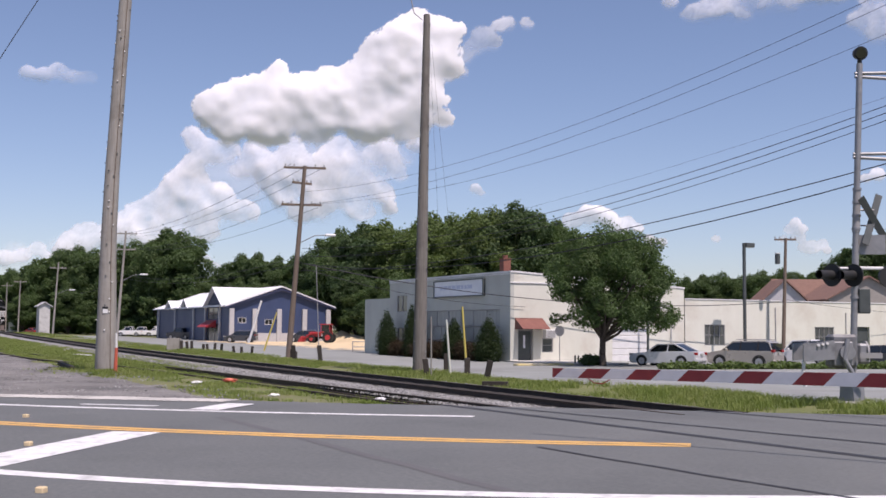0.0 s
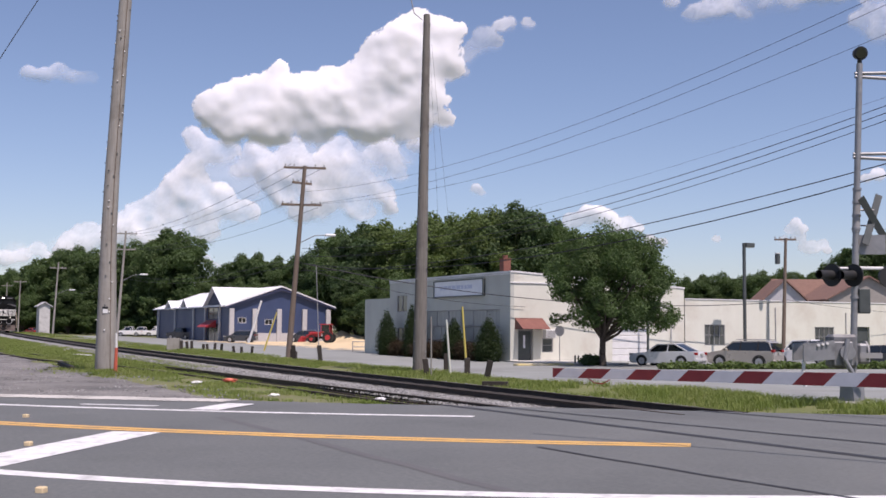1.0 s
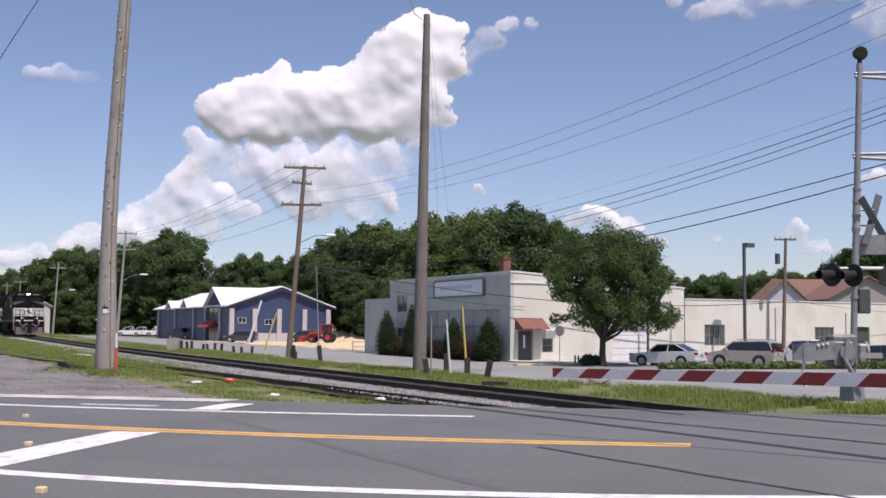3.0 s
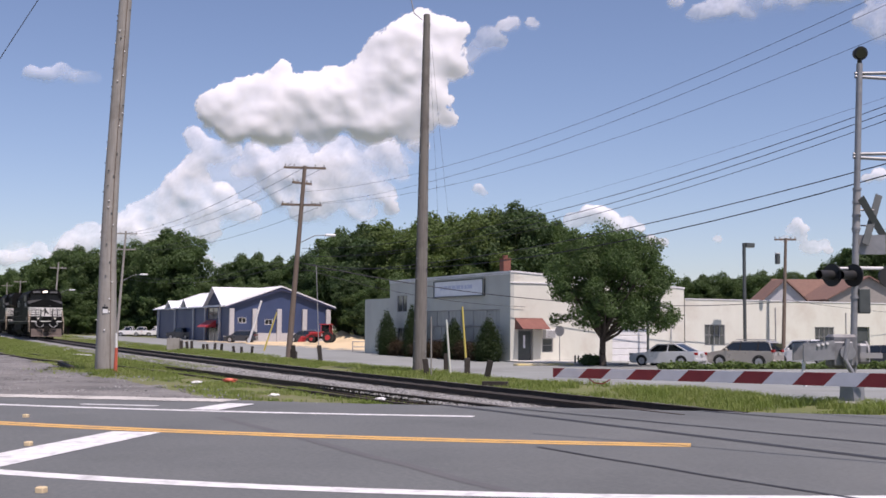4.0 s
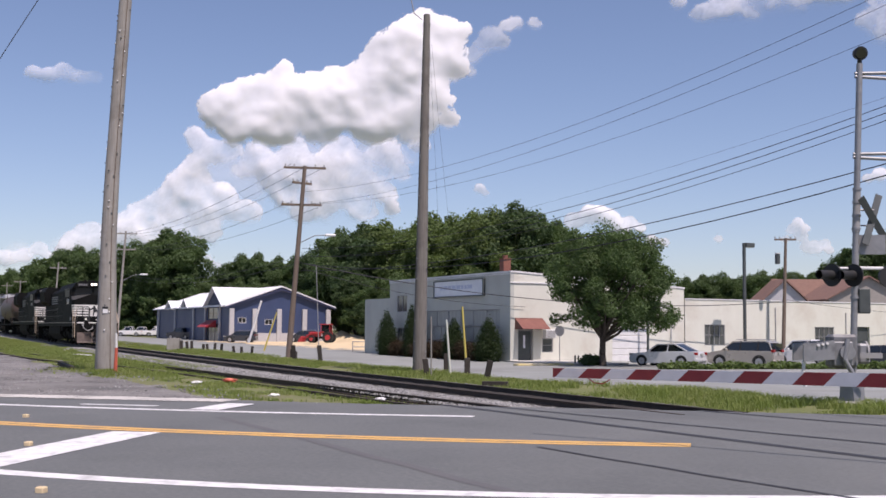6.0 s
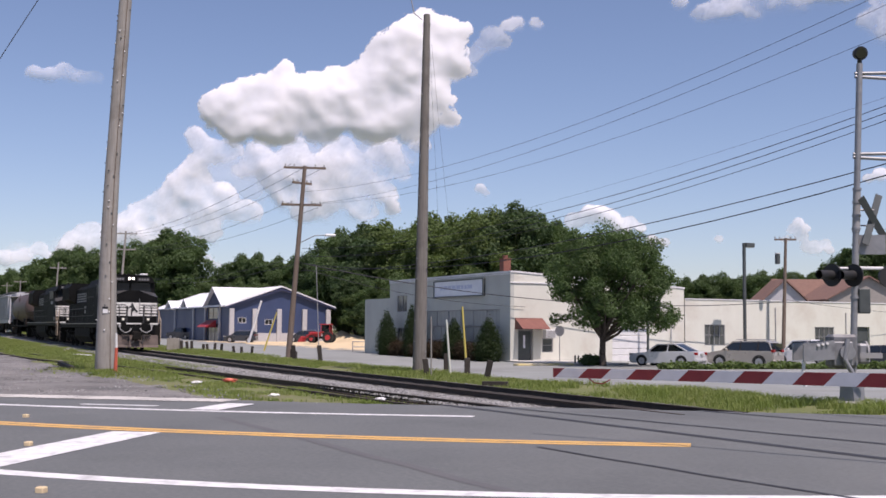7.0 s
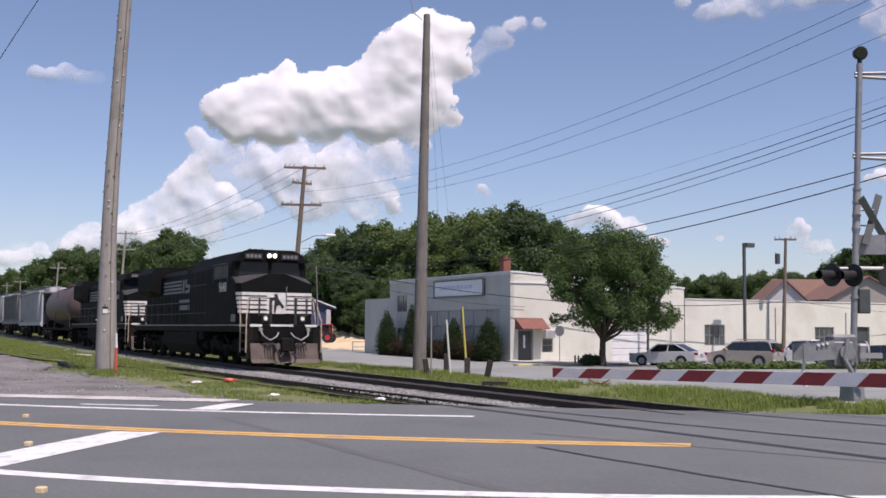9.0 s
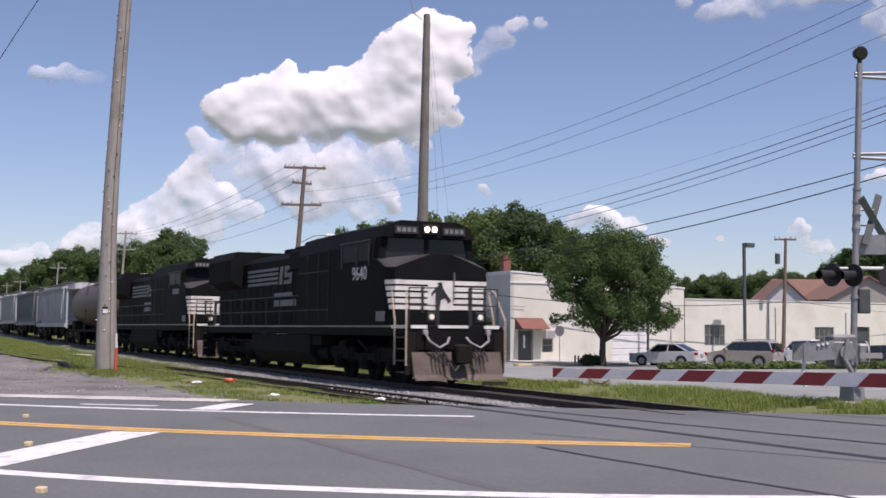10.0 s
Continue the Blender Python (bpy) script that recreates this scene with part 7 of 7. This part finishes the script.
def grass_field(name, label, n, where, h0, h1, seed):
    rnd = random.Random(seed)
    co, fs = [], []
    while n > 0:
        x, y, ok, tall = where(rnd)
        n -= 1
        if not ok:
            continue
        z = ground_z(x, y) - 0.01
        for _ in range(5):
            px_, py_ = x + rnd.gauss(0, 0.07), y + rnd.gauss(0, 0.07)
            h = rnd.uniform(h0, h1) * tall
            a = rnd.uniform(0, 6.28)
            w = rnd.uniform(0.006, 0.013)
            lx, ly = rnd.gauss(0, 0.35) * h, rnd.gauss(0, 0.35) * h
            i = len(co)
            dx, dy = math.cos(a) * w, math.sin(a) * w
            co += [(px_ - dx, py_ - dy, z), (px_ + dx, py_ + dy, z), (px_ + lx * 0.4 + dx * 0.7, py_ + ly * 0.4 + dy * 0.7, z + h * 0.6), (px_ + lx * 0.4 - dx * 0.7, py_ + ly * 0.4 - dy * 0.7, z + h * 0.6), (px_ + lx, py_ + ly, z + h)]
            fs += [(i, i + 1, i + 2, i + 3), (i + 3, i + 2, i + 4)]
    me = bpy.data.meshes.new(name)
    me.from_pydata(co, [], fs)
    me.materials.append(M_GRASS)
    return tagged(new(name, me), label, "grass", kind="stuff")


def far_verge(r):
    x = -17 - 70 * r.random() ** 1.5
    y = r.uniform(16.0, 19.3 + max(0, (x + 32) * 0.12))
    dens = noise.noise((x * 0.35, y * 0.6, 2)) + 0.35 * noise.noise((x * 1.7, y * 1.7, 8))
    return x, y, 0.774 * x - 0.633 * y < -23.1 and dens > -0.25, 0.75 + 0.5 * max(0, dens) + (0.35 if x > -30 else 0)


def near_verge(r):
    x = -20 - 60 * r.random() ** 1.3
    y = r.uniform(6.0, 12.6)
    edge = 7.4 + 1.0 * noise.noise((x * 0.25, y * 0.25, 1)) + max(0, (x + 27) * 0.42)
    dens = noise.noise((x * 0.4, y * 0.7, 12)) + 0.4 * noise.noise((x * 1.9, y * 1.9, 5))
    return x, y, 0.774 * x - 0.633 * y < -23.0 and y > edge and dens > -0.05 + (0.25 if abs(y - siding_y(x)) < 0.6 else 0), 0.55 + 0.3 * max(0, dens)


def yard_strip(r):
    x = -46 - 90 * r.random() ** 1.2
    y = r.uniform(7.6, 13.0)
    dens = noise.noise((x * 0.22, y * 0.6, 21)) + 0.3 * noise.noise((x * 1.5, y * 1.5, 6))
    return x, y, dens > (-0.3 if y > 9.4 else 0.05), 0.9


def pole_tuft(r):
    a, d = r.uniform(0, 6.28), abs(r.gauss(0, 0.9))
    return -42.2 + d * math.cos(a) * 1.6, 7.9 + d * math.sin(a), True, 0.8


def far_tufts(r):
    x = -60 - 110 * r.random()
    y = r.uniform(16.4, 20.5)
    return x, y, noise.noise((x * 0.2, y * 0.3, 4)) > -0.2, 1.1


grass_field("verge_grass", "ragged green grass verge between rails and street", 20000, far_verge, 0.06, 0.2, 1)
grass_field("siding_grass", "patchy weeds and grass round the old siding", 20000, near_verge, 0.06, 0.2, 2)
grass_field("yard_grass", "long grass strip between the rails and the gravel yard", 26000, yard_strip, 0.1, 0.26, 5)
grass_field("pole_grass", "tufts of grass round the pole foot", 1500, pole_tuft, 0.08, 0.25, 3)
grass_field("distant_grass", "rough grass along the distant railway", 6000, far_tufts, 0.08, 0.17, 4)


# ---- clouds ----
def cloud_material():
    """Sunlit vapour: scatters light forwards and back, and thins out to clear air by the mesh's own density."""
    m = bpy.data.materials.new("cloud vapour")
    m.use_nodes = True
    nt = m.node_tree
    N, L = nt.nodes.new, nt.links.new
    d = N("ShaderNodeBsdfDiffuse")
    tr = N("ShaderNodeBsdfTranslucent")
    for s in (d, tr):
        s.inputs["Color"].default_value = (0.93, 0.92, 0.965, 1)
    mx = N("ShaderNodeMixShader")
    mx.inputs[0].default_value = 0.12
    L(d.outputs[0], mx.inputs[1])
    L(tr.outputs[0], mx.inputs[2])
    at = N("ShaderNodeAttribute")
    at.attribute_name = "cover"
    tp = N("ShaderNodeBsdfTransparent")
    m2 = N("ShaderNodeMixShader")
    L(at.outputs["Fac"], m2.inputs[0])
    L(tp.outputs[0], m2.inputs[1])
    L(mx.outputs[0], m2.inputs[2])
    L(m2.outputs[0], nt.nodes["Material Output"].inputs[0])
    return m


M_VAPOUR = cloud_material()
VIEW3 = VIEW.to_3x3()
CLOUDS = []


def blur(a, n):
    for _ in range(n):
        a[1:-1, 1:-1] = (a[1:-1, 1:-1] * 2 + a[:-2, 1:-1] + a[2:, 1:-1] + a[1:-1, :-2] + a[1:-1, 2:]) / 6
    return a


def cloud(label, dist, puffs, drift, thick=1.0, soft=0.3, seed=0, rough=0.5, bulge=1.0, flat=1.0, cell=0.075, gain=1.0, fray=0.0):
    """A cumulus as a billowing relief: crisp heads, a soft base. puffs: across, down and radius, the view being 1568 wide."""
    unit = 0.01544 * dist
    pu = np.array([((a - 784) / 31.36, (441 - b_) / 31.36, c / 31.36) for a, b_, c in puffs])
    x0, x1 = (pu[:, 0] - pu[:, 2] * 1.6).min(), (pu[:, 0] + pu[:, 2] * 1.6).max()
    y0, y1 = (pu[:, 1] - pu[:, 2] * 1.6).min(), (pu[:, 1] + pu[:, 2] * 1.6).max()
    nx, ny = int((x1 - x0) / cell) + 2, int((y1 - y0) / cell) + 2
    gx, gy = np.meshgrid(np.linspace(x0, x1, nx), np.linspace(y0, y1, ny), indexing="ij")
    D, R, G = np.zeros_like(gx), np.zeros_like(gx), np.zeros_like(gx)
    for px_, py_, r in pu:
        d2 = ((gx - px_) ** 2 + ((gy - py_) / flat) ** 2) / (1.4 * r) ** 2
        w = np.clip(1 - d2, 0, None) ** 2
        D += w
        R += w * r
        G += w * (gy - py_) / r
    R = R / np.maximum(D, 1e-6)
    base = np.clip(-G / np.maximum(D, 1e-6) * 1.2, 0, 1)
    F, V, W = np.zeros_like(gx), np.zeros_like(gx), np.zeros_like(gx)
    for i, j in zip(*np.nonzero(D > 0.004)):
        p = Vector((gx[i, j], gy[i, j], seed * 7.3))
        q = p + Vector((noise.noise(p * 1.3), noise.noise(p * 1.3 + Vector((9, 3, 1))), 0)) * 0.3
        F[i, j] = noise.fractal(q * 1.3, 0.55, 2.1, 7)
        a = noise.voronoi(q * 1.1)[0][0]
        b_ = noise.voronoi(q * 2.6 + Vector((4, 4, 0)))[0][0]
        V[i, j] = 0.7 * (0.5 - a) + 0.5 * (0.4 - b_)
        W[i, j] = noise.fractal(p * 0.33 + Vector((3, 8, 0)), 1.0, 2.0, 3)
    E_ = D * gain + rough * (0.5 * F + 0.75 * V) * np.clip(D * 3, 0, 1) - 0.2
    A = np.clip(E_ / (soft * (0.6 + 4.5 * base)), 0, 1)
    A = A * A * (3 - 2 * A) * thick * np.clip(1.0 - fray * (0.5 - 0.9 * W - 0.3 * F), 0.25, 1.0)
    inside = np.clip(E_ * 1.1, 0, 1)
    broad = blur(np.sqrt(np.clip(E_, 0, 1.2)) * np.minimum(R, 1.4), 70)
    mid = blur((0.07 * V + 0.02 * F) * inside, 20)
    fine = blur((0.03 * V + 0.02 * F) * inside, 4)
    Hh = (0.85 * broad + 0.45 * W * blur(inside.copy(), 30) + mid + fine) * unit * bulge
    use = A > 0.002
    grow = use.copy()
    grow[1:], grow[:-1] = grow[1:] | use[:-1], grow[:-1] | use[1:]
    g2 = grow.copy()
    g2[:, 1:], g2[:, :-1] = g2[:, 1:] | grow[:, :-1], g2[:, :-1] | grow[:, 1:]
    idx = -np.ones(gx.shape, int)
    idx[g2] = np.arange(int(g2.sum()))
    co = np.stack([gx[g2] * unit, gy[g2] * unit, Hh[g2]], 1)
    q = np.stack([idx[:-1, :-1], idx[1:, :-1], idx[1:, 1:], idx[:-1, 1:]], -1).reshape(-1, 4)
    q = q[(q >= 0).all(1)]
    me = bpy.data.meshes.new("cloud")
    me.from_pydata((co @ np.array(VIEW3).T).tolist(), [], q.tolist())
    at = me.attributes.new("cover", 'FLOAT', 'POINT')
    at.data.foreach_set("value", A[g2].astype(np.float32))
    me.materials.append(M_VAPOUR)
    me.polygons.foreach_set("use_smooth", [True] * len(me.polygons))
    c0 = Vector(EYE) + VIEW3 @ Vector((0, 0, -dist))
    ob = new("cloud", me)
    ob.matrix_basis = Matrix.Translation(c0)
    tagged(ob, label, "cloud", kind="stuff")
    CLOUDS.append((ob, c0, drift * unit))
    return ob


cloud("large bright cumulus cloud with a grey base", 3000, [
    (365, 190, 26), (400, 185, 42), (450, 180, 46), (490, 140, 26), (495, 120, 15), (440, 162, 26), (540, 168, 40), (580, 148, 28), (578, 128, 13), (620, 150, 34), (650, 122, 33), (660, 88, 22), (690, 90, 40),
    (715, 52, 28), (745, 38, 24), (738, 28, 13), (775, 48, 24), (805, 55, 20), (780, 92, 38), (800, 128, 23), (740, 120, 52), (690, 160, 52), (755, 180, 42), (788, 215, 18), (640, 190, 48), (580, 200, 48), (510, 205, 48),
    (430, 215, 45), (372, 212, 26), (720, 222, 42), (650, 232, 36), (560, 236, 32), (480, 236, 32), (405, 236, 26)], 0.52, seed=1, soft=0.22, gain=1.25, bulge=0.5, rough=0.72, fray=0.1)
cloud("trailing edge of the large cumulus cloud", 3300, [
    (340, 240, 19), (352, 262, 24), (400, 272, 28), (372, 278, 28), (332, 305, 18), (312, 322, 24), (350, 325, 24), (290, 350, 24), (325, 352, 30), (268, 368, 24), (238, 384, 26), (300, 380, 32), (360, 378, 36), (340, 300, 24),
    (410, 376, 30), (212, 400, 22), (440, 380, 24), (150, 414, 23), (122, 427, 19), (180, 424, 28), (225, 418, 32), (110, 444, 18), (300, 412, 32), (360, 415, 30), (260, 425, 30), (390, 345, 26), (145, 445, 24)], 0.24, thick=0.86, soft=0.5, seed=2, gain=1.3, bulge=0.55, fray=0.5)
cloud("lower cumulus bank below the large cloud", 3500, [
    (425, 305, 24), (470, 303, 32), (520, 298, 34), (580, 298, 36), (640, 300, 36), (690, 300, 28), (710, 312, 15), (660, 332, 30), (600, 325, 32), (540, 328, 30), (620, 358, 32), (680, 350, 22), (570, 375, 28), (640, 380, 26), (690, 375, 16),
    (530, 385, 24), (480, 330, 28), (600, 270, 30), (520, 270, 30), (680, 268, 28), (450, 275, 28), (560, 350, 30), (740, 262, 22), (500, 355, 26)], 0.24, thick=0.84, soft=0.6, seed=3, bulge=0.5, gain=1.3, fray=0.55)
cloud("low cumulus clouds above the trees", 3800, [(1040, 385, 22), (1010, 395, 18), (1075, 390, 20), (1110, 397, 15), (1060, 376, 13), (1130, 405, 10), (1150, 427, 12), (1172, 431, 10), (1095, 407, 16)], 0.2, thick=0.85, soft=0.6, seed=4, gain=1.9, bulge=0.5, fray=0.5)
cloud("low cumulus clouds above the distant roofs", 3800, [(1385, 426, 9), (1398, 409, 12), (1408, 395, 10), (1420, 406, 10), (1412, 421, 13), (1438, 441, 16), (1456, 433, 11), (1424, 440, 13), (1463, 445, 9), (1268, 424, 8), (1552, 312, 15), (1530, 318, 10)], 0.23, thick=0.8, soft=0.7, seed=8, gain=2.0, bulge=0.5, fray=0.6)
cloud("low cloud bank behind the tree belt", 3900, [(68, 445, 18), (40, 457, 18), (10, 462, 20), (90, 462, 16), (362, 462, 14), (380, 476, 13), (130, 455, 16), (-15, 455, 18)], 0.13, thick=0.55, soft=0.9, seed=9, gain=1.9, bulge=0.5, fray=0.6)
cloud("small thin wispy cloud", 3000, [(842, 337, 12), (852, 343, 8)], 0.4, thick=0.7, soft=0.8, seed=5, gain=1.8, bulge=0.5, fray=0.7, rough=0.9)
cloud("ragged wisps beside the large cloud", 3000, [(852, 68, 22), (872, 80, 19), (838, 88, 19), (898, 44, 16), (932, 43, 14), (882, 50, 14), (822, 104, 18), (815, 130, 14)], 0.75, thick=0.7, soft=0.9, seed=10, rough=0.9, gain=1.8, bulge=0.4, fray=0.45)
cloud("thin broken cloud high in the sky", 2600, [
    (1222, 28, 19), (1250, 24, 25), (1290, 14, 30), (1340, 8, 32), (1390, 2, 32), (1440, -8, 30), (1480, -8, 25), (1520, 42, 24), (1545, 62, 26), (1562, 32, 30), (1540, 6, 26), (1590, 60, 36), (1185, 6, 17), (1315, 28, 16)], 0.8, thick=0.65, soft=1.0, seed=6, rough=0.8, gain=2.0, bulge=0.4, fray=0.7)
cloud("faint flat cloud in the blue sky", 3000, [(105, 128, 19), (122, 137, 19), (78, 136, 20), (50, 132, 18), (158, 139, 16), (138, 140, 15)], 0.5, thick=0.4, soft=1.0, seed=7, rough=0.9, flat=0.85, gain=2.4, bulge=0.4, fray=0.8)
cloud("thin grey veil below the large cloud", 3700, [(380, 320, 50), (450, 300, 55), (540, 290, 60), (630, 290, 60), (700, 290, 40), (560, 350, 50), (650, 350, 40), (440, 360, 45), (300, 390, 45), (200, 420, 40), (360, 400, 40), (110, 450, 35), (30, 460, 35)], 0.25, thick=0.3, soft=1.6, seed=12, rough=0.35, bulge=0.3, gain=1.3)


def move_clouds():
    right = VIEW3 @ Vector((1, 0, 0))
    for ob, c0, d in CLOUDS:
        walk(ob, [(0, Matrix.Translation(c0)), (10, Matrix.Translation(c0 + right * d))])


def move_gate():
    rows = []
    for i in range(41):
        t = i * 0.25
        a = 0.05 * math.sin(t * 4.2) + 0.035 * math.sin(t * 6.9 + 1)
        rows.append((t, Matrix.Translation(GATE_END) @ Matrix.Rotation(math.radians(a), 4, 'Z')))
    walk(gate, rows)


def motions():
    move_train()
    move_clouds()
    move_gate()


motions()
